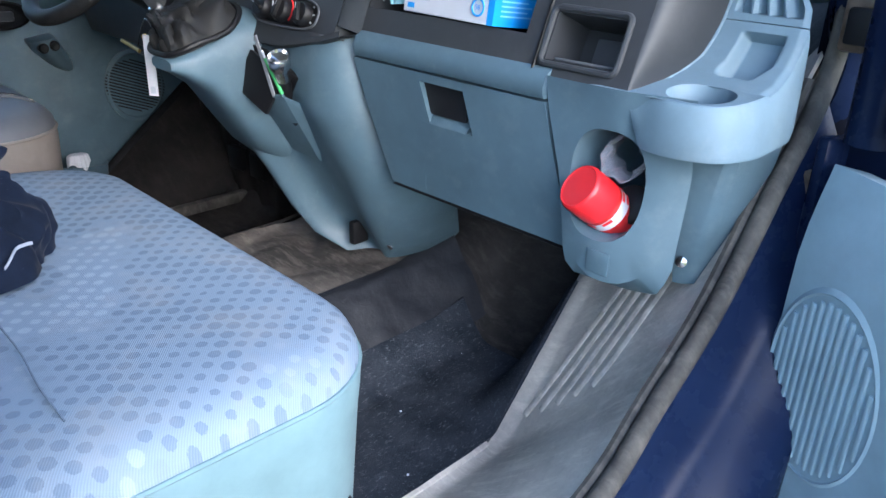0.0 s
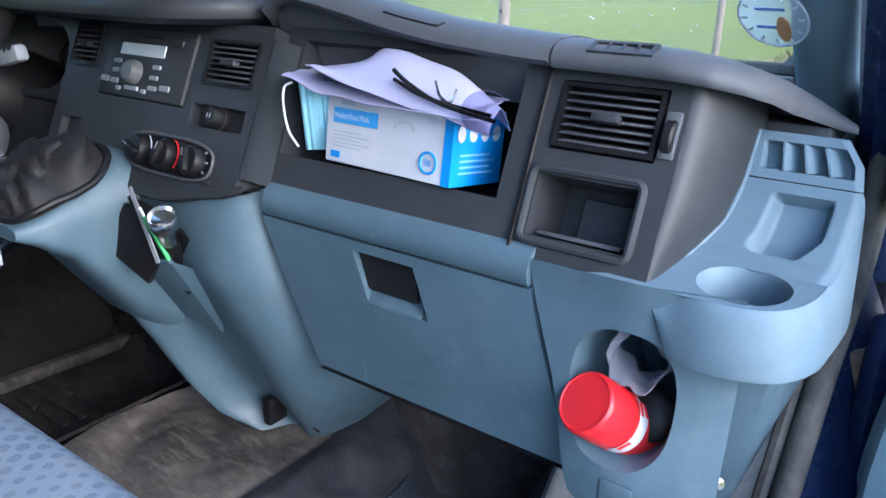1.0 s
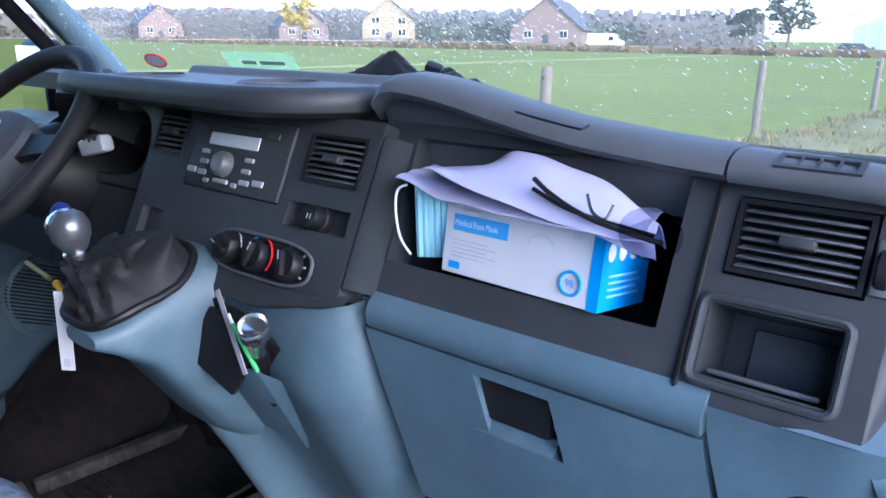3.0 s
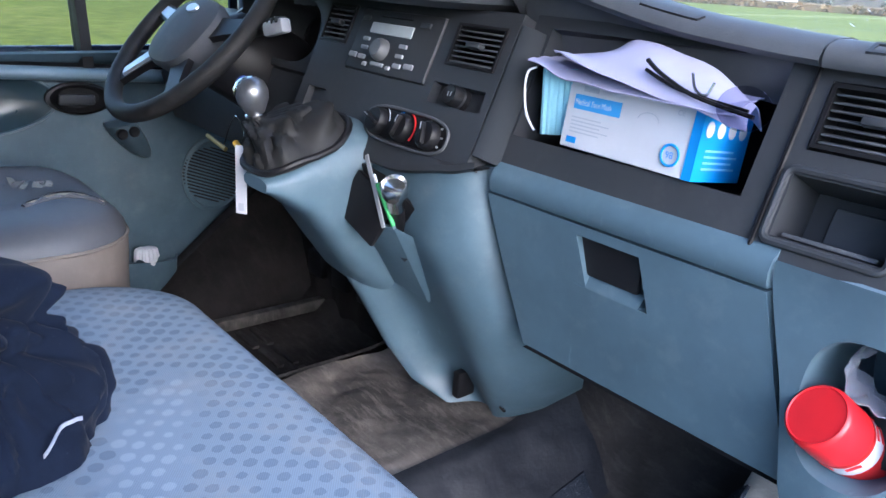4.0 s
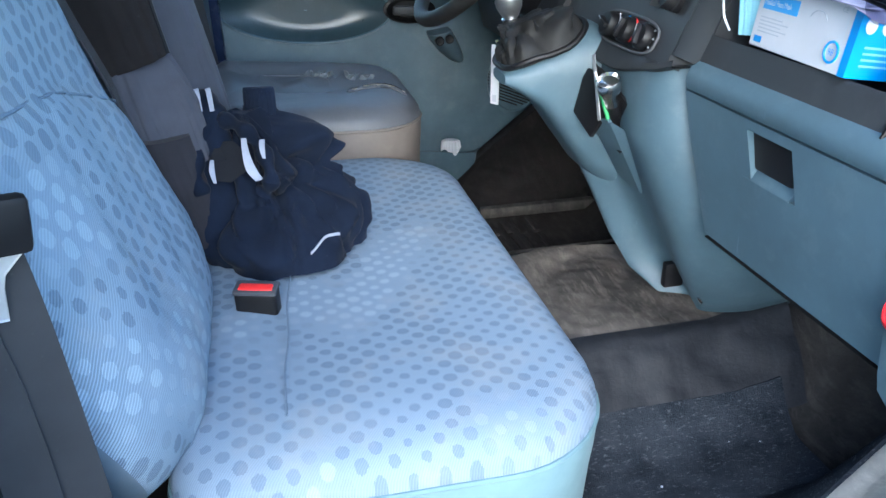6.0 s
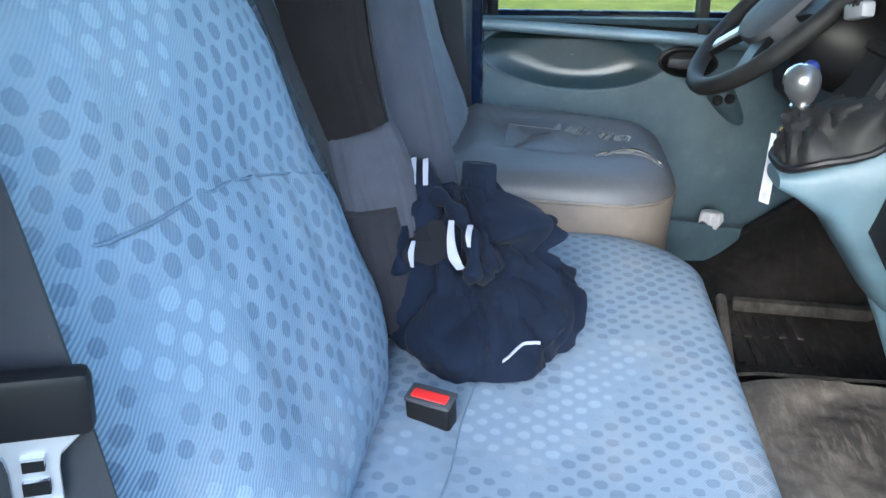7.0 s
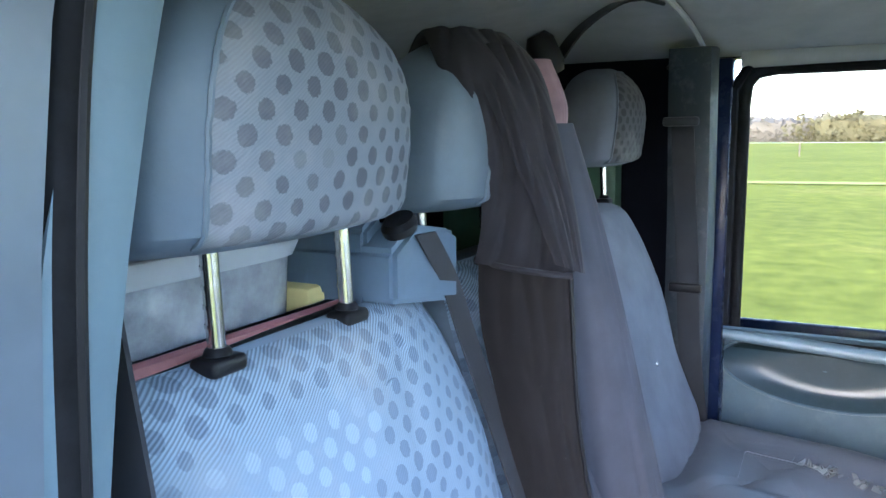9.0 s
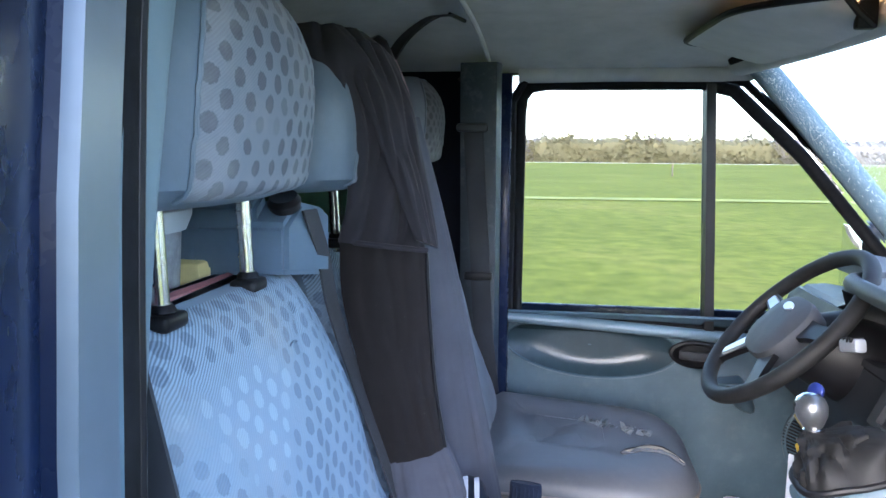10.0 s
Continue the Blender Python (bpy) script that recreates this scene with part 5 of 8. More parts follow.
def end_ring(f):
    """One section of the pad's passenger end: a thin lip that sweeps back to the door."""
    rows = ((0.577, 0.783, 1.411, 1.435), (0.64, 0.783, 1.410, 1.434), (0.69, 0.779, 1.409, 1.431), (0.72, 0.783, 1.406, 1.426), (0.745, 0.800, 1.400, 1.418), (0.760, 0.830, 1.391, 1.409), (0.770, 0.862, 1.380, 1.399), (0.785, 0.890, 1.371, 1.387), (0.800, 0.908, 1.364, 1.376), (0.814, 0.922, 1.359, 1.366))
    k = min(len(rows) - 2, int(f * (len(rows) - 1)))
    g = f * (len(rows) - 1) - k
    x, y, zb, zt = (a + (b - a) * g for a, b in zip(rows[k], rows[k + 1]))
    fx, fy = (x if x < 0.72 else 0.72 + (x - 0.72) * 0.7), 1.10 - 0.10 * smooth(0.72, 0.83, x)
    at = lambda h, z: (x + (fx - x) * h, y + (fy - y) * h, z)
    fall = lambda h: zt - max(0.0, h - 0.2) / 0.8 * (zt - 1.350)
    t = zt - zb
    return [at(0.30, min(zb, fall(0.30) - 0.004)), at(0.012, zb), at(0.003, zb + 0.15 * t), at(0.0, zb + 0.4 * t), at(0.010, zb + 0.68 * t), at(0.03, zt - 0.14 * t), at(0.075, zt)] + [at(h, fall(h)) for h in (0.14, 0.3, 0.5, 0.75, 1.0)] + [at(1.0, 1.335), at(0.5, min(zb, fall(0.5) - 0.006))]


part("end_pad", loft([end_ring(f) for f in steps(0, 1, 45)]), DARK_TOP, dash)
lip = [Vector(pad_at(x)[3]).lerp(Vector(pad_at(x)[4]), 0.35) for x in steps(0.372, 0.442, 8)]
# Black bead draws the shadow line under the grip's edge.
part("pad_groove_shadow", tube(lip + [lip[-1].lerp(Vector(pad_at(0.446)[4]), 0.7)], 0.0018, 6), BLACK, dash, "black bead for the shadow line under the grip")
pm = frame3((0.640, 0.7945, 1.4325), (1, 0, 0), (0, 1, 0.42))
v = part("defrost_vent", plate(-0.030, 0.030, -0.010, 0.010, [(-0.026 + 0.0134 * k, -0.0145 + 0.0134 * k, -0.006, 0.006, 0.02) for k in range(4)], 0.012, pm, None, 0.001), DARK, dash)
part("rear_shelf", sheet(lambda u, v: Vector((u, v, 1.446 - 0.05 * smooth(0.9, 1.16, v))), steps(-0.83, 0.20, 20), steps(0.84, 1.14, 10), -0.03), DARK_TOP, dash)

# centre stack
part("centre_fascia", plate(-0.215, 0.2125, cw(1.247), cw(1.428), [(-0.206, -0.136, cw(1.360), cw(1.412), 0.04), (0.108, 0.196, cw(1.359), cw(1.407), 0.04), (-0.112, 0.080, cw(1.326), cw(1.413), 0.02), (-0.19, -0.14, cw(1.255), cw(1.29), 0.012), (0.097, 0.198, cw(1.3085), cw(1.3345), 0.016)], 0.10, FC, None, 0.003), DARK, dash)
part("blue_divider", loft([[FC @ Vector(p) for p in ((0.2135, cw(z), -0.004), (0.217, cw(z), 0.001), (0.230, cw(z), -0.006), (0.240, cw(z), -0.026), (0.2135, cw(z), -0.03))] for z in steps(1.262, 1.415, 6)]), plastic("slate_divider", (0.017, 0.021, 0.026), 0.65, dirt=0.10, dirt_col=(0.08, 0.085, 0.09), spec=0.2), dash)
rd = part("radio", box(-0.111, 0.079, cw(1.327), cw(1.412), -0.018, 0.004, 0.003, 2, FC), DARK, dash, "charcoal car radio with silver keys")
part("display", box(-0.078, 0.022, cw(1.379), cw(1.394), 0.003, 0.0055, 0.001, 1, FC), LCD, rd, "grey radio display")
part("disc_slot", box(-0.062, 0.012, cw(1.402), cw(1.404), 0.003, 0.005, 0.0006, 1, FC), BLACK, rd)
part("volume_knob", lathe([(0.0165, 0.002), (0.016, 0.012), (0.012, 0.018), (0.002, 0.0185)], 24, FC @ Matrix.Translation((-0.033, cw(1.3575), 0))), simple("dull_knob_silver", (0.10, 0.105, 0.11), 0.45, 0.0), rd, "dull silver volume knob")
for (u, z, wd_, hh) in ((-0.078, 1.370, 0.016, 0.006), (-0.076, 1.358, 0.016, 0.006), (-0.075, 1.345, 0.017, 0.007), (-0.098, 1.346, 0.018, 0.008), (0.013, 1.367, 0.017, 0.006), (0.012, 1.354, 0.017, 0.006), (0.014, 1.341, 0.018, 0.007), (0.040, 1.343, 0.020, 0.008), (-0.032, 1.338, 0.030, 0.006), (-0.062, 1.336, 0.010, 0.006), (-0.004, 1.336, 0.010, 0.006), (0.045, 1.398, 0.022, 0.008), (-0.095, 1.398, 0.016, 0.008)):
    part("key", box(u - wd_ / 2, u + wd_ / 2, cw(z) - hh / 2, cw(z) + hh / 2, 0.003, 0.007, 0.0015, 2, FC), KEY_GREY if z < 1.39 else DARK, rd)
LM = FC @ Matrix.Translation((0.149, cw(1.3215), -0.010))
lt = part("lighter_socket", lathe([(0.0175, 0.0), (0.0172, 0.008), (0.0150, 0.010), (0.0138, 0.008)], 28, LM), BLACK, dash, "black lighter socket")
part("lighter_knob", lathe([(0.0132, 0.0), (0.0134, 0.020), (0.0120, 0.0235), (0.0095, 0.0225), (0.002, 0.0222)], 28, LM), BLACK, lt, "black cigarette-lighter knob")
for du in (-0.0025, 0.0025):
    part("icon_bar", box(du - 0.0006, du + 0.0006, -0.003, 0.003, 0.0222, 0.0228, 0, 1, LM), KEY_GREY, lt)


def chin_z(x):
    return 1.247 - 0.034 * smooth(-0.09, 0.0, x) + 0.020 * smooth(0.07, 0.20, x) + 0.014 * smooth(0.18, 0.24, x)


fc_y = lambda z: 0.716 + KC * (z - 1.27)
part("fascia_chin", loft([[(x, y, z) for y, z in ((fc_y(1.2465) + 0.001, 1.2465), (fc_y(chin_z(x) + 0.012) - 0.0035, chin_z(x) + 0.012), (fc_y(chin_z(x) + 0.004) - 0.001, chin_z(x) + 0.004), (fc_y(chin_z(x)) + 0.006, chin_z(x)), (0.735, chin_z(x)), (0.735, 1.2465))] for x in steps(-0.10, 0.228, 26)]), DARK, dash)
# heater controls in a rounded surround
hv = []
for a in steps(0, 2 * math.pi, 48)[:-1]:
    ca, sa = math.cos(a), math.sin(a)
    hv.append((0.078 + 0.089 * abs(ca) ** 0.55 * (1 if ca > 0 else -1), cw(1.2685) + 0.0245 * abs(sa) ** 0.7 * (1 if sa > 0 else -1)))
hp = part("heater_panel", loft([[FC @ Vector((u, w_, d)) for u, w_ in hv] for d in (-0.002, 0.002)] + [[FC @ Vector((0.078 + (u - 0.078) * 0.96, cw(1.2685) + (w_ - cw(1.2685)) * 0.90, 0.004)) for u, w_ in hv]] + [[FC @ Vector((0.078 + (u - 0.078) * 0.94, cw(1.2685) + (w_ - cw(1.2685)) * 0.84, 0.001)) for u, w_ in hv]]), BLACK, dash)
part("panel_rim", tube([FC @ Vector((u, w_, 0.003)) for u, w_ in hv], 0.0022, 6, True, up=FC.to_3x3() @ Vector((0, 0, 1))), DARK_TOP, hp)
for k, u in enumerate((0.018, 0.075, 0.132)):
    zc = cw(1.2685)
    kn = part("heater_knob", lathe([(0.0195, 0.0), (0.019, 0.010), (0.016, 0.014), (0.002, 0.0145)], 28, FC @ Matrix.Translation((u, zc, 0))), BLACK, hp)
    part("grip", box(-0.0034, 0.0034, -0.015, 0.015, 0.008, 0.021, 0.0025, 2, FC @ Matrix.Translation((u, zc, 0)) @ pose(0, 0, 0, 0, 0, (70, -12, 20)[k])), BLACK, kn)
    part("pointer", box(-0.0008, 0.0008, 0.004, 0.014, 0.0208, 0.0216, 0, 1, FC @ Matrix.Translation((u, zc, 0)) @ pose(0, 0, 0, 0, 0, (70, -12, 20)[k])), KEY_GREY, kn)
    at = lambda d, r_=0.0235: FC @ Vector((u + r_ * math.cos(radians(d)), zc + r_ * math.sin(radians(d)), 0.0022))
    up_ = FC.to_3x3() @ Vector((0, 0, 1))
    if k == 0:
        part("dial_arc", tube([at(d) for d in steps(120, 10, 14)], 0.0007, 5, up=up_), WHITE, kn, "white printed arc")
        part("dial_arc", tube([at(d) for d in steps(215, 300, 10)], 0.0006, 5, up=up_), KEY_GREY, kn)
    elif k == 1:
        part("dial_arc", tube([at(d) for d in steps(88, -35, 14)], 0.0013, 5, up=up_), BUCKLE_RED, kn, "red printed arc")
        part("dial_arc", tube([at(d) for d in steps(150, 95, 8)], 0.0010, 5, up=up_), CARD_BLUE, kn, "blue printed arc")
    else:
        for d in (150, 110, 72, 38, 5, -28):
            part("tick", box(-0.0012, 0.0012, -0.0016, 0.0016, 0.001, 0.0028, 0.0, 1, FC @ Matrix.Translation((u + 0.0225 * math.cos(radians(d)), zc + 0.0225 * math.sin(radians(d)), 0)) @ pose(0, 0, 0, 0, 0, d - 90)), KEY_GREY, kn)

# driver's side: binnacle and cowl
part("instrument_cowl", loft([[(x, y, z) for y, z in ((0.83, 1.424 - e), (0.775 - d, 1.424 - e), (0.765 - d, 1.430 - e), (0.775 - d, 1.440 - e), (0.85, 1.443 - e), (1.06, 1.41 - e), (1.06, 1.38 - e))] for x, d, e in ((-0.86, -0.03, 0.075), (-0.60, -0.02, 0.070), (-0.50, 0.0, 0.045), (-0.44, 0.03, 0.008), (-0.40, 0.045, 0.0), (-0.28, 0.03, 0.0), (-0.225, 0.0, 0.0))]), DARK, dash)
BP = frame3((0, 0.775, 1.37), (1, 0, 0), (0, 0.30, 1))  # face round the dials
part("binnacle_face", ellipse_panel([(-0.225, 0.062), (-0.475, 0.062), (-0.475, -0.075), (-0.225, -0.075)], -0.350, -0.006, 0.108, 0.058, 0.10, BP, None, 56, True, 0.006, 2.6), DARK, dash, "dark plastic surround of the recessed dials")
part("binnacle_end", plate(-0.86, -0.477, -0.075, -0.006, [(-0.562, -0.498, -0.060, -0.018, 0.03)], 0.03, BP, None, 0.003), DARK, dash)
for u, r_ in ((-0.395, 0.042), (-0.305, 0.042)):
    part("dial", lathe([(r_, -0.094), (r_, -0.088), (r_ - 0.004, -0.088), (r_ - 0.005, -0.092), (0.002, -0.092)], 28, BP @ Matrix.Translation((u, -0.006, 0))), BLACK, dash, "dark round instrument dial")
part("driver_lower_panel", loft([[(x, y, z) for y, z in ((0.80, 1.30), (0.757, 1.292), (0.735, 1.22), (0.76, 1.12), (0.90, 1.06), (0.95, 1.30))] for x in steps(-0.86, -0.216, 8)]), DARK, dash)
part("driver_end_vent", box(-0.845, -0.72, 0.80, 0.86, 1.27, 1.35, 0.012), DARK, dash)
for k in range(5):
    part("end_slat", box(-0.835, -0.73, 0.795, 0.803, 1.28 + k * 0.013, 1.286 + k * 0.013, 0.002), BLACK, dash)

# shelf tray above the radio
TRAY_EDGE = spline([(-0.425, 0.80, 0), (-0.415, 0.745, 0), (-0.375, 0.712, 0), (-0.28, 0.702, 0), (-0.12, 0.698, 0), (0.03, 0.697, 0), (0.095, 0.708, 0), (0.140, 0.740, 0), (0.168, 0.785, 0), (0.178, 0.84, 0)], 7)


def tray_front(x):
    for p, q in zip(TRAY_EDGE, TRAY_EDGE[1:]):
        if p.x <= x <= q.x:
            return p.y + (q.y - p.y) * (x - p.x) / max(1e-6, q.x - p.x)
    return 0.80


lip = []
for p in TRAY_EDGE:
    inward = (Vector((max(-0.30, min(0.06, p.x)), 0.86, 0)) - p).normalized()
    lip.append([(p.x + inward.x * d, p.y + inward.y * d, z) for d, z in ((0.060, 1.426), (0.022, 1.428), (0.004, 1.436), (0.0, 1.446), (0.003, 1.456), (0.010, 1.4625), (0.019, 1.4635), (0.026, 1.460), (0.032, 1.452), (0.034, 1.440))])
part("tray_lip", loft(lip), DARK, dash, "rounded front lip of the shelf tray")
WELLS = ((-0.062, 0.868, 0.050), (-0.335, 0.835, 0.052))


def tray_height(x, y):
    z = 1.4535 + 0.012 * smooth(0.945, 0.962, y) - 0.006 * smooth(0.972, 0.985, y)
    for cx, cy, r in WELLS:
        d = math.hypot(x - cx, y - cy)
        z += 0.004 * smooth(r + 0.010, r + 0.003, d) * smooth(r - 0.003, r, d) - 0.050 * smooth(r, r - 0.004, d)
    return z


def tray_point(u, v):
    y0 = tray_front(u) + 0.022
    y = y0 + v * (0.990 - y0)
    return Vector((u, y, tray_height(u, y)))


# Lighter than the lip: sky reflected on the shelf goes into its colour.
part("tray_base", sheet(tray_point, steps(-0.405, 0.168, 190), steps(0, 1, 100)), DARK_TOP, dash, "grey shelf with two deep cup wells")

# glovebox
GA = [(0.232, 1.216), (0.598, 1.220), (0.648, 1.034), (0.302, 1.036)]  # corners of the lid: x, z


def lid_xyz(p):
    fu, fw = p.x, p.y
    xl = GA[3][0] + (GA[0][0] - GA[3][0]) * fw
    xr = GA[2][0] + (GA[1][0] - GA[2][0]) * fw
    x = xl + (xr - xl) * fu
    z = 1.035 + (1.218 - 1.035) * fw
    return Vector((x, 0.7285 + 0.010 * (1 - fw) - p.z + 0.006 * (1 - fw) ** 4, z))


ID = Matrix.Identity(4)
hb = [0.385, 0.615, 0.62, 0.935]
lid = part("glovebox_lid", plate(0, 1, 0, 1, [(hb[0], hb[1], hb[2], hb[3], 0.028)], 0.03, ID, lid_xyz, 0.003), BLUE, dash)
part("handle_lip", loft([[(x, y, z) for y, z in ((0.7320, 1.1475), (0.7325, 1.150), (0.744, 1.1615), (0.756, 1.1615), (0.756, 1.1475))] for x in (0.3795, 0.4675)]), BLUE, lid)
part("handle_pull", box(0.374, 0.460, 0.738, 0.746, 1.1595, 1.206, 0.004, 2), BLACK, lid, "black glovebox latch")
part("glovebox_ledge", loft([[(x, y, z) for y, z in ((0.752, 1.262), (0.740, 1.258), (0.727, 1.250), (0.722, 1.238), (0.7235, 1.226), (0.727, 1.2215), (0.76, 1.2215))] for x in (0.240, 0.35, 0.5, 0.5985)]), BLUE, dash)
part("under_panel", loft([[(x, y, z) for y, z in ((0.742, 1.032), (0.76, 1.022), (0.90, 1.03), (0.90, 1.04), (0.76, 1.034))] for x in (0.305, 0.646)]), BLACK, dash)
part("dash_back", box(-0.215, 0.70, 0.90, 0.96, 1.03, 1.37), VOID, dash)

# right-hand panel with the bottle bin and the cup tray
RP = frame3((0, 0.728, 1.14), (1, 0, 0), (0, 0, 1))


def rp_bend(p):
    u, w, d = p
    low = smooth(0.02, -0.10, w)
    y = 0.024 * smooth(0.69, 0.80, u) + 0.045 * smooth(0.76, 0.83, u) * smooth(0.07, 0.02, w)
    y -= 0.014 * low * (1 - ((u - 0.715) / 0.09) ** 2 if abs(u - 0.715) < 0.09 else 0)
    y += 0.055 * smooth(-0.115, -0.15, w)
    y -= 0.006 * smooth(0.085, 0.11, w)
    return Vector((u, w, d - y))


outline = [(0.602, 0.112), (0.785, 0.112), (0.783, -0.02), (0.782, -0.10), (0.768, -0.128), (0.74, -0.143), (0.70, -0.143), (0.668, -0.125), (0.652, -0.104), (0.628, 0.0), (0.602, 0.085)]
rp = part("bin_panel", ellipse_panel(outline, 0.694, -0.002, 0.048, 0.066, 0.170, RP, rp_bend, 56, True, 0.006, 2.6, 0.955), BLUE, dash)
part("bin_emboss", box(0.690, 0.722, -0.108, -0.078, 0.0115, 0.0150, 0.002, 2, RP), BLUE, rp)
part("side_panel", loft([[(0.752, 0.796 + k, z), (0.756, 0.786 + k, z), (e - 0.012, 0.790 + k, z), (e, 0.802 + k, z), (e + 0.006, 0.90 + k * 0.5, z), (0.755, 0.92, z)] for z, k, e in ((1.225, 0.0, 0.824), (1.12, 0.004, 0.806), (1.06, 0.012, 0.790), (1.005, 0.028, 0.778))]), BLUE, dash)
part("panel_screw", lathe([(0.007, 0), (0.007, 0.002), (0.002, 0.0035)], 14, pose(0.772, 0.796, 1.045, 80, 0, 15)), CHROME, dash, "steel panel screw")

# Bin plastic lightened: skylight on the tray goes into its colour.
TRAY_BLUE = plastic("tray_blue_plastic", (0.118, 0.178, 0.226), 0.62, dirt=0.16, dirt_col=(0.32, 0.33, 0.33))


def tray_z(y):
    return 1.250 + 0.006 * smooth(0.73, 0.805, y)


TM = Matrix.Identity(4)
tb = lambda p: Vector((p.x, p.y, tray_z(p.y) + p.z))
cup_edge = spline([(0.605, 0.727, 0), (0.66, 0.727, 0), (0.70, 0.728, 0), (0.745, 0.729, 0), (0.785, 0.732, 0), (0.813, 0.748, 0), (0.827, 0.776, 0), (0.830, 0.806, 0)], 6)
cup = [(p.x, p.y) for p in cup_edge] + [(0.709, 0.806), (0.704, 0.765), (0.690, 0.745), (0.66, 0.742), (0.605, 0.738)]
ct = part("cup_tray", ellipse_panel(cup, 0.773, 0.773, 0.0375, 0.034, 0.055, TM, tb, 120, True, 0.004), TRAY_BLUE, dash)
# the tray sweeps up into a card pocket and the side window vent
SCOOP = ((0.8055, 1.256, 0.709, 0.830), (0.83, 1.264, 0.716, 0.8325), (0.85, 1.279, 0.725, 0.8335), (0.864, 1.299, 0.730, 0.834), (0.874, 1.3195, 0.733, 0.833), (0.881, 1.339, 0.734, 0.829), (0.888, 1.360, 0.735, 0.813))


def scoop(u, v):
    k = min(5, int(v))
    y, z, xl, xr = (a + (b - a) * (v - k) for a, b in zip(SCOOP[k], SCOOP[k + 1]))
    back = smooth(1.0, 3.0, v)
    nrm = Vector((0, -0.25 - 0.7 * back, 1.0 - 0.75 * back)).normalized()
    right = smooth(0.90, 1.0, u)
    return Vector((xl + (xr - xl) * u, y, z)), nrm, right


def pocket_surface(u, v):
    p, nrm, right = scoop(u, v)
    lo = 0.30 + 0.10 * smooth(1.5, 0.4, v)
    d = smooth(lo, lo + 0.10, u) * smooth(0.82 - 0.10 * smooth(2.2, 0.9, v), 0.76 - 0.10 * smooth(2.2, 0.9, v), u) * smooth(0.95, 1.35, v) * smooth(3.55, 3.35, v)
    return p - nrm * (0.013 * d + 0.004 * right * right) - Vector((0, 0, 0.006 * d))


def vent_surface(u, v):
    p, nrm, right = scoop(u, v)
    d = smooth(0.13, 0.17, u) * smooth(0.93, 0.89, u) * smooth(4.42, 4.52, v) * smooth(5.62, 5.52, v)
    return p - nrm * (0.013 * d + 0.004 * right * right)


part("card_pocket", sheet(pocket_surface, steps(0, 1, 64), steps(0, 3.97, 64), -0.004), TRAY_BLUE, ct)
gv = part("side_vent", sheet(vent_surface, steps(0, 1, 72), steps(4.02, 6, 48), -0.004), TRAY_BLUE, ct, "pale blue side window vent")
for k in range(3):
    a, b = scoop(0.34 + 0.20 * k, 4.44)[0], scoop(0.325 + 0.20 * k, 5.60)[0]
    part("louvre", loft([[p + Vector((-0.0008, -0.0005, 0)), p + Vector((0.0012, -0.0005, 0)), p + Vector((0.010, 0.013, 0)), p + Vector((0.008, 0.013, 0))] for p in (a, b)]), TRAY_BLUE, gv)
part("tray_edge", tube(spline([(0.61, 0.740, 1.251), (0.685, 0.742, 1.251), (0.703, 0.757, 1.253), (0.7125, 0.805, 1.2565)] + [(r[2] + 0.003, r[0], r[1]) for r in SCOOP[1:]], 5), 0.0028, 8), TRAY_BLUE, ct)
rim = [Vector((p.x, p.y, tray_z(p.y) + 0.0003)) for p in cup_edge if p.x > 0.70] + [pocket_surface(1.0, v) for v in steps(0.3, 3.97, 12)]
rows = []
for f, out in ((0.0, 0.0), (0.05, 0.0022), (0.14, 0.0042), (0.5, 0.008), (0.9, 0.011), (1.0, 0.010), (1.0, -0.012)):
    ring = []
    for p in rim:
        foot = 1.250 - 0.057 * smooth(0.70, 0.738, p.x) + 0.006 * smooth(0.79, 0.87, p.y)
        side = Vector((smooth(0.78, 0.825, p.x), -1 + smooth(0.79, 0.83, p.x), 0)).normalized()
        q = p + side * out
        q.z = p.z + (foot - p.z) * f
        q.y += 0.014 * (1 - smooth(0.70, 0.765, p.x)) - 0.016 * f * smooth(0.85, 0.874, p.y)
        ring.append(q)
    rows.append(ring)
bm = loft(rows, False, None, None, closed=False)
part("tray_skirt", bm, TRAY_BLUE, ct)

# centre console below the radio
CON = [(1.246, -0.05, 0.238, 0.712, 0.0), (1.20, -0.10, 0.240, 0.702, 0.005), (1.13, -0.15, 0.258, 0.708, 0.035), (1.05, -0.14, 0.292, 0.738, 0.045), (0.98, -0.070, 0.284, 0.768, 0.052), (0.91, -0.022, 0.262, 0.802, 0.062), (0.86, 0.025, 0.238, 0.832, 0.068), (0.828, 0.085, 0.205, 0.850, 0.05)]


def con_ring(z, xl, xr, y, lobe):
    pts = []
    mid, half = (xl + xr) / 2, (xr - xl) / 2
    for a in steps(-1, 1, 32):
        left = lobe * math.exp(-((a + 0.72) / 0.30) ** 2)
        right = (0.004 + 0.2 * lobe) * math.exp(-((a - 0.52) / 0.28) ** 2)
        edge = 0.035 * abs(a) ** 9 if a < 0 else 0.065 * a ** 7
        pts.append((mid + half * a, y - left - right + edge, z))
    return pts + [(xr - 0.004, y + 0.14, z), (xl + 0.004, y + 0.14, z)]


fine = []
for i in range(len(CON) - 1):
    for f in (0, 0.25, 0.5, 0.75):
        fine.append(tuple(CON[i][k] + (CON[i + 1][k] - CON[i][k]) * f for k in range(5)))
fine.append(CON[-1])
con = part("centre_console", loft([con_ring(*r) for r in fine]), BLUE, dash)
part("console_screw", lathe([(0.006, 0), (0.006, 0.002), (0.002, 0.003)], 12, frame3((0.213, 0.815, 0.868), (1, 0, 0), (0, -0.5, 1))), CHROME, con)
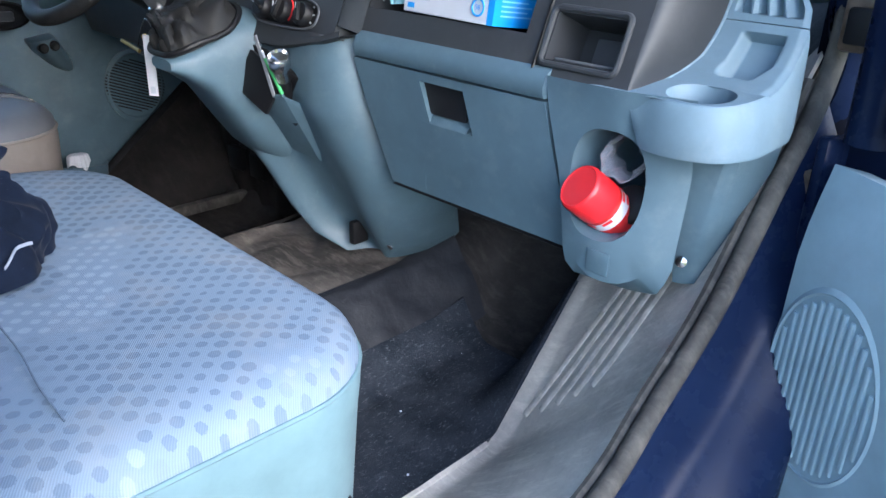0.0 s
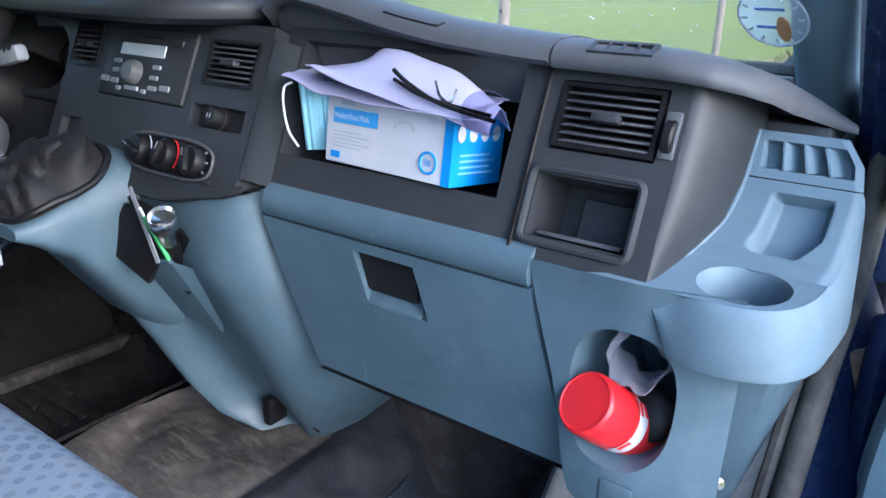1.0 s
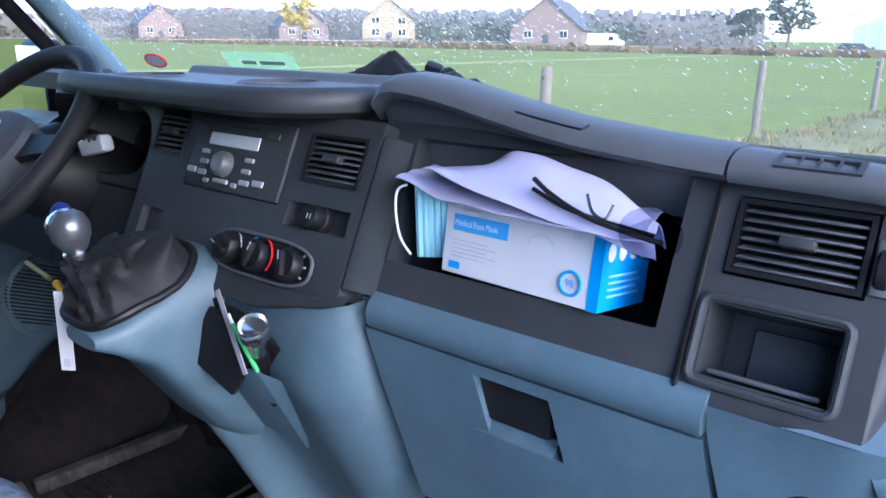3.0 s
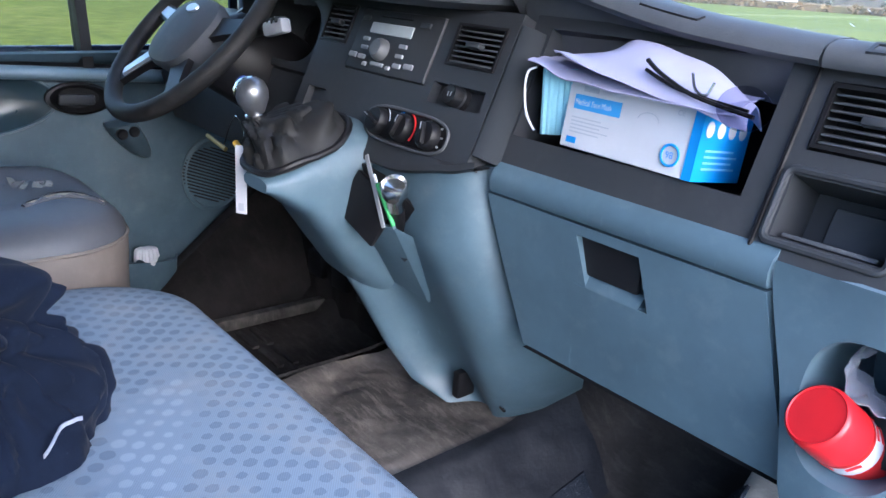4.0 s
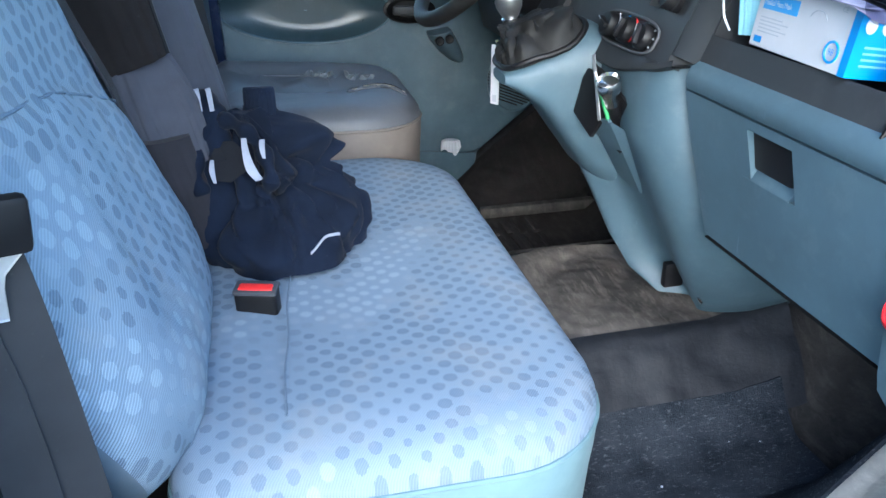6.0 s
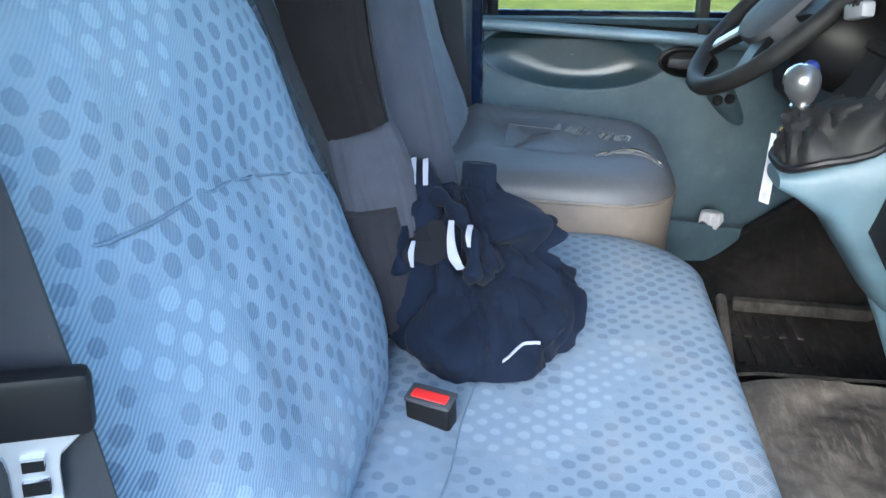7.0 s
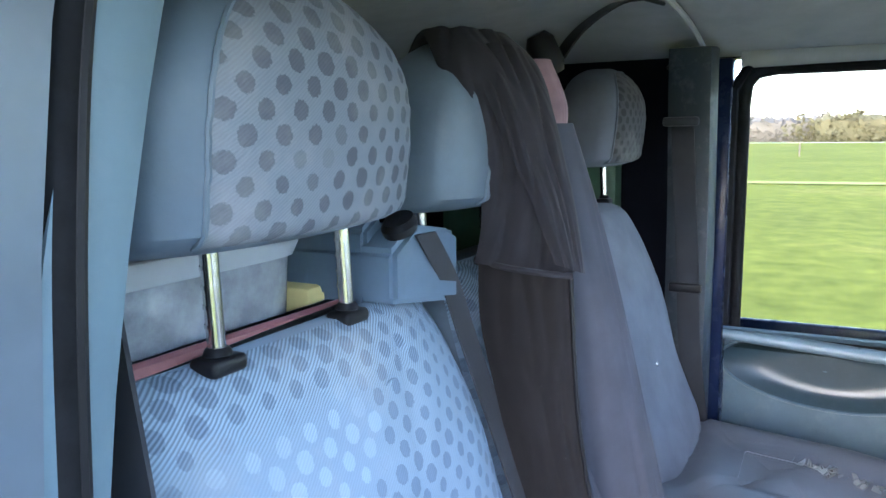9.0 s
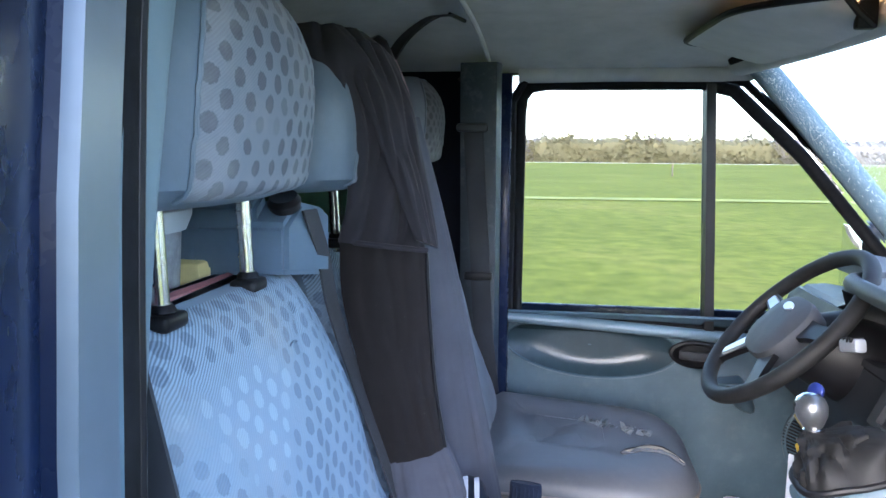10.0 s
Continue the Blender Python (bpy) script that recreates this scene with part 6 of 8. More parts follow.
part("console_slot", box(0.12, 0.135, 0.795, 0.83, 0.85, 0.895, 0.003), BLACK, con)
# open pouch with a slanting front
A, B, C, D = Vector((-0.008, 0.680, 1.152)), Vector((0.100, 0.685, 1.139)), Vector((0.111, 0.744, 1.020)), Vector((0.006, 0.742, 1.024))
sag = lambda f, g: (A.lerp(B, f)).lerp(D.lerp(C, f), g) + Vector((0, -0.006 * math.sin(math.pi * f) * (1 - g), -0.010 * math.sin(math.pi * f) * (1 - g)))
part("pouch_front", sheet(lambda f, g: sag(f, g), steps(0, 1, 12), steps(0, 1, 12), 0.004), BLUE, con)
part("pouch_lip", tube([sag(f, 0) + Vector((0, 0.001, 0.001)) for f in steps(0, 1, 12)], 0.0032, 8), BLUE, con)
T = Vector((0.137, 0.710, 1.124))
part("pouch_side", loft([[B, T, C], [p + Vector((0.003, 0.002, 0)) for p in (B, T, C)]]), BLUE, con)
# Black patch on the console draws the shade inside the pouch.
part("pouch_shade", loft([[Vector(p) + d for p in ((-0.004, 0.688, 1.212), (0.070, 0.686, 1.205), (0.136, 0.702, 1.165), (0.137, 0.712, 1.122), (0.098, 0.708, 1.085), (-0.004, 0.700, 1.120))] for d in (Vector((0, 0, 0)), Vector((0, 0.004, 0.001)))]), BLACK, con, "black patch for the shade inside the pouch")

# gear lever shroud
SH = []
for y, xl, xr, zb, zt in ((0.745, -0.15, 0.04, 0.98, 1.262), (0.70, -0.145, 0.022, 1.02, 1.264), (0.66, -0.135, 0.014, 1.075, 1.252), (0.615, -0.112, 0.010, 1.135, 1.226), (0.575, -0.090, 0.008, 1.165, 1.206), (0.55, -0.070, -0.004, 1.178, 1.196)):
    mid, hx, mz, hz = (xl + xr) / 2, (xr - xl) / 2, (zb + zt) / 2, (zt - zb) / 2
    SH.append([(mid + hx * abs(math.cos(a)) ** 0.6 * (1 if math.cos(a) > 0 else -1), y, mz + hz * abs(math.sin(a)) ** 0.6 * (1 if math.sin(a) > 0 else -1)) for a in steps(0, 2 * math.pi, 40)[:-1]])
part("gear_shroud", loft(SH), BLUE, dash)
gear = thing("gear_lever", "gear lever with chrome-topped knob and leather gaiter", "gear lever")
gb = Vector((-0.052, 0.622, 1.222))
rings = []
top = Vector((-0.1155, 0.5955, 1.262))
for f in steps(0, 1, 30):
    ring = []
    for a in steps(0, 2 * math.pi, 72)[:-1]:
        ca, sa = math.cos(a), math.sin(a)
        sq = 1 / (abs(ca) ** 3 + abs(sa) ** 3) ** (1 / 3)
        foot = gb + Vector((0.058 * sq * ca, 0.066 * sq * sa, (0.62 if sa > 0 else 0.37) * 0.066 * sq * sa))
        neck = top + Vector((0.014 * ca, 0.014 * sa, 0))
        p = foot.lerp(neck, f)
        slack = math.sin(math.pi * f ** 0.8)
        p.z += (0.020 + 0.010 * ca) * slack * (1 - f) ** 0.25
        fold = abs(noise.noise(Vector((ca * 1.4 + 0.6 * f, sa * 1.4 - f, 1.6 * f)) * 1.5))
        crease = abs(noise.noise(Vector((ca * 3 - f, sa * 3 + f, 3.5 * f))))
        out = Vector((ca, sa, 0.7)).normalized()
        ring.append(p + out * (0.034 * fold + 0.012 * crease - 0.010) * slack)
    rings.append(ring)
part("gaiter", loft(rings), LEATHER, gear, "creased black leather gaiter")
part("gaiter_frame", tube([(gb.x + 0.060 * abs(math.cos(a)) ** 0.6 * (1 if math.cos(a) > 0 else -1), gb.y + 0.068 * abs(math.sin(a)) ** 0.6 * (1 if math.sin(a) > 0 else -1), gb.z + 0.004 + (0.62 if math.sin(a) > 0 else 0.37) * 0.068 * math.sin(a)) for a in steps(0, 2 * math.pi, 32)[:-1]], 0.005, 8, True), BLACK, gear)
part("stick", rod((-0.111, 0.600, 1.24), (-0.117, 0.592, 1.275), 0.009), BLACK, gear)
kn = part("knob", lathe([(0.012, 0), (0.018, 0.008), (0.027, 0.026), (0.029, 0.042), (0.025, 0.056), (0.014, 0.065), (0.002, 0.067)], 28, pose(-0.117, 0.594, 1.262, 10, 0, 0) @ Matrix.Scale(0.82, 4)), simple("satin_knob_metal", (0.20, 0.205, 0.215), 0.34, 0.75, vary=0.25, scale=30), gear, "satin grey gear knob")
part("knob_cap", lathe([(0.0295, 0.040), (0.0275, 0.052), (0.020, 0.062), (0.010, 0.0672), (0.002, 0.0685)], 28, pose(-0.1175, 0.594, 1.262, 10, -8, 0) @ Matrix.Scale(0.82, 4)), CHROME, kn, "polished metal knob top")

part("knob_collar", lathe([(0.013, 0), (0.0155, 0.003), (0.0155, 0.009), (0.012, 0.012)], 24, pose(-0.1165, 0.5945, 1.2555, 10, 0, 0)), CHROME, gear, "chrome collar under the knob")
# key tag and string on the gear lever
tag = thing("key_tag", "white paper key tag hanging from the gear lever", "tag")
part("label_card", box(-0.0085, 0.0085, -0.001, 0.001, -0.105, 0, 0.0008, 1, pose(-0.110, 0.566, 1.222, 4, 3, 42)), CARD, tag)
part("cord", tube(spline([(-0.116, 0.584, 1.264), (-0.114, 0.578, 1.242), (-0.117, 0.586, 1.217)], 6), 0.0022, 6), BLACK, tag)
part("tag_print", box(-0.004, 0.004, -0.0016, -0.0011, -0.100, -0.088, 0, 1, pose(-0.110, 0.566, 1.222, 4, 3, 42)), PRINT_GREY, tag)
wire = thing("loose_wire", "yellow-tipped loose wire hanging under the steering column", "wire")
part("tip", rod((-0.20, 0.60, 1.205), (-0.165, 0.60, 1.188), 0.005), ORANGE_TAG, wire)
part("lead", tube(spline([(-0.165, 0.60, 1.188), (-0.14, 0.61, 1.18), (-0.125, 0.62, 1.20), (-0.12, 0.66, 1.24)], 6), 0.003, 6), KEY_GREY, wire)

# steering wheel
sw_c, sw_ax = Vector((-0.445, 0.640, 1.350)), Vector((0, -0.72, 0.70))
SM = frame3(sw_c, (1, 0, 0), (0, 0.70, 0.72))
st = thing("steering_wheel", "black steering wheel with grey hub and silver spokes", "steering wheel")
part("rim", tube([SM @ Vector((0.185 * math.cos(a), 0.185 * math.sin(a), 0)) for a in steps(0, 2 * math.pi, 64)[:-1]], 0.0155, 12, True, up=sw_ax), LEATHER, st)
hub = []
for d, k in ((-0.03, 0.92), (0.0, 1.0), (0.012, 0.96), (0.020, 0.80), (0.023, 0.4)):
    hub.append([SM @ Vector((k * 0.085 * abs(math.cos(a)) ** 0.7 * (1 if math.cos(a) > 0 else -1), -0.005 + k * 0.068 * abs(math.sin(a)) ** 0.7 * (1 if math.sin(a) > 0 else -1) * (1.0 if math.sin(a) > 0 else 1.15), d)) for a in steps(0, 2 * math.pi, 40)[:-1]])
hb_ = part("airbag_cover", loft(hub), GREY_HUB, st, "grey airbag cover")
part("badge", lathe([(0.016, 0.022), (0.015, 0.0255), (0.002, 0.026)], 24, SM @ Matrix.Translation((0, 0.03, 0)) @ Matrix.Diagonal((1.3, 0.6, 1, 1))), SILVER, hb_, "plain oval badge")
for a in (170, 228, 10, -48):
    d_ = Vector((math.cos(radians(a)), math.sin(radians(a)), 0))
    e_ = Vector((-d_.y, d_.x, 0))
    far = a > 90
    sp = part("spoke", loft([[SM @ (d_ * r_ + e_ * k * h + Vector((0, 0, dz))) for k, dz in ((-1, -0.010), (1, -0.010), (1, 0.002), (-1, 0.002))] for r_, h in ((0.055, 0.026), (0.12, 0.017), (0.174, 0.015))]), BLACK, st, "black steering wheel spoke")
    if far:
        part("spoke_insert", loft([[SM @ (d_ * r_ + e_ * k * h + Vector((0, 0, dz))) for k, dz in ((-1, 0.0), (1, 0.0), (0.8, 0.007), (-0.8, 0.007))] for r_, h in ((0.088, 0.014), (0.12, 0.013), (0.158, 0.011))]), SILVER, sp, "silver spoke insert")
part("column", loft([[sw_c + Vector((0.062 * k * math.cos(a), 0.03 + d + 0.05 * k * math.sin(a) * 0.7, -0.02 - d * 0.45 + 0.062 * k * math.sin(a))) for a in steps(0, 2 * math.pi, 24)[:-1]] for d, k in ((0.0, 0.7), (0.03, 1.05), (0.10, 1.2), (0.18, 1.1))]), BLACK, st, "black steering column shroud")
part("stalk", tube(spline([(-0.36, 0.69, 1.345), (-0.28, 0.68, 1.362), (-0.205, 0.668, 1.374)], 5), 0.008, 8), BLACK, st)
part("stalk_switch", box(-0.024, 0.024, -0.010, 0.010, -0.011, 0.011, 0.005, 2, pose(-0.182, 0.664, 1.378, 0, -14, 10)), KEY_GREY, st, "grey-ended wiper stalk")
for k in range(3):
    part("switch_rib", box(-0.002, 0.002, -0.011, 0.011, 0.004, 0.0125, 0.001, 1, pose(-0.192 + 0.012 * k, 0.664, 1.3765 + 0.003 * k, 0, -14, 10)), BLACK, st)
ig = thing("ignition_key", "keys with a blue and white fob in the ignition", "keys")
part("fob", lathe([(0.014, 0), (0.015, 0.006), (0.010, 0.010)], 16, pose(-0.235, 0.635, 1.285, 70, 0, 30)), simple("blue_fob", (0.03, 0.05, 0.25), 0.3), ig)
part("ring", tube([(-0.235 + 0.012 * math.cos(a), 0.63, 1.27 + 0.012 * math.sin(a)) for a in steps(0, 2 * math.pi, 16)[:-1]], 0.0015, 6, True, up=(0, 1, 0)), CHROME, ig)

# ---- things on and in the dashboard ----
BOXM = frame3((0.315, 0.7545, 1.2925), (1, -0.05, 0), (0, 0.13, 1))
mb = thing("mask_box", "white and blue cardboard box of medical face masks", "box")
L, H, D = 0.178, 0.074, 0.085
part("carton", box(0, L, 0, H, -D, 0, 0.0015, 1, BOXM), CARD, mb)
part("blue_end", box(L, L + 0.0010, 0, H, -D, 0.0008, 0.0, 1, BOXM), CARD_BLUE, mb, "bright blue printed end")
part("blue_side", box(L - 0.010, L + 0.0008, 0.0, H - 0.002, 0.0, 0.0008, 0.0, 1, BOXM), CARD_BLUE, mb, "bright blue printed edge")
part("title_band", box(0.012, 0.078, 0.044, 0.060, 0.0003, 0.0010, 0, 1, BOXM), simple("band_blue", (0.07, 0.36, 0.78), 0.5, vary=0.05), mb, "blue title band")
text_mesh("title", "Medical Face Mask", 0.0088, BOXM @ Matrix.Translation((0.0135, 0.049, 0.0014)) @ Matrix.Diagonal((0.80, 1, 1, 1)), WHITE, mb, 0.0, "white lettering")
part("small_label", box(0.010, 0.024, 0.006, 0.013, 0.0003, 0.0010, 0, 1, BOXM), CARD_BLUE, mb)
part("brand_mark", box(0.022, 0.044, 0.064, 0.070, 0.0003, 0.0009, 0, 1, BOXM), PRINT_GREY, mb)
for k in range(5):
    part("small_print", box(0.012, 0.055 + 0.012 * (k % 2), 0.018 + k * 0.004, 0.0195 + k * 0.004, 0.0003, 0.0008, 0, 1, BOXM), PRINT_GREY, mb)
part("mask_drawing", tube([BOXM @ Vector((0.115 + 0.014 * math.cos(a), 0.046 + 0.010 * math.sin(a), 0.0008)) for a in steps(0.2, 2.9, 14)], 0.0005, 5), PRINT_GREY, mb)
part("seal_ring", tube([BOXM @ Vector((0.150 + 0.0105 * math.cos(a), 0.020 + 0.0105 * math.sin(a), 0.0010)) for a in steps(0, 2 * math.pi, 30)[:-1]], 0.0014, 6, True, up=BOXM.to_3x3() @ Vector((0, 0, 1))), CARD_BLUE, mb, "round blue seal")
text_mesh("seal_number", "98", 0.0095, BOXM @ Matrix.Translation((0.1445, 0.0168, 0.0012)), CARD_BLUE, mb)
text_mesh("ce_mark", "CE", 0.0075, BOXM @ Matrix.Translation((0.148, 0.060, 0.0012)), PRINT_GREY, mb)
EM = BOXM @ frame3((L + 0.0012, 0, 0), (0, 0, -1), (0, 1, 0))
for k in range(4):
    part("drop_icon", lathe([(0.0065, 0), (0.0065, 0.0006)], 16, EM @ Matrix.Translation((0.012 + 0.0195 * k, 0.052, 0)) @ Matrix.Diagonal((1, 1.25, 1, 1))), CARD, mb)
for k in range(4):
    part("end_print", box(0.012, 0.070 - 0.008 * (k % 2), 0.012 + 0.006 * k, 0.014 + 0.006 * k, 0, 0.0006, 0, 1, EM), simple("pale_blue_print", (0.22, 0.5, 0.85), 0.5) if k == 0 else bpy.data.materials["pale_blue_print"], mb)

fm = thing("face_mask", "pale blue pleated face mask hung beside the box", "face mask")
part("pleats", sheet(lambda u, v: Vector((0.272 + 0.040 * u + 0.010 * v, 0.752 + 0.012 * u + 0.002 * math.sin(u * 40) + 0.016 * (1 - v), 1.296 + 0.078 * v + 0.004 * u)), steps(0, 1, 24), steps(0, 1, 10), 0.002), MASK, fm)
part("ear_loop", tube(spline([(0.272, 0.752, 1.374), (0.263, 0.748, 1.368), (0.261, 0.747, 1.348), (0.266, 0.748, 1.320), (0.277, 0.752, 1.302)], 8), 0.0014, 6), WHITE, fm, "white ear loop")

def paper_sheet(name, label, f, us, vs):
    t = thing(name, label, "paper")
    part("sheet", sheet(f, us, vs, 0.0012), PAPER, t)
    return t


def fold1(u, v):
    """A sheet lying on the box, its front edge hanging over."""
    x = 0.264 + 0.270 * u - 0.02 * v
    z = 1.371 + 0.010 * (1 - u) ** 3 - 0.009 * smooth(0.3, 0.0, v) * smooth(0.02, 0.2, u) + 0.004 * abs(nz(u * 1.4 + v, v * 0.5 - u * 0.3, 0, 3.2))
    return Vector((x, 0.744 - 0.010 * u + 0.085 * v, z))


paper_sheet("paper_sheets", "crumpled pale paper sheets lying on the mask box", fold1, steps(0, 1, 30), steps(0, 1, 14))
EDGE = [(0.304, 1.396), (0.34, 1.388), (0.43, 1.370), (0.49, 1.362), (0.535, 1.354), (0.547, 1.352)]
RIDGE = [(0.306, 1.397), (0.36, 1.407), (0.398, 1.424), (0.440, 1.419), (0.500, 1.404), (0.545, 1.378)]
low_, high_ = spline([(x, 0, z) for x, z in EDGE], 6), spline([(x, 0, z) for x, z in RIDGE], 6)


def fold2(u, v):
    """A bent sheet that rises to a blunt peak and falls away behind."""
    k = round(u * 30)
    p, q = low_[k], high_[k]
    g = min(v, 1.0)
    y = 0.742 + 0.050 * g + 0.05 * max(0.0, v - 1) - 0.008 * u
    bulge = 0.006 * math.sin(math.pi * g)
    return Vector((p.x + (q.x - p.x) * g - 0.02 * g, y - bulge, p.z + (q.z - p.z) * g - 0.010 * g - 0.10 * max(0.0, v - 1) ** 1.5 + 0.003 * nz(u * 2, v, 0, 3)))


paper_sheet("folded_letter", "folded pale lilac letter standing up in the cubby", fold2, steps(0, 1, 30), steps(0, 1.4, 18))
sg = thing("reading_glasses", "dark-framed reading glasses resting on the papers", "glasses")
GLM = Matrix.Translation((0.018, -0.004, 0.003))
part("temple", tube([GLM @ p for p in spline([(0.408, 0.748, 1.398), (0.43, 0.745, 1.386), (0.47, 0.742, 1.372), (0.53, 0.744, 1.362)], 8)], 0.0022, 6), BLACK, sg)
part("temple", tube([GLM @ p for p in spline([(0.405, 0.752, 1.388), (0.45, 0.750, 1.374), (0.52, 0.752, 1.365)], 8)], 0.002, 6), BLACK, sg)
part("nose_bridge", tube([GLM @ p for p in spline([(0.462, 0.745, 1.392), (0.468, 0.744, 1.378), (0.480, 0.744, 1.374), (0.486, 0.745, 1.386)], 6)], 0.0014, 6), CHROME, sg)
lens = part("lens", lathe([(0.026, 0), (0.0265, 0.0015), (0.025, 0.002), (0.002, 0.004)], 28, GLM @ frame3((0.520, 0.744, 1.368), (1, 0, -0.2), (0, 0.45, 1)) @ Matrix.Diagonal((1, 0.78, 1, 1))), glass("grey_lens", (0.55, 0.56, 0.66), 0.05), sg, "grey tinted lens")

# bottle bin: red cap spray can, clear cup
can = thing("spray_can", "aerosol can with a bright red cap in the bin", "spray can")
axis = Vector((-0.30, -0.74, 0.62)).normalized()
CMX = frame3((0.699, 0.785, 1.074), axis.orthogonal(), axis.cross(axis.orthogonal()))
part("cap", lathe([(0.0295, 0.058), (0.0300, 0.062), (0.0295, 0.094), (0.0285, 0.0975), (0.0265, 0.0990), (0.0255, 0.0980), (0.002, 0.0985)], 40, CMX), RED, can, "glossy red plastic cap")
part("can_body", lathe([(0.024, -0.06), (0.0285, -0.055), (0.0285, 0.056), (0.0265, 0.060)], 32, CMX), RED_DARK, can)
part("white_label", lathe([(0.0288, 0.038), (0.0288, 0.052)], 32, CMX, caps=False), CARD, can, "white and red printed label")
rnd = random.Random(5)
for k in range(16):
    a = rnd.uniform(0, 6.28)
    part("print_patch", box(-0.0022, 0.0022, -0.007, 0.007, -0.0002, 0.0006, 0.0005, 1, CMX @ pose(0, 0, 0.041 + 0.008 * (k % 2), 0, 0, math.degrees(a)) @ pose(0.0287, 0, 0, 0, 90, 0)), RED, can)
cc = thing("clear_cup", "crumpled clear plastic cup behind the spray can", "plastic cup")
rings = []
for i, (r, dy) in enumerate(((0.031, 0.048), (0.031, 0.036), (0.030, 0.024), (0.029, 0.012), (0.027, 0.002), (0.0262, 0.002), (0.028, 0.012), (0.029, 0.024), (0.030, 0.036))):
    ring = []
    for a in steps(0, 2 * math.pi, 32)[:-1]:
        ca, sa = math.cos(a), math.sin(a)
        k = 1 + 0.10 * math.sin(5 * a + 60 * dy) + 0.16 * nz(2 * ca, 2 * sa, dy * 40, 1.7)
        ring.append((0.697 + r * ca * k, 0.752 + dy + 0.5 * r * sa + 0.004 * math.sin(7 * a + 90 * dy), 1.165 + 0.1 * dy + r * 0.85 * sa * k))
    rings.append(ring)
part("cup", loft(rings, False), CLEAR, cc)
part("dark_lid", lathe([(0.024, 0), (0.024, 0.012), (0.018, 0.016)], 20, pose(0.712, 0.775, 1.105, 60, 20, 0)), BLACK, cc)

# key toggle hanging from the ignition
kt = thing("key_toggle", "brass toggle on a wire loop at the ignition", "key ring")
part("toggle", rod((-0.539, 0.7, 1.142), (-0.458, 0.7, 1.131), 0.0042), simple("dull_brass", (0.42, 0.30, 0.10), 0.4, 0.6), kt)
part("wire_loop", tube(spline([(-0.464, 0.7, 1.138), (-0.441, 0.7, 1.174), (-0.408, 0.7, 1.203), (-0.379, 0.7, 1.178), (-0.399, 0.7, 1.152), (-0.452, 0.7, 1.131)], 5), 0.0011, 6), CHROME, kt, "thin wire loop")

# pouch contents
pp = thing("note_wallet", "black wallet with notes in the console pouch", "wallet")
part("wallet", box(-0.044, 0.040, -0.004, 0.004, -0.05, 0.022, 0.002, 2, pose(0.052, 0.681, 1.166, -12, 26, 8)), BLACK, pp)
part("note", box(-0.004, 0.004, -0.0012, 0.0012, -0.06, 0.045, 0.001, 1, pose(0.066, 0.674, 1.192, -10, -32, 10)), KEY_GREY, pp)
pn = thing("green_pen", "green and white pen in the console pouch", "pen")
part("barrel", rod((0.106, 0.680, 1.145), (0.082, 0.668, 1.200), 0.0032), simple("green_plastic", (0.05, 0.35, 0.10), 0.4), pn)
part("tip", rod((0.0815, 0.668, 1.201), (0.077, 0.666, 1.212), 0.002), CARD, pn)
tc = thing("torch", "chrome-headed torch standing in the console pouch", "torch")
TMX = frame3((0.102, 0.686, 1.168), (1, 0, -0.45), (0, 1, 0.45))
part("head", lathe([(0.012, 0), (0.013, 0.020), (0.0175, 0.030), (0.0185, 0.046), (0.0165, 0.049), (0.014, 0.044), (0.002, 0.040)], 28, TMX), CHROME, tc, "polished torch head")
part("grip", lathe([(0.010, -0.05), (0.0115, -0.048), (0.012, 0.0)], 20, TMX), BLACK, tc)

# cloth and straps lying on top of the dash
shelf_z = lambda y: 1.447 - 0.05 * smooth(0.9, 1.16, y)
NYLON = cloth("black_nylon", (0.012, 0.013, 0.017), 600)
sh = thing("dark_cap", "flat dark cloth cap lying against the windscreen", "cap")
part("crown", sheet(lambda u, v: Vector((-0.53 + 0.25 * u, 1.005 + 0.10 * v, shelf_z(1.005 + 0.10 * v) + (0.034 * math.sin(math.pi * u) ** 0.5 + 0.006 * abs(nz(u, v, 0, 5))) * math.sin(math.pi * v) ** 0.5)), steps(0, 1, 30), steps(0, 1, 16), 0.003), NYLON, sh)
part("brim", sheet(lambda u, v: Vector((-0.29 + 0.16 * u, 1.020 + 0.07 * v, shelf_z(1.02 + 0.07 * v) + 0.006 + 0.012 * math.sin(math.pi * v) * (1 - u))), steps(0, 1, 14), steps(0, 1, 10), 0.003), NYLON, sh)


def bag_point(u, v):
    x = -0.125 + 0.205 * u
    rise = 0.064 * min(u / 0.70, max(0.0, 1 - (u - 0.70) / 0.30) ** 0.6) ** 1.15
    fold = 0.012 * abs(nz(u * 1.4 - v, v * 1.2, 1.1, 3.5)) - 0.004 * max(0.0, 1 - 9 * abs(nz(u * 2 + v, v, 4.0, 3.0)))
    y = 0.975 + 0.10 * v - 0.010 * math.sin(3 * u)
    return Vector((x, y, shelf_z(y) + (rise + fold * smooth(0, 0.2, u)) * math.sin(math.pi * min(1, 0.04 + 0.96 * v)) ** 0.55 + 0.001))


bg = thing("nylon_bag", "crumpled black nylon bag lying on the dashboard", "bag")
part("bag_cloth", sheet(bag_point, steps(0, 1, 60), steps(0, 1, 26), 0.003), NYLON, bg)
part("bag_seam", tube([bag_point(u, 0.34) + Vector((0, -0.001, 0.002)) for u in steps(0.05, 0.72, 24)], 0.0016, 5), BLACK, bg)
bs = thing("strap_buckles", "black straps and buckles heaped beside the bag", "straps")
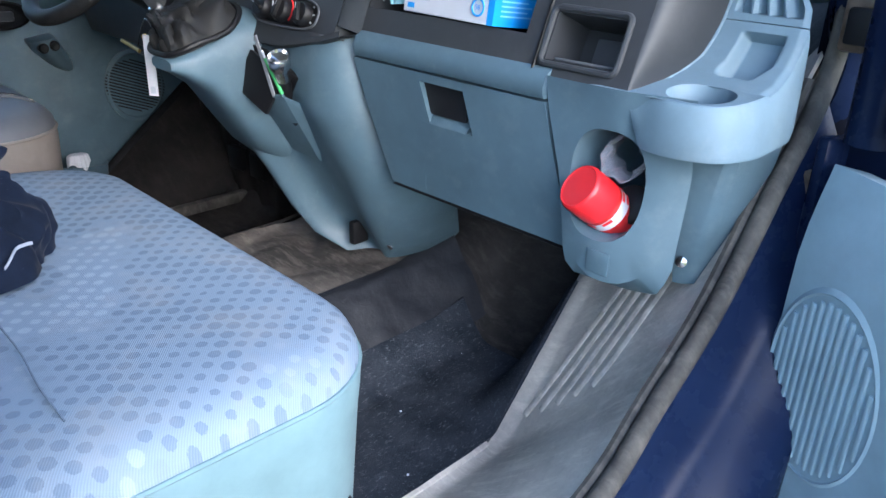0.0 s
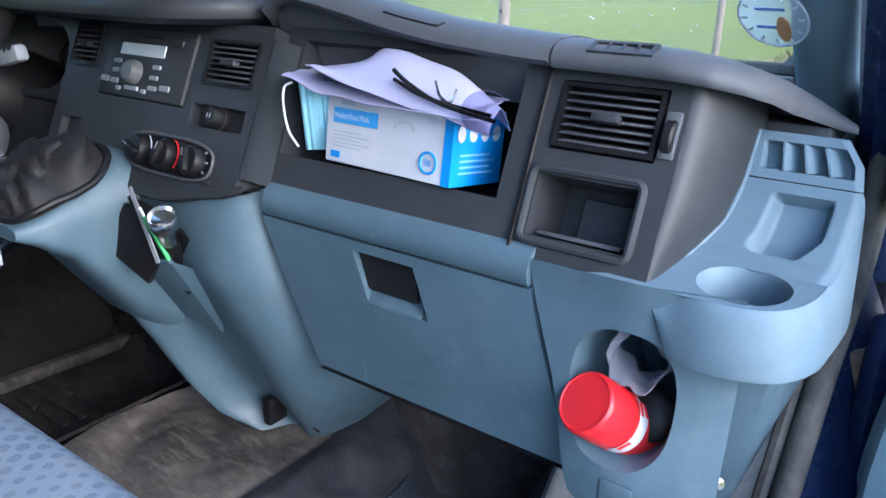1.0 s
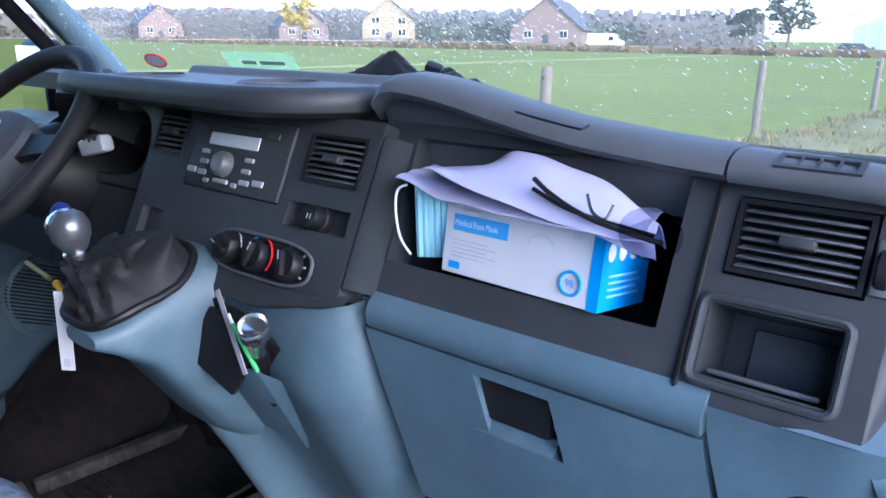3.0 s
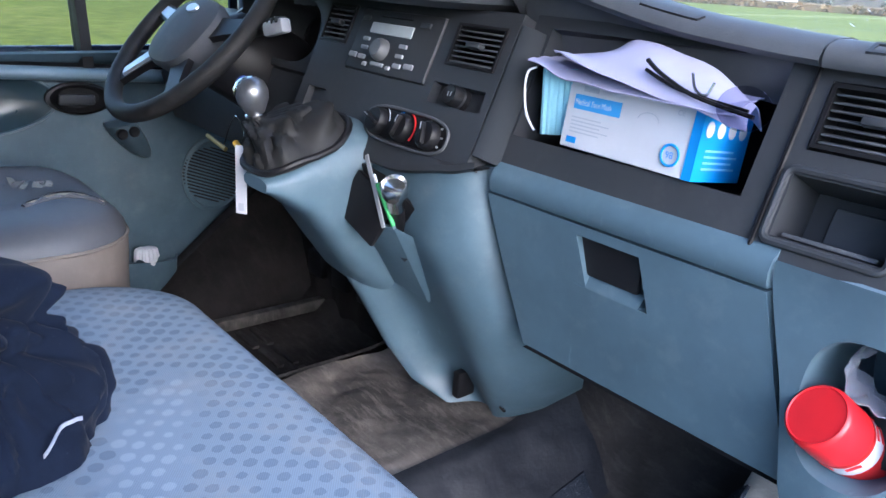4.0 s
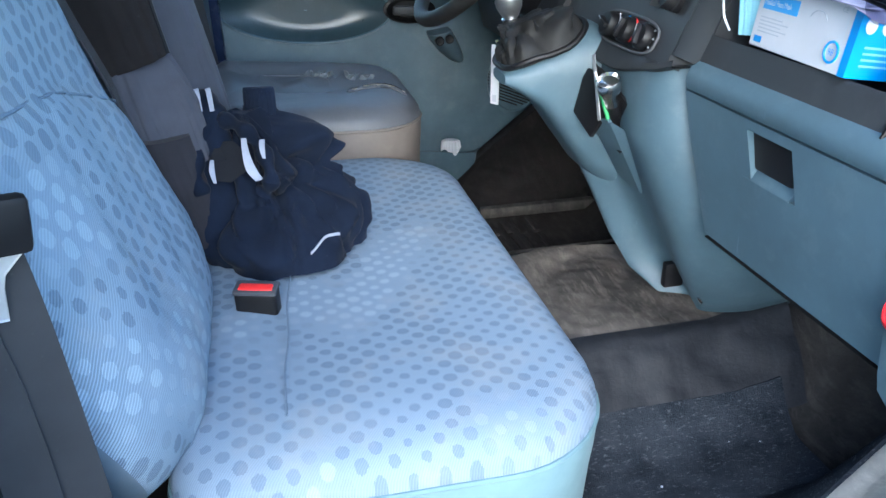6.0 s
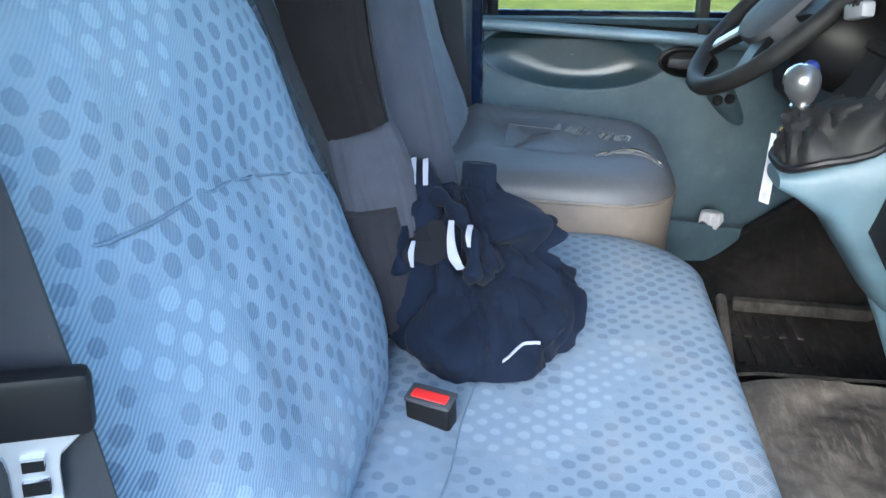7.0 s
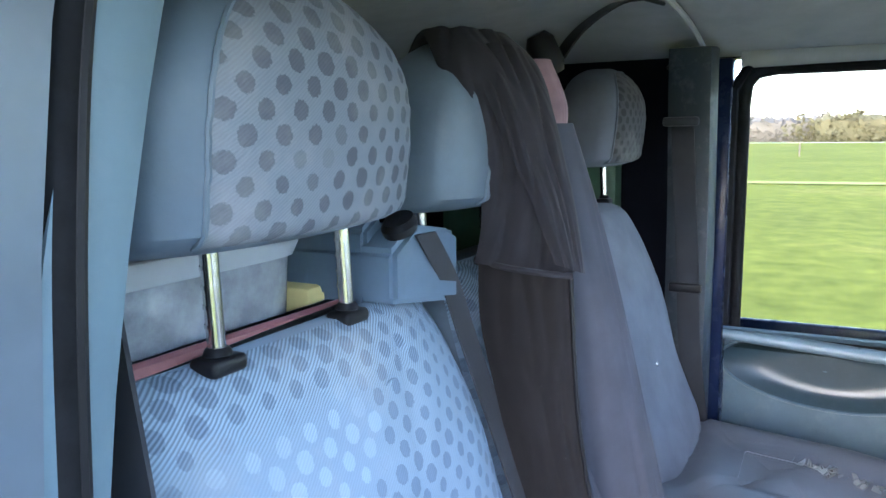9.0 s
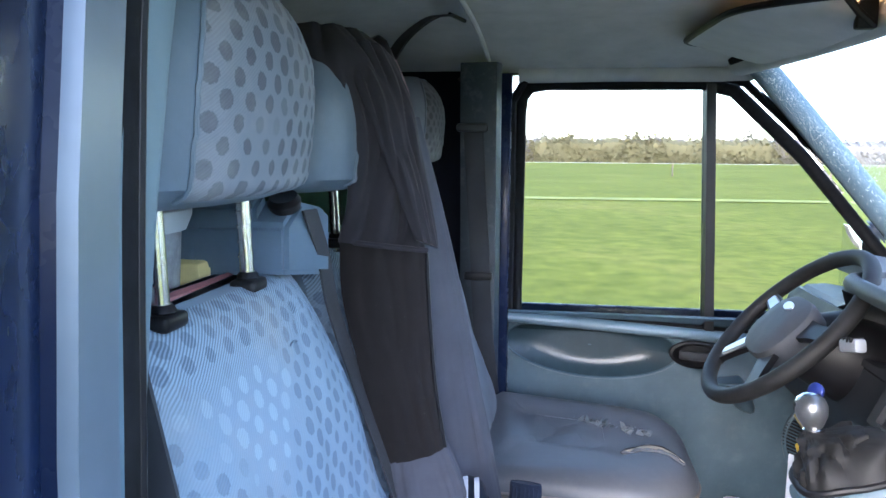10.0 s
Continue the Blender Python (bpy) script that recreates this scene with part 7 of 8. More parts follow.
for k, (x, y, z, w_) in enumerate(((0.092, 0.985, 1.452, 0.016), (0.118, 1.000, 1.456, 0.018), (0.140, 0.985, 1.452, 0.014), (0.165, 0.995, 1.444, 0.016))):
    part("strap_loop", ribbon(spline([(x - 0.014, y, z - 0.016), (x - 0.010, y - 0.006, z + 0.012), (x + 0.004, y - 0.004, z + 0.020), (x + 0.016, y, z + 0.006), (x + 0.018, y + 0.004, z - 0.016)], 5), w_, 0.0025, (0.3, 1, 0.2)), BLACK, bs)
part("buckle", box(-0.011, 0.011, -0.008, 0.008, -0.004, 0.006, 0.003, 2, pose(0.120, 0.975, 1.478, 25, 18, 30)), BLACK, bs, "black plastic buckle")
part("buckle", box(-0.009, 0.009, -0.010, 0.010, -0.004, 0.005, 0.003, 2, pose(0.162, 0.972, 1.462, 35, 30, -15)), BLACK, bs, "black plastic buckle")
st1 = thing("round_sticker", "round parking disc sticker on the windscreen", "sticker")
for x, f, r in ((0.714, 0.142, 0.035),):
    c = ws_point(x, f, -0.007)
    sm_ = frame3(c, (1, -0.22, 0), (0, -0.64, 0.76))
    part("disc", lathe([(r, 0), (r, 0.0012)], 40, sm_), film("clear_film", (0.60, 0.64, 0.68), 0.35), st1)
    part("ring", tube([sm_ @ Vector((r * math.cos(a), r * math.sin(a), 0.001)) for a in steps(0, 2 * math.pi, 40)[:-1]], 0.0013, 6, True, up=sm_.to_3x3() @ Vector((0, 0, 1))), PRINT_GREY, st1)
    for k in range(12):
        a = k * math.pi / 6
        part("hour_mark", box(-0.0012, 0.0012, -0.003, 0.003, 0.0014, 0.0022, 0, 1, sm_ @ Matrix.Translation((r * 0.82 * math.cos(a), r * 0.82 * math.sin(a), 0)) @ pose(0, 0, 0, 0, 0, math.degrees(a) + 90)), PRINT_GREY, st1)
    part("text_bar", box(-0.016, 0.014, 0.010, 0.013, 0.0014, 0.0022, 0, 1, sm_), simple("blue_print", (0.12, 0.22, 0.55), 0.5), st1)
    part("text_bar", box(-0.018, 0.004, -0.012, -0.009, 0.0014, 0.0022, 0, 1, sm_), bpy.data.materials["blue_print"], st1)
    part("pointer", lathe([(0.009, 0), (0.009, 0.0012)], 20, sm_ @ Matrix.Translation((0.010, -0.012, 0.0016)) @ Matrix.Diagonal((0.8, 1.7, 1, 1))), simple("tan_print", (0.40, 0.22, 0.10), 0.6), st1, "tan pointer")
st2 = thing("small_sticker", "small oval red-edged sticker on the windscreen", "sticker")
sm_ = frame3(ws_point(-0.60, 0.17, -0.007), (1, 0.2, 0), (0, -0.64, 0.76))
part("disc", lathe([(0.020, 0), (0.020, 0.0012)], 28, sm_ @ Matrix.Diagonal((1.25, 0.75, 1, 1))), CARD, st2)
part("edge", tube([sm_ @ Vector((0.025 * math.cos(a), 0.0155 * math.sin(a), 0.001)) for a in steps(0, 2 * math.pi, 30)[:-1]], 0.002, 6, True, up=sm_.to_3x3() @ Vector((0, 0, 1))), RED, st2)
gsn = thing("green_sticker", "pale green permit sticker on the windscreen", "sticker")
sm_ = frame3(ws_point(-0.325, 0.172, -0.007), (1, 0.08, 0), (0, -0.64, 0.76))
part("film", box(-0.088, 0.088, -0.026, 0.026, 0, 0.0012, 0.0, 1, sm_), film("green_film", (0.34, 0.60, 0.30), 0.34), gsn)
for a, b in ((-0.045, -0.01), (0.0, 0.06)):
    part("text_bar", box(a, b, 0.0, 0.008, 0.0014, 0.002, 0, 1, sm_), CARD, gsn)
for p0, p1 in (((-0.08, 1.44), (0.17, 1.345)), ((0.34, 1.285), (0.735, 1.145))):
    wp = thing("wiper", "black windscreen wiper resting at the base of the glass", "wiper", "wipers")
    at = lambda f, dy, z: (p0[0] + (p1[0] - p0[0]) * f, p0[1] + (p1[1] - p0[1]) * f + dy, z + 0.006 * math.sin(math.pi * f))
    part("blade", tube([at(f, 0.0, 1.362) for f in steps(0, 1, 12)], 0.008, 8), BLACK, wp)
    part("arm", tube([at(f, 0.020, 1.366) for f in steps(0, 0.75, 10)], 0.009, 8, flat=0.6), BLACK, wp)
    for k in range(6):
        part("claw", box(-0.012, 0.012, -0.012, 0.012, -0.004, 0.006, 0.003, 2, Matrix.Translation(at(0.08 + 0.16 * k, 0.004, 1.368))), DARK, wp)
solid("bonnet", sheet(lambda u, v: Vector((u, v, 1.325 - 0.35 * (v - 1.16) - 0.3 * max(0, v - 1.5) ** 2)), steps(-0.93, 0.86, 12), steps(1.165, 1.9, 12), -0.03), PAINT, "dark blue bonnet ahead of the windscreen", "bonnet")

# ---- seats ----
def pad_outline(x0, x1, y0, y1, r, n=10):
    pts = []
    for cx, cy, a0, rr in ((x1 - r[0], y1 - r[0], 0, r[0]), (x0 + r[1], y1 - r[1], 90, r[1]), (x0 + r[2], y0 + r[2], 180, r[2]), (x1 - r[3], y0 + r[3], 270, r[3])):
        for k in range(n + 1):
            a = radians(a0 + 90 * k / n)
            pts.append(Vector((cx + rr * math.cos(a), cy + rr * math.sin(a), 0)))
    return pts


def cushion(parent, outline, cen, z_low, z_edge, z_top, dish, top_mat, side_mat, name="cushion", wave=0.004, slope=0.0, under=0.03, crease=0.0, soft=1.0):
    """A seat cushion: cloth top with rounded edge and welt, and a plain side below."""
    def at(p, k, z):
        q = cen + (p - cen) * k
        return Vector((q.x, q.y, z))
    top = []
    for k, dz in ((1.0, 0.0), (0.995, 0.016), (0.975, 0.030), (0.94, 0.040), (0.91, 0.044), (0.88, 0.047), (0.83, 0.049), (0.78, 0.050), (0.71, 0.0497), (0.64, 0.049), (0.56, 0.048), (0.48, 0.047), (0.39, 0.046), (0.30, 0.045), (0.21, 0.0445), (0.12, 0.044)):
        k = 1 - (1 - k) * (soft if k > 0.85 else 1 + (soft - 1) * max(0.0, k - 0.3) / 0.55)
        ring = []
        for p in outline:
            q = at(p, k, 0)
            z = z_edge + (z_top - z_edge) * dz / 0.05 - dish * (1 - k) ** 0.7 + slope * (q.y - cen.y)
            q.z = z + (wave * nz(q.x, q.y, 1.7, 9) + crease * (abs(nz(q.x * 0.5 + q.y * 0.25, q.y, 3.1, 17)) - 0.15) * (1 - smooth(0.18, 0.40, q.y))) * (1 - k ** 6)
            ring.append(q)
        top.append(ring)
    bm = bmesh.new()
    pts = top
    loft(top, True, None, bm, True, None, lambda i, j: (pts[i][j % len(outline)].x, pts[i][j % len(outline)].y * 1.02 + 0.55))
    layer = bm.loops.layers.uv.verify()
    for f in bm.faces:
        if len(f.verts) > 4:
            for lp in f.loops:
                lp[layer].uv = (lp.vert.co.x, lp.vert.co.y * 1.02 + 0.55)
    bottom = [f for f in bm.faces if len(f.verts) > 4 and abs(f.calc_center_median().z - (z_edge)) < 0.02 and f.calc_area() > 0.05]
    part(name + "_top", bm, top_mat, parent)
    ring = lambda k, dz: [at(p, k, 0) + Vector((0, 0, z_edge + dz + slope * (at(p, k, 0).y - cen.y))) for p in outline]
    low = lambda k: [at(p, k, z_low) for p in outline]
    part(name + "_side", loft([low(0.94), low(0.965), ring(1.0 - under * 0.3, -0.07), ring(1.0, -0.035), ring(1.003, -0.012), ring(0.999, 0.0)]), side_mat, parent)
    part(name + "_welt", tube(ring(1.0, 0.001), 0.0035, 6, True), side_mat, parent)
    return [p for row in top for p in row]


bench = thing("bench_seat", "double passenger bench in worn pale blue dotted cloth", "seat")
ol = pad_outline(-0.335, 0.585, 0.045, 0.508, (0.13, 0.15, 0.04, 0.06), 10)
for p in ol:
    p.y += 0.022 * math.sin((p.x + 0.335) / 0.94 * math.pi) * smooth(0.2, 0.5, p.y)
cushion(bench, ol, Vector((0.135, 0.27, 0)), 0.70, 0.935, 0.985, 0.006, FABRIC, SIDE_CLOTH, slope=-0.02)
SEAM = simple("seat_seam_thread", (0.15, 0.20, 0.265), 0.9, vary=0.2, scale=300)
part("seam", tube([(x, 0.183 - 0.065 * (x - 0.175) + 0.0015 * math.sin(x * 40), 0.9895 - 0.05 * max(0.0, x - 0.42) ** 1.3) for x in steps(0.20, 0.50, 24)], 0.0013, 6), SEAM, bench)
part("seat_base", box(-0.30, 0.57, 0.06, 0.46, 0.665, 0.75, 0.02), BLACK, bench)


NB = 46  # facets across the front of a seat back


def wrinkle(x, z):
    """Soft dents and thin slanting creases of stretched seat cloth."""
    soft = 0.0060 * nz(x, z, 0.3, 5.5) + 0.0034 * nz(x + 0.4 * z, z, 4.1, 13)
    line = max(0.0, 1 - 8 * abs(nz(x * 1.5 + z * 0.45, z * 0.35, 2.2, 7.0)))
    fine_ = max(0.0, 1 - 7 * abs(nz(x * 1.2 - z * 0.6, z * 0.5, 7.7, 12.0)))
    return soft - 0.0034 * line - 0.0016 * fine_


ARCH = [(0.66, 1.235), (0.625, 1.270), (0.594, 1.312), (0.560, 1.322), (0.486, 1.316), (0.367, 1.300), (0.237, 1.262), (0.10, 1.215)]


def arch_z(x):
    for (x1, z1), (x0, z0) in zip(ARCH, ARCH[1:]):
        if x >= x0:
            return z0 + (z1 - z0) * min(1.0, (x - x0) / (x1 - x0))
    return ARCH[-1][1]


def back_ring(x0, x1, yf, depth, z, lumbar, r=0.035, crown=0.010):
    """One level of a seat back, seen from above; its front takes the patterned cloth."""
    pts, hx, mid = [], (x1 - x0) / 2, (x0 + x1) / 2
    for a in steps(-1, 1, NB):
        x = mid + hx * (abs(a) ** 0.93) * (1 if a > 0 else -1)
        pad = 0.009 * smooth(0.012, -0.020, z - arch_z(x)) * smooth(0.97, 1.10, z) if lumbar else 0.0
        pts.append((x, yf - crown * a * a - r * abs(a) ** 5 + (wrinkle(x, z) + pad) * (1 - a ** 8), z))
    pts += [(x1 + 0.006, yf - r - 0.025, z), (x1 + 0.004, yf - depth, z), (x0 - 0.004, yf - depth, z), (x0 - 0.006, yf - r - 0.025, z)]
    return pts


def seat_back(parent, x0, x1, levels, mats, lumbar=False):
    """levels: z, front y, depth, narrowing on each side."""
    fine = [(p.x, p.y, p.z, q.x, q.y) for p, q in zip(spline([l[:3] for l in levels], 9), spline([(l[3], l[4], 0) for l in levels], 9))]
    rings = [back_ring(x0 + a, x1 - b, yf, d, z, lumbar) for z, yf, d, a, b in fine]
    run = [0.0]
    for a, b in zip(fine, fine[1:]):
        run.append(run[-1] + math.hypot(b[0] - a[0], b[1] - a[1]))
    bm = bmesh.new()
    loft(rings, True, None, bm, True, lambda i, j: 0 if j < NB else 1, lambda i, j: (rings[i][j % (NB + 5)][0], run[i]))
    part("backrest", bm, mats, parent)
    return rings


LV = [(0.955, 0.070, 0.10, 0.06, 0.09), (1.0, 0.084, 0.11, 0.045, 0.05), (1.06, 0.076, 0.12, 0.02, 0.02), (1.16, 0.035, 0.115, 0.0, 0.0), (1.28, -0.008, 0.11, 0.0, 0.0), (1.38, -0.034, 0.105, 0.012, 0.004), (1.46, -0.062, 0.095, 0.030, 0.014), (1.505, -0.080, 0.075, 0.048, 0.024), (1.526, -0.095, 0.05, 0.058, 0.036), (1.536, -0.114, 0.018, 0.085, 0.06)]
BENCH_RINGS = seat_back(bench, 0.095, 0.642, LV, [FABRIC_BACK, VINYL], True)
LV2 = [(z, y - 0.025, d, b, b) for z, y, d, a, b in LV]
seat_back(bench, -0.24, 0.078, LV2, [FABRIC_BACK, VINYL])


def back_front(x, z):
    """The depth of the bench's backrest cloth at a place on its front."""
    ring = min(BENCH_RINGS, key=lambda r: abs(r[0][2] - z))
    return min(ring[:NB + 1], key=lambda p: abs(p[0] - x))[1]


arch = spline([(x, 0, z) for x, z in ARCH[3:]], 8)
part("back_seam", tube([(p.x, back_front(p.x, p.z) + 0.0012, p.z) for p in arch], 0.0016, 6), SEAM, bench)


part("pale_scratch", tube([(0.319 + 0.010 * k, back_front(0.319, 1.474) + 0.0006, 1.474 + 0.003 * math.cos(k * 1.5)) for k in steps(-1, 1, 8)], 0.0010, 5), SEAM, bench)


def head_profile(f):
    """Half width of a headrest at a height from 0 to 1, as a share of the whole."""
    return (0.93 + 0.07 * min(1.0, f / 0.06)) * math.sqrt(max(0.004, 1 - (max(0.0, f - 0.38) / 0.622) ** 2.4))


def head_thick(f):
    return (0.050 + 0.050 * math.sin(math.pi / 2 * min(1, f / 0.08))) * math.sqrt(max(0.02, 1 - max(0, (f - 0.55) / 0.46) ** 2.4))


def head_front(cx, cy, w, x, f):
    a = max(-1.0, min(1.0, (x - cx) / (w / 2 * head_profile(f) * 0.95)))
    return cy + 0.012 * math.sin(f * 3) + head_thick(f) * 0.62 - 0.020 * a * a - 0.016 * a ** 6


def head_restraint(parent, cx, cy, w, h, z0, cloth_mat, side_mat, posts, post_z, inset=(0.020, 0.047)):
    """A headrest: moulded vinyl body, cloth panel with piping, two posts in collars."""
    rings = []
    for f in (0.0, 0.012, 0.035, 0.08, 0.16, 0.26, 0.36, 0.46, 0.56, 0.66, 0.75, 0.83, 0.89, 0.94, 0.97, 0.99, 1.0):
        hx, thick, z = w / 2 * head_profile(f), head_thick(f), z0 + h * f
        y0 = cy + 0.012 * math.sin(f * 3)
        ring = [(cx + hx * 0.95 * a, head_front(cx, cy, w, cx + hx * 0.95 * a, f), z) for a in steps(-1, 1, 24)]
        front = thick * 0.62 - 0.036
        side = [(cx + hx * (0.95 + 0.05 * math.sin(a * math.pi)), y0 + front - (front + thick * 0.58) * a, z) for a in steps(0.1, 0.9, 6)]
        ring += side + [(cx + hx * a, y0 - thick * 0.58 - 0.012 * (1 - a * a), z) for a in steps(0.9, -0.9, 10)]
        ring += [(2 * cx - x, y, z) for x, y, z in reversed(side)]
        rings.append(ring)
    hr = part("headrest", loft(rings), side_mat, parent)
    rim = lambda f, s: cx + s * (w / 2 - inset[0 if s < 0 else 1]) * head_profile(0.02 + 0.98 * f / 0.965) * (1.0 if f > 0.05 else 0.985)
    us, fs = steps(0, 1, 30), [0.035] + steps(0.06, 0.955, 34)

    def panel(u, f):
        x = rim(f, -1) + (rim(f, 1) - rim(f, -1)) * u
        edge = min(u, 1 - u, (0.965 - f) * 4, f * 4)
        return Vector((x, head_front(cx, cy, w, x, f) + 0.0005 + 0.003 * smooth(0, 0.06, edge) + 0.0015 * nz(x, f, cx, 22), z0 + h * f))

    rows = [[panel(u, f) for u in us] for f in fs]
    bm = loft(rows, False, None, None, False, None, lambda i, j: (rows[i][min(j, 30)].x, rows[i][min(j, 30)].z * 1.05))
    part("cloth_panel", bm, cloth_mat, hr, "dotted grey-blue cloth panel")
    line = [panel(1.0, f) for f in fs] + [panel(u, fs[-1]) for u in steps(0.9, 0.1, 8)] + [panel(0.0, f) for f in reversed(fs)]
    part("piping", tube(line, 0.0022, 6, up=(0, 1, 0)), side_mat, hr)
    for px_ in posts:
        p = part("headrest_post", rod((px_, cy - 0.012, post_z - 0.01), (px_, cy - 0.018, z0 + 0.03), 0.0072), CHROME, parent, "notched steel post")
        part("post_collar", box(-0.019, 0.019, -0.014, 0.014, -0.003, 0.011, 0.005, 3, Matrix.Translation((px_, cy - 0.012, post_z))), BLACK, parent, "black plastic collar")
        part("collar_neck", cyl(0.0115, 0.010, 0.008, 18, Matrix.Translation((px_, cy - 0.0125, post_z + 0.010)), None, 0.002), BLACK, parent)
        for k in range(4):
            part("notch", lathe([(0.0074, -0.0016), (0.0076, 0.0), (0.0074, 0.0016)], 12, Matrix.Translation((px_, cy - 0.0135 - 0.04 * (0.034 + 0.015 * k), post_z + 0.034 + 0.015 * k)), caps=False), CHROME, p)


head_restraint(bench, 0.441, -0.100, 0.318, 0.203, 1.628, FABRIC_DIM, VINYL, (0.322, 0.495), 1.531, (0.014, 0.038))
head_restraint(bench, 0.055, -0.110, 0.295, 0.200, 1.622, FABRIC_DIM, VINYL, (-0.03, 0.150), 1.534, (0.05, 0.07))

# driver's seat, its cover torn
ds = thing("van_seat", "worn grey vinyl driver's seat with a torn cushion", "seat")
ol = pad_outline(-0.795, -0.312, 0.0, 0.496, (0.13, 0.16, 0.04, 0.04), 14)
DS_TOP = cushion(ds, ol, Vector((-0.575, 0.24, 0)), 0.72, 1.028, 1.084, 0.014, GREY_VINYL, TAN_VINYL, wave=0.010, slope=-0.03, crease=0.030, soft=1.9)
part("seat_base", box(-0.78, -0.40, 0.04, 0.46, 0.66, 0.76, 0.02), BLACK, ds)
LD = [(1.02, 0.075, 0.10, 0.03), (1.10, 0.072, 0.12, 0.0), (1.22, 0.030, 0.12, 0.0), (1.34, -0.005, 0.11, 0.006), (1.45, -0.040, 0.10, 0.03), (1.53, -0.075, 0.08, 0.065), (1.555, -0.095, 0.05, 0.085), (1.565, -0.12, 0.015, 0.10)]
LD = [(*r, r[3]) for r in LD]
seat_back(ds, -0.80, -0.375, LD, [DRIVER_COVER, DRIVER_COVER])
head_restraint(ds, -0.600, -0.125, 0.27, 0.19, 1.645, DRIVER_HEAD, DRIVER_COVER, (-0.67, -0.53), 1.562, (0.02, 0.03))
part("seat_cover_button", lathe([(0.005, 0), (0.004, 0.003)], 10, pose(-0.52, 0.012, 1.27, -70, 0, 0)), CHROME, ds)
# the tear: a slit with foam, and ragged lining along the far edge


def on_seat(x, y, out=0.0):
    """A place on the driver's cushion, lifted a little."""
    near = sorted(DS_TOP, key=lambda p: (p.x - x) ** 2 + (p.y - y) ** 2)[:4]
    ws = [1 / (1e-5 + (p.x - x) ** 2 + (p.y - y) ** 2) for p in near]
    return Vector((x, y, sum(w * p.z for w, p in zip(ws, near)) / sum(ws) + out))


slit = lambda f: (-0.448 - 0.060 * math.sin(2.3 * f) + 0.062 * f * f, 0.345 + 0.120 * f)
gap = lambda f: 0.014 * math.sin(math.pi * f) ** 0.7 * (1 + 0.3 * nz(f, 0, 0, 20)) + 0.001
rings = []
for f in steps(0, 1, 22):
    x, y = slit(f)
    w_ = gap(f)
    rings.append([on_seat(x - w_, y, 0.002), on_seat(x, y, -0.001), on_seat(x + w_, y, 0.002), on_seat(x, y, 0.0045)])
part("exposed_foam", loft(rings), FOAM, ds, "pale foam showing through the tear")
for s_, r_ in ((-1, 0.0035), (1, 0.0042)):
    part("torn_edge", tube([on_seat(slit(f)[0] + s_ * (gap(f) + 0.003), slit(f)[1], 0.001 + 0.0015 * math.sin(f * 31)) for f in steps(0, 1, 24)], r_, 6), GREY_VINYL, ds)
# Black strip draws the shade under one lip of the tear.
part("torn_shadow", tube([on_seat(slit(f)[0] - 0.75 * gap(f), slit(f)[1], 0.0035) for f in steps(0.05, 0.95, 20)], 0.0022, 5), BLACK, ds)
bm = bmesh.new()
rnd = random.Random(17)
for k in range(46):
    f = rnd.random()
    c = on_seat(-0.660 + 0.075 * f + 0.02 * rnd.random(), 0.24 + 0.17 * f + 0.02 * rnd.random(), 0.002 + 0.006 * rnd.random())
    d = Vector((rnd.uniform(-1, 1), rnd.uniform(-1, 1), rnd.uniform(0, 0.8))).normalized() * rnd.uniform(0.005, 0.015)
    e = d.orthogonal().normalized() * rnd.uniform(0.004, 0.010)
    vs = [bm.verts.new(c + q) for q in (-d - e, d * 0.8, d * 0.3 + e, -d + e)]
    bm.faces.new(vs)
part("frayed_lining", bm, RAG, ds, "frayed pale lining at the seat edge")
part("adjuster", rod((-0.335, 0.40, 0.78), (-0.335, 0.50, 0.80), 0.010), CHROME, ds, "steel seat adjuster bar")

# ---- belts ----
b1 = thing("belt_passenger", "black seat belt with steel tongue beside the seat", "seat belt", "seat belts")
part("webbing", ribbon(spline([(0.598, -0.105, 1.66), (0.604, -0.090, 1.56), (0.628, -0.050, 1.42), (0.664, -0.008, 1.29), (0.672, 0.008, 1.12), (0.676, 0.018, 0.85), (0.678, 0.02, 0.74)], 8), 0.050, 0.003, (0.55, 0.83, 0), across_end=(-0.45, 0.89, 0)), BELT, b1)
part("webbing_tail", ribbon(spline([(0.690, -0.050, 1.35), (0.686, -0.020, 1.20), (0.690, -0.012, 1.0), (0.69, -0.01, 0.76)], 8), 0.046, 0.003, (-0.3, 0.95, 0.0)), BELT, b1)
TG = frame3((0.682, -0.004, 1.232), (0.45, -0.89, 0.10), (0.0, 0.10, 1)) @ Matrix.Scale(0.88, 4)
part("tongue_body", box(-0.036, 0.036, 0.050, 0.094, -0.008, 0.008, 0.005, 2, TG), BLACK, b1, "black tongue grip")
part("tongue", plate(-0.0165, 0.0165, 0.0, 0.052, [(-0.009, 0.009, 0.008, 0.018, 0.004), (-0.007, 0.007, 0.026, 0.036, 0.004)], 0.0032, TG, lambda p: Vector((p.x * (0.82 + 0.95 * smooth(0.032, 0.052, p.y)), p.y, p.z)), 0.0008), SILVER, b1, "steel belt tongue")
part("tongue_slot", box(-0.0074, 0.0074, 0.008, 0.018, -0.0042, 0.0006, 0, 1, TG), BLACK, b1)
part("tongue_slot", box(-0.0060, 0.0060, 0.026, 0.034, -0.0042, 0.0006, 0, 1, TG), BLACK, b1)
part("upper_guide", box(0.585, 0.612, -0.125, -0.085, 1.63, 1.68, 0.010, 3), BLACK, b1)
bk = thing("belt_buckle", "black belt buckle with a red release button", "belt buckle")
BM_ = frame3((0.266, 0.139, 1.010), (0.26, 0.96, -0.02), (-0.96, 0.26, 0.10))
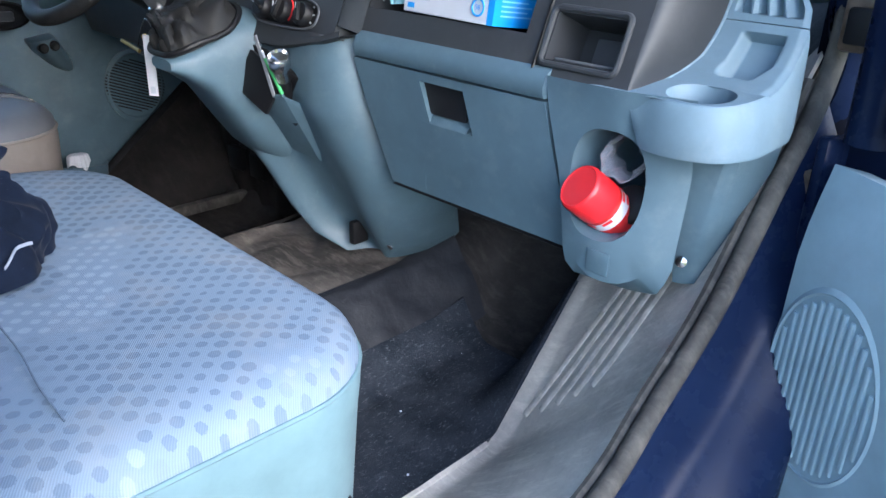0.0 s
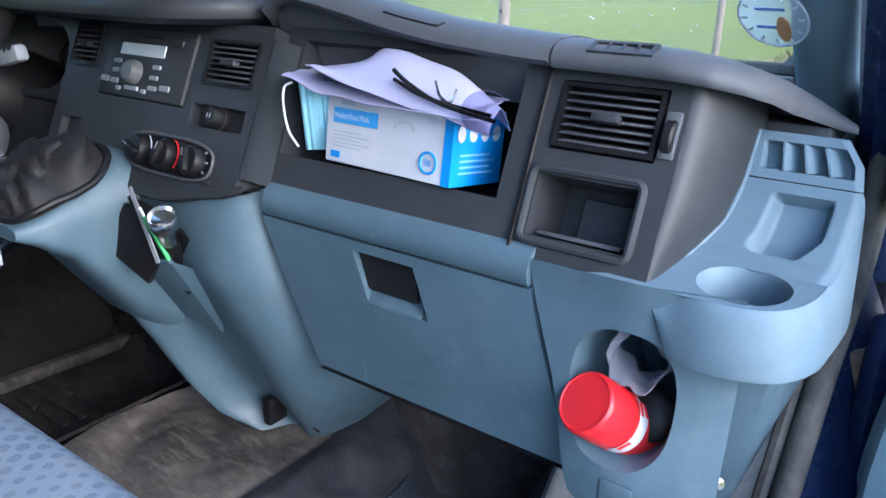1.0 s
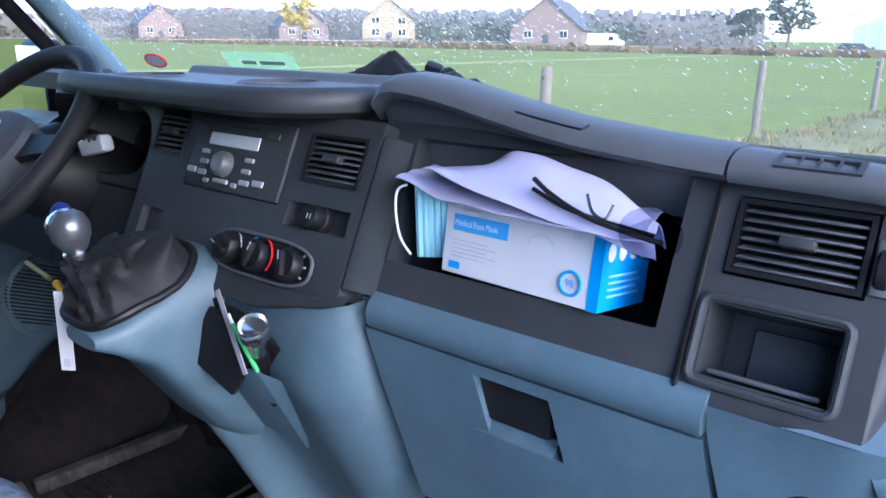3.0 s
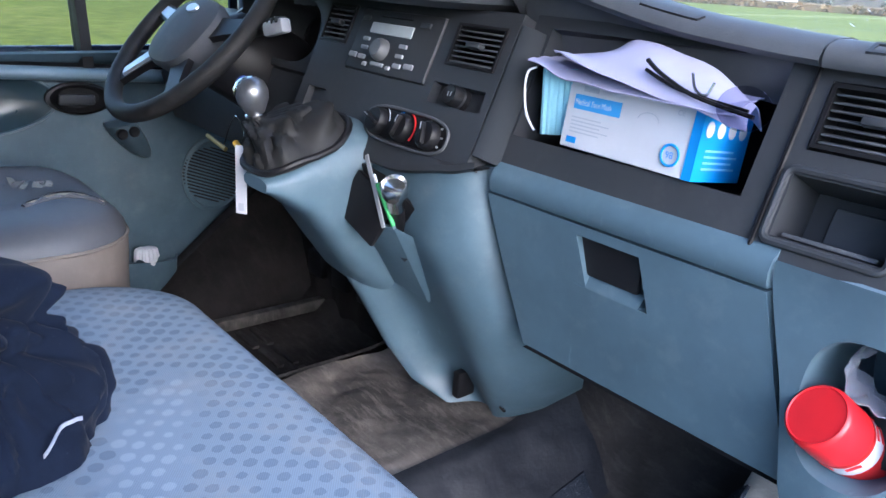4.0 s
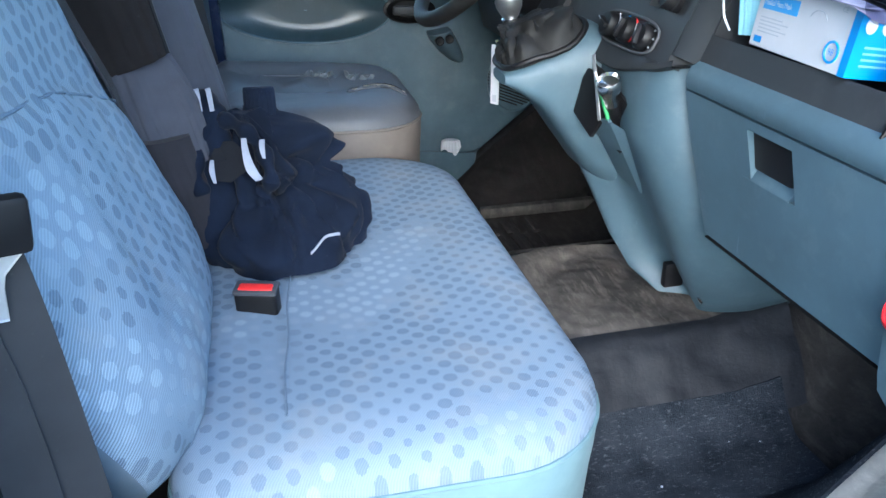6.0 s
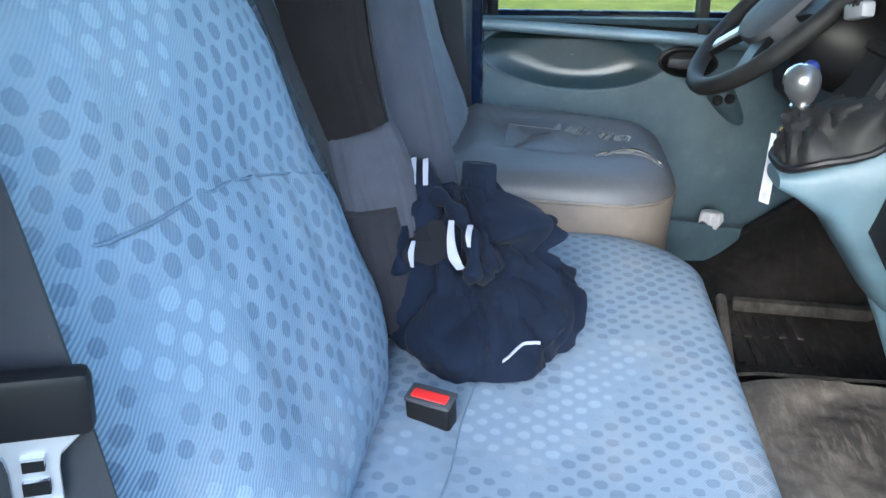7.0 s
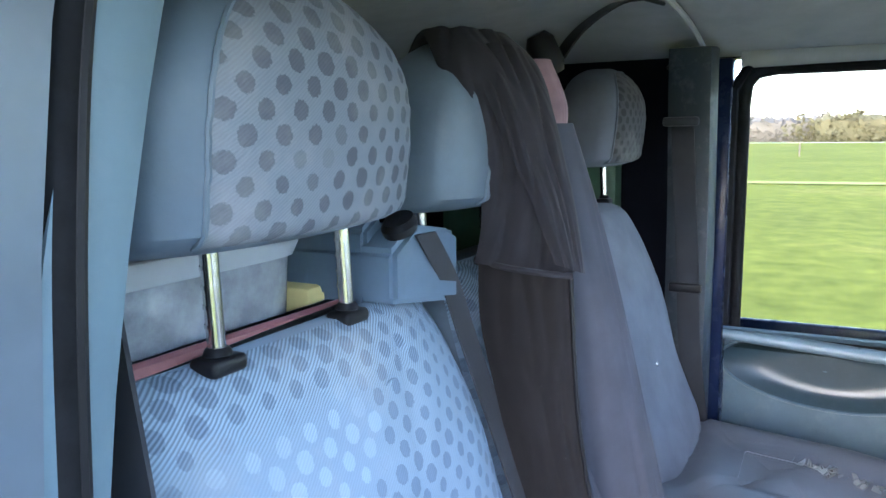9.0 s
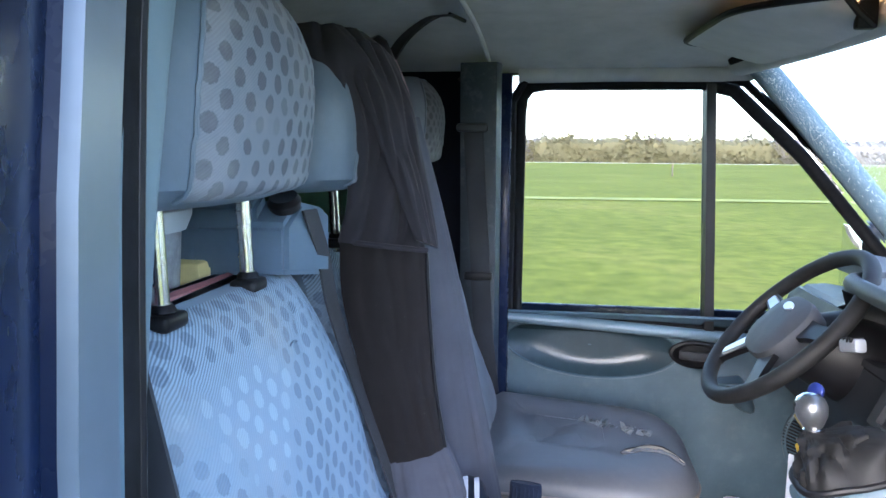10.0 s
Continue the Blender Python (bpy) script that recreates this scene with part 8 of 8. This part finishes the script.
part("housing", box(-0.027, 0.027, -0.014, 0.014, -0.065, 0.004, 0.006, 3, BM_), BLACK, bk)
part("rim", box(-0.028, 0.028, -0.015, 0.015, 0.000, 0.006, 0.003, 2, BM_), GREY_HUB, bk, "grey rim round the button")
part("button", box(-0.021, 0.022, -0.010, 0.004, 0.005, 0.0085, 0.002, 2, BM_), BUCKLE_RED, bk, "red release button")
part("stalk", box(-0.040, -0.028, -0.010, 0.010, -0.060, -0.030, 0.004, 2, BM_), RAG, bk, "worn grey belt stalk")
b2 = thing("belt_middle", "black seat belt running down from its reel housing", "seat belt", "seat belts")
part("webbing", ribbon(spline([(0.226, -0.078, 1.606), (0.165, -0.081, 1.543), (0.115, -0.084, 1.469), (0.092, -0.059, 1.366), (0.092, -0.018, 1.254), (0.096, 0.008, 1.176), (0.1, 0.039, 1.082)], 8), 0.036, 0.003, (0.95, -0.10, 0.0)), BELT, b2)
rb = thing("belt_reel_housing", "blue-grey plastic belt reel housing behind the bench", "belt housing")
RB = plastic("belt_housing_blue", (0.105, 0.155, 0.215), 0.45, dirt=0.1)
bm = loft([[(0.148, y, 1.520), (0.274, y - 0.01, 1.538), (0.274, y - 0.01, 1.592), (0.234, y - 0.006, 1.616), (0.162, y, 1.604), (0.148, y, 1.597)] for y in (-0.078, -0.24)])
bmesh.ops.bevel(bm, geom=bm.edges[:], offset=0.006, segments=2, affect="EDGES")
part("housing", bm, RB, rb)
bm = loft([[(0.242, y, 1.500), (0.270, y, 1.505), (0.270, y, 1.612), (0.240, y, 1.628), (0.225, y, 1.60)] for y in (-0.125, -0.26)])
bmesh.ops.bevel(bm, geom=bm.edges[:], offset=0.005, segments=2, affect="EDGES")
part("housing_side", bm, RB, rb)
part("belt_slot", lathe([(0.030, -0.004), (0.032, 0.004), (0.026, 0.010), (0.012, 0.008)], 24, pose(0.232, -0.105, 1.612, 8, 14, 20) @ Matrix.Diagonal((1, 0.6, 1, 1))), BLACK, rb, "black belt outlet")
b3 = thing("belt_driver", "black driver's seat belt hanging at the pillar", "seat belt", "seat belts")
part("webbing", ribbon(spline([(-0.775, 0.0, 1.735), (-0.776, 0.008, 1.6), (-0.777, 0.02, 1.42), (-0.778, 0.03, 1.25), (-0.80, 0.05, 1.05)], 8), 0.048, 0.003, (0.1, 1, 0)), BELT, b3)
part("upper_guide", box(-0.795, -0.762, -0.040, 0.035, 1.722, 1.742, 0.006, 2), DARK, b3, "steel belt guide")
part("height_slot", box(-0.798, -0.793, -0.018, 0.012, 1.73, 1.83, 0.004, 2), BLACK, b3)
part("tongue", box(-0.784, -0.766, -0.018, 0.052, 1.362, 1.382, 0.005, 2), BLACK, b3)
for y in (-0.035, 0.02):
    part("cover_button", lathe([(0.006, 0), (0.004, 0.004)], 12, pose(-0.798, y, 1.848, 0, 90, 0)), BLACK, b3)

# ---- coat hung over the middle headrest ----
def draped(levels, folds, depth, seed, turn):
    """Closed folds of cloth that hang level by level: z, centre x, centre y, half width, half depth."""
    rings = []
    fine = spline([(l[1], l[2], l[0]) for l in levels], 10)
    ws = spline([(l[3], l[4], 0) for l in levels], 10)
    ca, sa = math.cos(radians(turn)), math.sin(radians(turn))
    for i, (c, w_) in enumerate(zip(fine, ws)):
        ring = []
        for a in steps(0, 2 * math.pi, 120)[:-1]:
            bil = abs(nz(math.cos(a) * 1.6 + seed, math.sin(a) * 1.6 + 0.35 * c.z, c.z * 0.8 + seed, 2.6)) * 2.0 - 0.5
            f = 1 + 0.9 * depth * bil * min(1, i / 12) + 0.35 * depth * math.sin(folds * a + 1.4 * math.sin(c.z * 5 + seed) + seed) * min(1, i / 10) + 0.6 * depth * nz(math.cos(a) * 2, math.sin(a) * 2, c.z * 3 + seed, 1.5)
            ex = abs(math.cos(a)) ** 0.75 * (1 if math.cos(a) > 0 else -1)
            u, v = w_.x * ex * (0.6 + 0.4 * f), w_.y * math.sin(a) * f
            ring.append((c.x + u * ca - v * sa, c.y + u * sa + v * ca, c.z + 0.01 * math.sin(3 * a + seed) * (1 if i > len(fine) - 4 else 0)))
        rings.append(ring)
    return rings


def bundle(east, west, bulge, seed, fold=0.008, back=0.012, lean=0.25):
    """A hanging fold of cloth between two edge lines, rounded outwards and creased along its fall."""
    A, B = spline(east, 12), spline(west, 12)
    out = Vector((0.80, 0.58, 0.05)).normalized()
    rings = []
    for i, (p, q) in enumerate(zip(A, B)):
        f = i / (len(A) - 1)
        ring = []
        for s_ in steps(0, 1, 44):
            c = abs(nz(s_ * 2.6 + lean * f * 4 + seed, f * 1.3, seed, 1.7)) * 2.2 + 0.45 * abs(nz(s_ * 6 + lean * f * 9, f * 3.4, seed + 3, 1.4))
            ring.append(p.lerp(q, s_) + out * (bulge * math.sin(math.pi * s_) ** 0.55 + fold * (c - 0.5) * min(1, 6 * s_, 6 * (1 - s_))))
        for s_ in (0.85, 0.5, 0.15):
            ring.append(p.lerp(q, s_) - out * back)
        rings.append(ring)
    return loft(rings)


coat = thing("hanging_coat", "charcoal softshell coat hung over the middle headrest", "coat")
part("coat_upper", bundle([(0.150, -0.120, 1.824), (0.166, -0.090, 1.776), (0.140, -0.060, 1.69), (0.112, -0.066, 1.61), (0.088, -0.086, 1.553)], [(0.075, -0.050, 1.822), (0.085, -0.008, 1.785), (0.050, 0.0, 1.73), (0.036, 0.008, 1.64), (0.028, 0.022, 1.540)], 0.026, 1.0, 0.012, 0.02, 0.3), COAT, coat)
part("coat_shoulder", bundle([(0.150, -0.120, 1.824), (0.135, -0.140, 1.815), (0.125, -0.170, 1.77)], [(0.075, -0.050, 1.822), (0.060, -0.125, 1.822), (0.055, -0.165, 1.78)], 0.012, 5.0, 0.004, 0.01), COAT, coat)
part("coat_front", bundle([(0.080, -0.085, 1.552), (0.080, -0.082, 1.475), (0.080, -0.057, 1.37), (0.080, -0.027, 1.247)], [(0.073, 0.030, 1.542), (0.073, 0.035, 1.45), (0.073, 0.043, 1.36), (0.073, 0.057, 1.275)], 0.019, 2.4, 0.0035, 0.02, 0.05), cloth("brown_black_softshell", (0.0180, 0.0162, 0.0170), 800, vary=0.18, bump=0.2), coat, "dark brown-grey front panel")
part("lapel", bundle([(0.150, -0.072, 1.806), (0.150, -0.040, 1.745), (0.128, -0.020, 1.68), (0.112, 0.000, 1.62), (0.098, 0.020, 1.560)], [(0.108, -0.018, 1.800), (0.100, 0.012, 1.745), (0.075, 0.022, 1.68), (0.062, 0.032, 1.62), (0.062, 0.044, 1.545)], 0.018, 8.0, 0.009, 0.004, 0.1), COAT, coat, "folded coat lapel")
part("coat_hem", tube(spline([(0.072, -0.086, 1.553), (0.100, -0.038, 1.552), (0.096, 0.005, 1.548), (0.074, 0.032, 1.543)], 6), 0.004, 6), COAT, coat)
part("zip", tube(spline([(0.076, 0.032, 1.54), (0.076, 0.037, 1.45), (0.076, 0.045, 1.36), (0.076, 0.059, 1.275)], 6), 0.003, 6), BLACK, coat, "black zip")
part("red_badge", box(-0.008, 0.008, -0.003, 0.003, -0.012, 0.012, 0.003, 2, pose(0.046, 0.014, 1.640, 0, 10, 35)), BUCKLE_RED, coat, "small red sleeve badge")
part("white_cord", tube(spline([(0.052, 0.004, 1.700), (0.05, 0.012, 1.672), (0.062, 0.006, 1.662)], 5), 0.003, 6), WHITE, coat)
jk = thing("slate_jacket", "slate-grey jacket hanging under the coat", "jacket")
part("body", loft(draped([(1.72, 0.020, -0.03, 0.045, 0.03), (1.60, -0.005, -0.018, 0.065, 0.035), (1.45, -0.024, 0.002, 0.080, 0.04), (1.30, -0.040, 0.014, 0.10, 0.045), (1.15, -0.055, 0.025, 0.12, 0.055), (1.02, -0.07, 0.04, 0.13, 0.06)], 5, 0.09, 4.0, 138)), COAT_B, jk)
part("sleeve", loft(draped([(1.320, 0.040, 0.008, 0.022, 0.010), (1.275, 0.052, 0.016, 0.042, 0.018), (1.20, 0.066, 0.035, 0.056, 0.034), (1.10, 0.078, 0.055, 0.052, 0.036), (0.995, 0.085, 0.07, 0.046, 0.036)], 4, 0.12, 6.0, 118)), COAT_B, jk, "crumpled grey sleeve")
part("sleeve_pocket", loft(draped([(1.17, 0.110, 0.040, 0.034, 0.016), (1.08, 0.112, 0.06, 0.032, 0.016), (1.0, 0.115, 0.075, 0.03, 0.016)], 4, 0.08, 2.0, 118)), COAT, jk)
ps = thing("striped_shirt", "pink striped shirt hung behind the coat", "shirt")
part("fold", loft(draped([(1.800, -0.012, -0.05, 0.022, 0.022), (1.74, -0.018, -0.035, 0.028, 0.026), (1.68, -0.010, -0.03, 0.018, 0.018)], 4, 0.08, 3.0, 130)), PINK, ps)
hk = thing("coat_strap", "black strap hanging from the headliner", "strap")
part("strap", ribbon(spline([(-0.42, -0.01, 1.931), (-0.33, -0.03, 1.912), (-0.24, -0.06, 1.865), (-0.19, -0.08, 1.815)], 6), 0.022, 0.004, (0.3, 1, 0)), BLACK, hk)
part("pad", lathe([(0.016, 0), (0.022, 0.012), (0.022, 0.05), (0.014, 0.062)], 16, pose(-0.165, -0.075, 1.795, 20, 20, 0)), BLACK, hk)
part("twig_end", tube([(-0.42, -0.01, 1.934), (-0.50, 0.01, 1.934)], 0.004, 6), BLACK, hk)

# ---- navy top dropped on the bench ----
nv = thing("navy_hoodie", "bundled navy hooded top lying on the bench", "hooded top")


def heap_point(a, f):
    """The dropped top's outer skin: a heap whose folds run down from the neck, steep behind and sloping forwards."""
    ca, sa = math.cos(a), math.sin(a)
    cx, cy = 0.065 - 0.035 * f, 0.183 - 0.040 * f
    steep = max(0.01, 1 - f ** 2.6) ** 0.7
    slope = (1 - f) ** 1.3 + 0.16 * f
    k = max(0.0, ca) ** 1.2
    r = (steep * (1 - k) + slope * k) * (0.93 + 0.07 * min(1.0, f / 0.08))
    rad = (0.135 if ca > 0 else 0.105, 0.122)
    q = Vector((ca * 1.3 + 0.9 * f, sa * 1.3 - 1.1 * f, f * 1.9))
    w = noise.noise_vector(q * 1.1) * 0.5
    big = math.sqrt(noise.noise(q * 1.25 + w) ** 2 + 0.0012)
    mid = math.sqrt(noise.noise(Vector((ca * 2.4 + 1.9 * f, sa * 2.4 - 1.7 * f, f * 3.2)) + w * 1.4) ** 2 + 0.0008)
    fine_ = math.sqrt(noise.noise(Vector((ca * 6.5 - f, sa * 6.5 + f, f * 3.2)) + w * 2.0) ** 2 + 0.002)
    tuck = max(0.0, 1 - 5.5 * abs(noise.noise(Vector((ca * 1.7 - 0.8 * f, sa * 1.7 + 1.3 * f, 1.9 * f + 3.0)) + w)))
    d = (0.085 * big + 0.046 * mid + 0.010 * fine_ - 0.026 - 0.016 * tuck ** 1.5) * min(1.0, 0.35 + 3 * f) * (1 - 0.5 * f ** 4)
    z = 0.984 + 0.196 * f ** 0.85 + 0.35 * d * f
    return Vector((cx + ca * (rad[0] * r + d), cy + sa * (rad[1] * r + d), z))


HEAP = [[heap_point(a, f) for a in steps(0, 2 * math.pi, 180)[:-1]] for f in steps(0, 1, 70)]
part("body", loft(HEAP), NAVY, nv)


def heap_x(y, z):
    """How far the heap's front reaches at a height."""
    near = [p.x for row in HEAP for p in row if abs(p.y - y) < 0.010 and abs(p.z - z) < 0.010]
    return max(near) if near else 0.05


def on_heap(y, z, out=0.0035):
    return Vector((heap_x(y, z) + out, y, z))


hood = [(0.078, 1.088), (0.072, 1.120), (0.084, 1.155), (0.112, 1.174), (0.142, 1.168), (0.164, 1.140), (0.172, 1.108), (0.160, 1.088)]
part("hood_lip", tube(spline([on_heap(y, z, 0.004) for y, z in hood], 8), [0.0105 + 0.003 * math.sin(k * 0.8) for k in range(57)], 12), NAVY, nv, "rolled hood edge")
hole = [(0.092, 1.105), (0.090, 1.130), (0.104, 1.150), (0.126, 1.154), (0.142, 1.140), (0.140, 1.118), (0.118, 1.104)]
mid_ = on_heap(0.115, 1.130, 0.001)
bm = bmesh.new()
ring = [bm.verts.new(on_heap(y, z, 0.006)) for y, z in hole]
deep = bm.verts.new(mid_)
for p, q in zip(ring, ring[1:] + ring[:1]):
    bm.faces.new((p, q, deep))
# Near-black patch on the heap draws the shade inside the hood.
part("hood_opening", bm, simple("hood_inner_shade", (0.004, 0.005, 0.009), 0.95), nv, "dark opening of the hood")
CF = frame3((0.038, 0.166, 1.108), (0.18, 0.98, 0), (-0.10, 0.05, 1))
part("waistband", loft([[CF @ Vector((0.0235 * math.cos(a) * k, h, 0.0075 * math.sin(a))) for a in steps(0, 2 * math.pi, 28)[:-1]] for h, k in ((-0.01, 1.1), (0.02, 1.05), (0.06, 1.0), (0.098, 0.98), (0.103, 0.94), (0.102, 0.8))]), NAVY, nv, "flat ribbed navy waistband")
for k in range(7):
    u = -0.018 + 0.006 * k
    part("band_rib", tube([CF @ Vector((u, h, 0.0078 * math.sqrt(max(0.05, 1 - (u / 0.0235) ** 2)))) for h in (0.0, 0.05, 0.098)], 0.0011, 5), NAVY, nv)
sleeve = spline([(0.000, 0.074, 1.120), (0.018, 0.080, 1.165), (0.030, 0.092, 1.190), (0.052, 0.100, 1.165), (0.072, 0.100, 1.125)], 6)
part("sleeve", tube(sleeve, [0.022 + 0.003 * math.sin(k * 1.3) for k in range(25)], 14), NAVY, nv, "bunched navy sleeve")
def tape(path, widths, mat, label):
    """A strip of tape whose width changes along its path."""
    line = spline([Vector(p) for p in path], 6)
    ws = [p.x for p in spline([(w_, 0, 0) for w_ in widths], 6)]
    part("white_tape", sheet(lambda u, v: line[round(u)] + Vector((0.15 + 0.1 * math.sin(u), 1, 0.25 * math.sin(0.4 * u))) * (v * ws[round(u)]), list(range(len(line))), (-0.5, -0.2, 0.1, 0.5), 0.0015), mat, nv, label)


tape([(0.016, 0.080, 1.205), (0.034, 0.083, 1.2145), (0.050, 0.085, 1.206), (0.062, 0.087, 1.190)], (0.006, 0.007, 0.007, 0.006), TAPE, "white sleeve stripe")
tape([(0.018, 0.096, 1.205), (0.036, 0.099, 1.2145), (0.052, 0.101, 1.206), (0.064, 0.103, 1.190)], (0.006, 0.007, 0.007, 0.006), TAPE, "white sleeve stripe")
tape([(0.104, 0.1415, 1.160), (0.121, 0.143, 1.140), (0.130, 0.149, 1.119), (0.132, 0.158, 1.108)], (0.007, 0.010, 0.016, 0.013), TAPE, "crumpled white neck tape")
tape([(0.128, 0.098, 1.140), (0.143, 0.097, 1.130), (0.148, 0.099, 1.115)], (0.005, 0.007, 0.004), TAPE, "white neck tape")
tape([(0.112, 0.166, 1.158), (0.126, 0.165, 1.150), (0.131, 0.166, 1.138)], (0.007, 0.007, 0.004), TAPE, "white neck tape")
part("curved_mark", ribbon([on_heap(0.214 + 0.044 * f, 1.014 + 0.006 * math.sin(math.pi * f) + 0.012 * f, 0.002) for f in steps(0, 1, 8)], 0.0042, 0.0015, (-0.3, 0.1, 1)), TAPE, nv, "plain curved white mark")

# ---- behind the seats ----
shf = thing("rear_shelf_board", "faded red board behind the bench", "board")
part("board", box(0.205, 0.64, -0.55, -0.165, 1.462, 1.482, 0.003), PINK_BOARD, shf)
part("raised_lip", tube([(0.20, -0.160, 1.528), (0.40, -0.152, 1.532), (0.655, -0.136, 1.540)], 0.009, 8), PINK_BOARD, shf)
part("front_lip", box(0.215, 0.655, -0.166, -0.128, 1.47, 1.530, 0.004), PINK_BOARD, shf)
part("support", box(0.24, 0.62, -0.50, -0.20, 0.66, 1.462, 0.004), VOID, shf)
tb_ = thing("storage_tub", "cloudy plastic storage tub full of parts", "plastic tub")
bm = bmesh.new()
ring = lambda k, z: [(0.452 + k * 0.148 * abs(math.cos(a)) ** 0.3 * (1 if math.cos(a) > 0 else -1), -0.275 + k * 0.10 * abs(math.sin(a)) ** 0.3 * (1 if math.sin(a) > 0 else -1), z) for a in steps(0, 2 * math.pi, 40)[:-1]]
loft([ring(0.93, 1.483), ring(0.955, 1.487), ring(1.0, 1.593), ring(0.985, 1.593), ring(0.94, 1.489)], True, None, bm)
part("tub", bm, TUB, tb_)
part("rim", loft([ring(1.0, 1.592), ring(1.03, 1.591), ring(1.075, 1.606), ring(1.078, 1.612), ring(1.05, 1.613), ring(1.0, 1.607), ring(0.985, 1.592)], False), TUB_LID, tb_, "frosted tub rim")
rnd = random.Random(31)
for k in range(26):
    x, y, s = rnd.uniform(0.34, 0.56), rnd.uniform(-0.35, -0.215), rnd.uniform(0.010, 0.022)
    it = thing("tub_part", "small parts packet inside the storage tub", "packet", "packets in the tub")
    part("packet", box(-s, s, -s * 0.6, s * 0.6, -s * 0.7, s * 0.7, 0.003, 2, pose(x, y, 1.492 + s + rnd.uniform(0, 0.065), rnd.uniform(-20, 20), rnd.uniform(-20, 20), rnd.uniform(0, 90))), rnd.choice([CARD, PRINT_GREY, KEY_GREY, CARD_BLUE, YELLOW, WHITE]), it)
pk = thing("paper_pad", "white printed packet standing behind the tub", "packet")
part("packet", box(0.50, 0.585, -0.40, -0.39, 1.483, 1.640, 0.003), CARD, pk)
for k in range(5):
    part("text_bar", box(0.512, 0.575, -0.3895, -0.3885, 1.605 + k * 0.006, 1.607 + k * 0.006), PRINT_GREY, pk)
yf = thing("yellow_block", "pale yellow foam block on the board", "foam block")
part("foam", box(0.222, 0.297, -0.25, -0.178, 1.483, 1.552, 0.006), YELLOW, yf)
bc = thing("black_case", "black plastic case on the board", "case")
part("case", box(0.19, 0.33, -0.47, -0.32, 1.483, 1.575, 0.01), BLACK, bc)
gp = thing("green_case", "dark green metal case against the side wall", "case")
part("panel", box(-0.904, -0.845, -0.62, -0.158, 1.20, 1.74, 0.012), GREEN_DARK, gp)
part("stand", box(-0.904, -0.85, -0.60, -0.17, 0.656, 1.20, 0.01), VOID, gp)

# ---- overhead ----
vz = thing("sun_visor", "grey felt sun visor folded up against the roof", "sun visor")


def visor_point(u, v):
    rear = 0.462 + 0.03 * u + 0.13 * max(0.0, (u - 0.62) / 0.38) ** 2.6 + 0.05 * max(0.0, (0.12 - u) / 0.12) ** 2
    return Vector((-0.70 + 0.50 * u, rear + (0.665 - rear) * v, 1.908 - 0.046 * v - 0.004 * math.sin(math.pi * v) - 0.010 * max(0.0, 0.3 - u)))


part("board", sheet(visor_point, steps(0, 1, 30), steps(0, 1, 10), 0.014), LINER, vz)
part("edge_piping", tube([visor_point(u, 0.0) + Vector((0, -0.002, 0.005)) for u in steps(0, 1, 30)] + [visor_point(1.0, v) + Vector((0.002, 0, 0.005)) for v in steps(0.1, 1, 8)], 0.0065, 8), BLACK, vz, "dark piping")
part("clip", box(-0.215, -0.195, 0.64, 0.67, 1.862, 1.905, 0.004), BLACK, vz)
lp = thing("dome_lamp", "small lit dome lamp in the headliner", "lamp")
part("base", lathe([(0.075, 0), (0.073, -0.008), (0.060, -0.010)], 28, Matrix.Translation((-0.235, 0.615, 1.935)) @ Matrix.Diagonal((1, 0.55, 1, 1))), KEY_GREY, lp)
lm = Nodes("lit_lamp_lens", 0.4)
lm.colour((0.9, 0.7, 0.45))
lm.b.inputs["Emission Color"].default_value = (1.0, 0.55, 0.22, 1)
lm.b.inputs["Emission Strength"].default_value = 3.0
part("lens", lathe([(0.055, -0.009), (0.050, -0.020), (0.03, -0.026), (0.002, -0.027)], 24, Matrix.Translation((-0.235, 0.615, 1.935)) @ Matrix.Diagonal((1, 0.55, 1, 1))), lm.m, lp, "glowing amber lens")
gh = thing("grab_fixing", "grey plastic grab handle blanks above the door", "handle")
for y in (0.25, 0.40):
    part("blank", lathe([(0.012, 0), (0.010, 0.006)], 14, pose(-0.868, y, 1.895, 0, 60, 0)), KEY_GREY, gh)
dp = thing("door_litter", "crumpled white paper in the driver's door bin", "paper")
part("wad", loft(draped([(0.822, -0.83, 0.66, 0.012, 0.008), (0.818, -0.83, 0.66, 0.024, 0.014), (0.79, -0.83, 0.66, 0.028, 0.016)], 5, 0.2, 2.0, 80)), CARD, dp)
pe = thing("pedals", "black rubber-faced pedals in the driver's footwell", "pedals")
for k, x in enumerate((-0.52, -0.42, -0.32)):
    part("pedal", box(x - 0.03, x + 0.03, 0.93, 0.95, 0.80, 0.86, 0.006, 2, pose(0, 0, 0)), BLACK, pe)
    part("arm", tube([(x, 0.95, 0.84), (x, 1.03, 0.98), (x, 1.06, 1.12)], 0.010, 8), BLACK, pe)
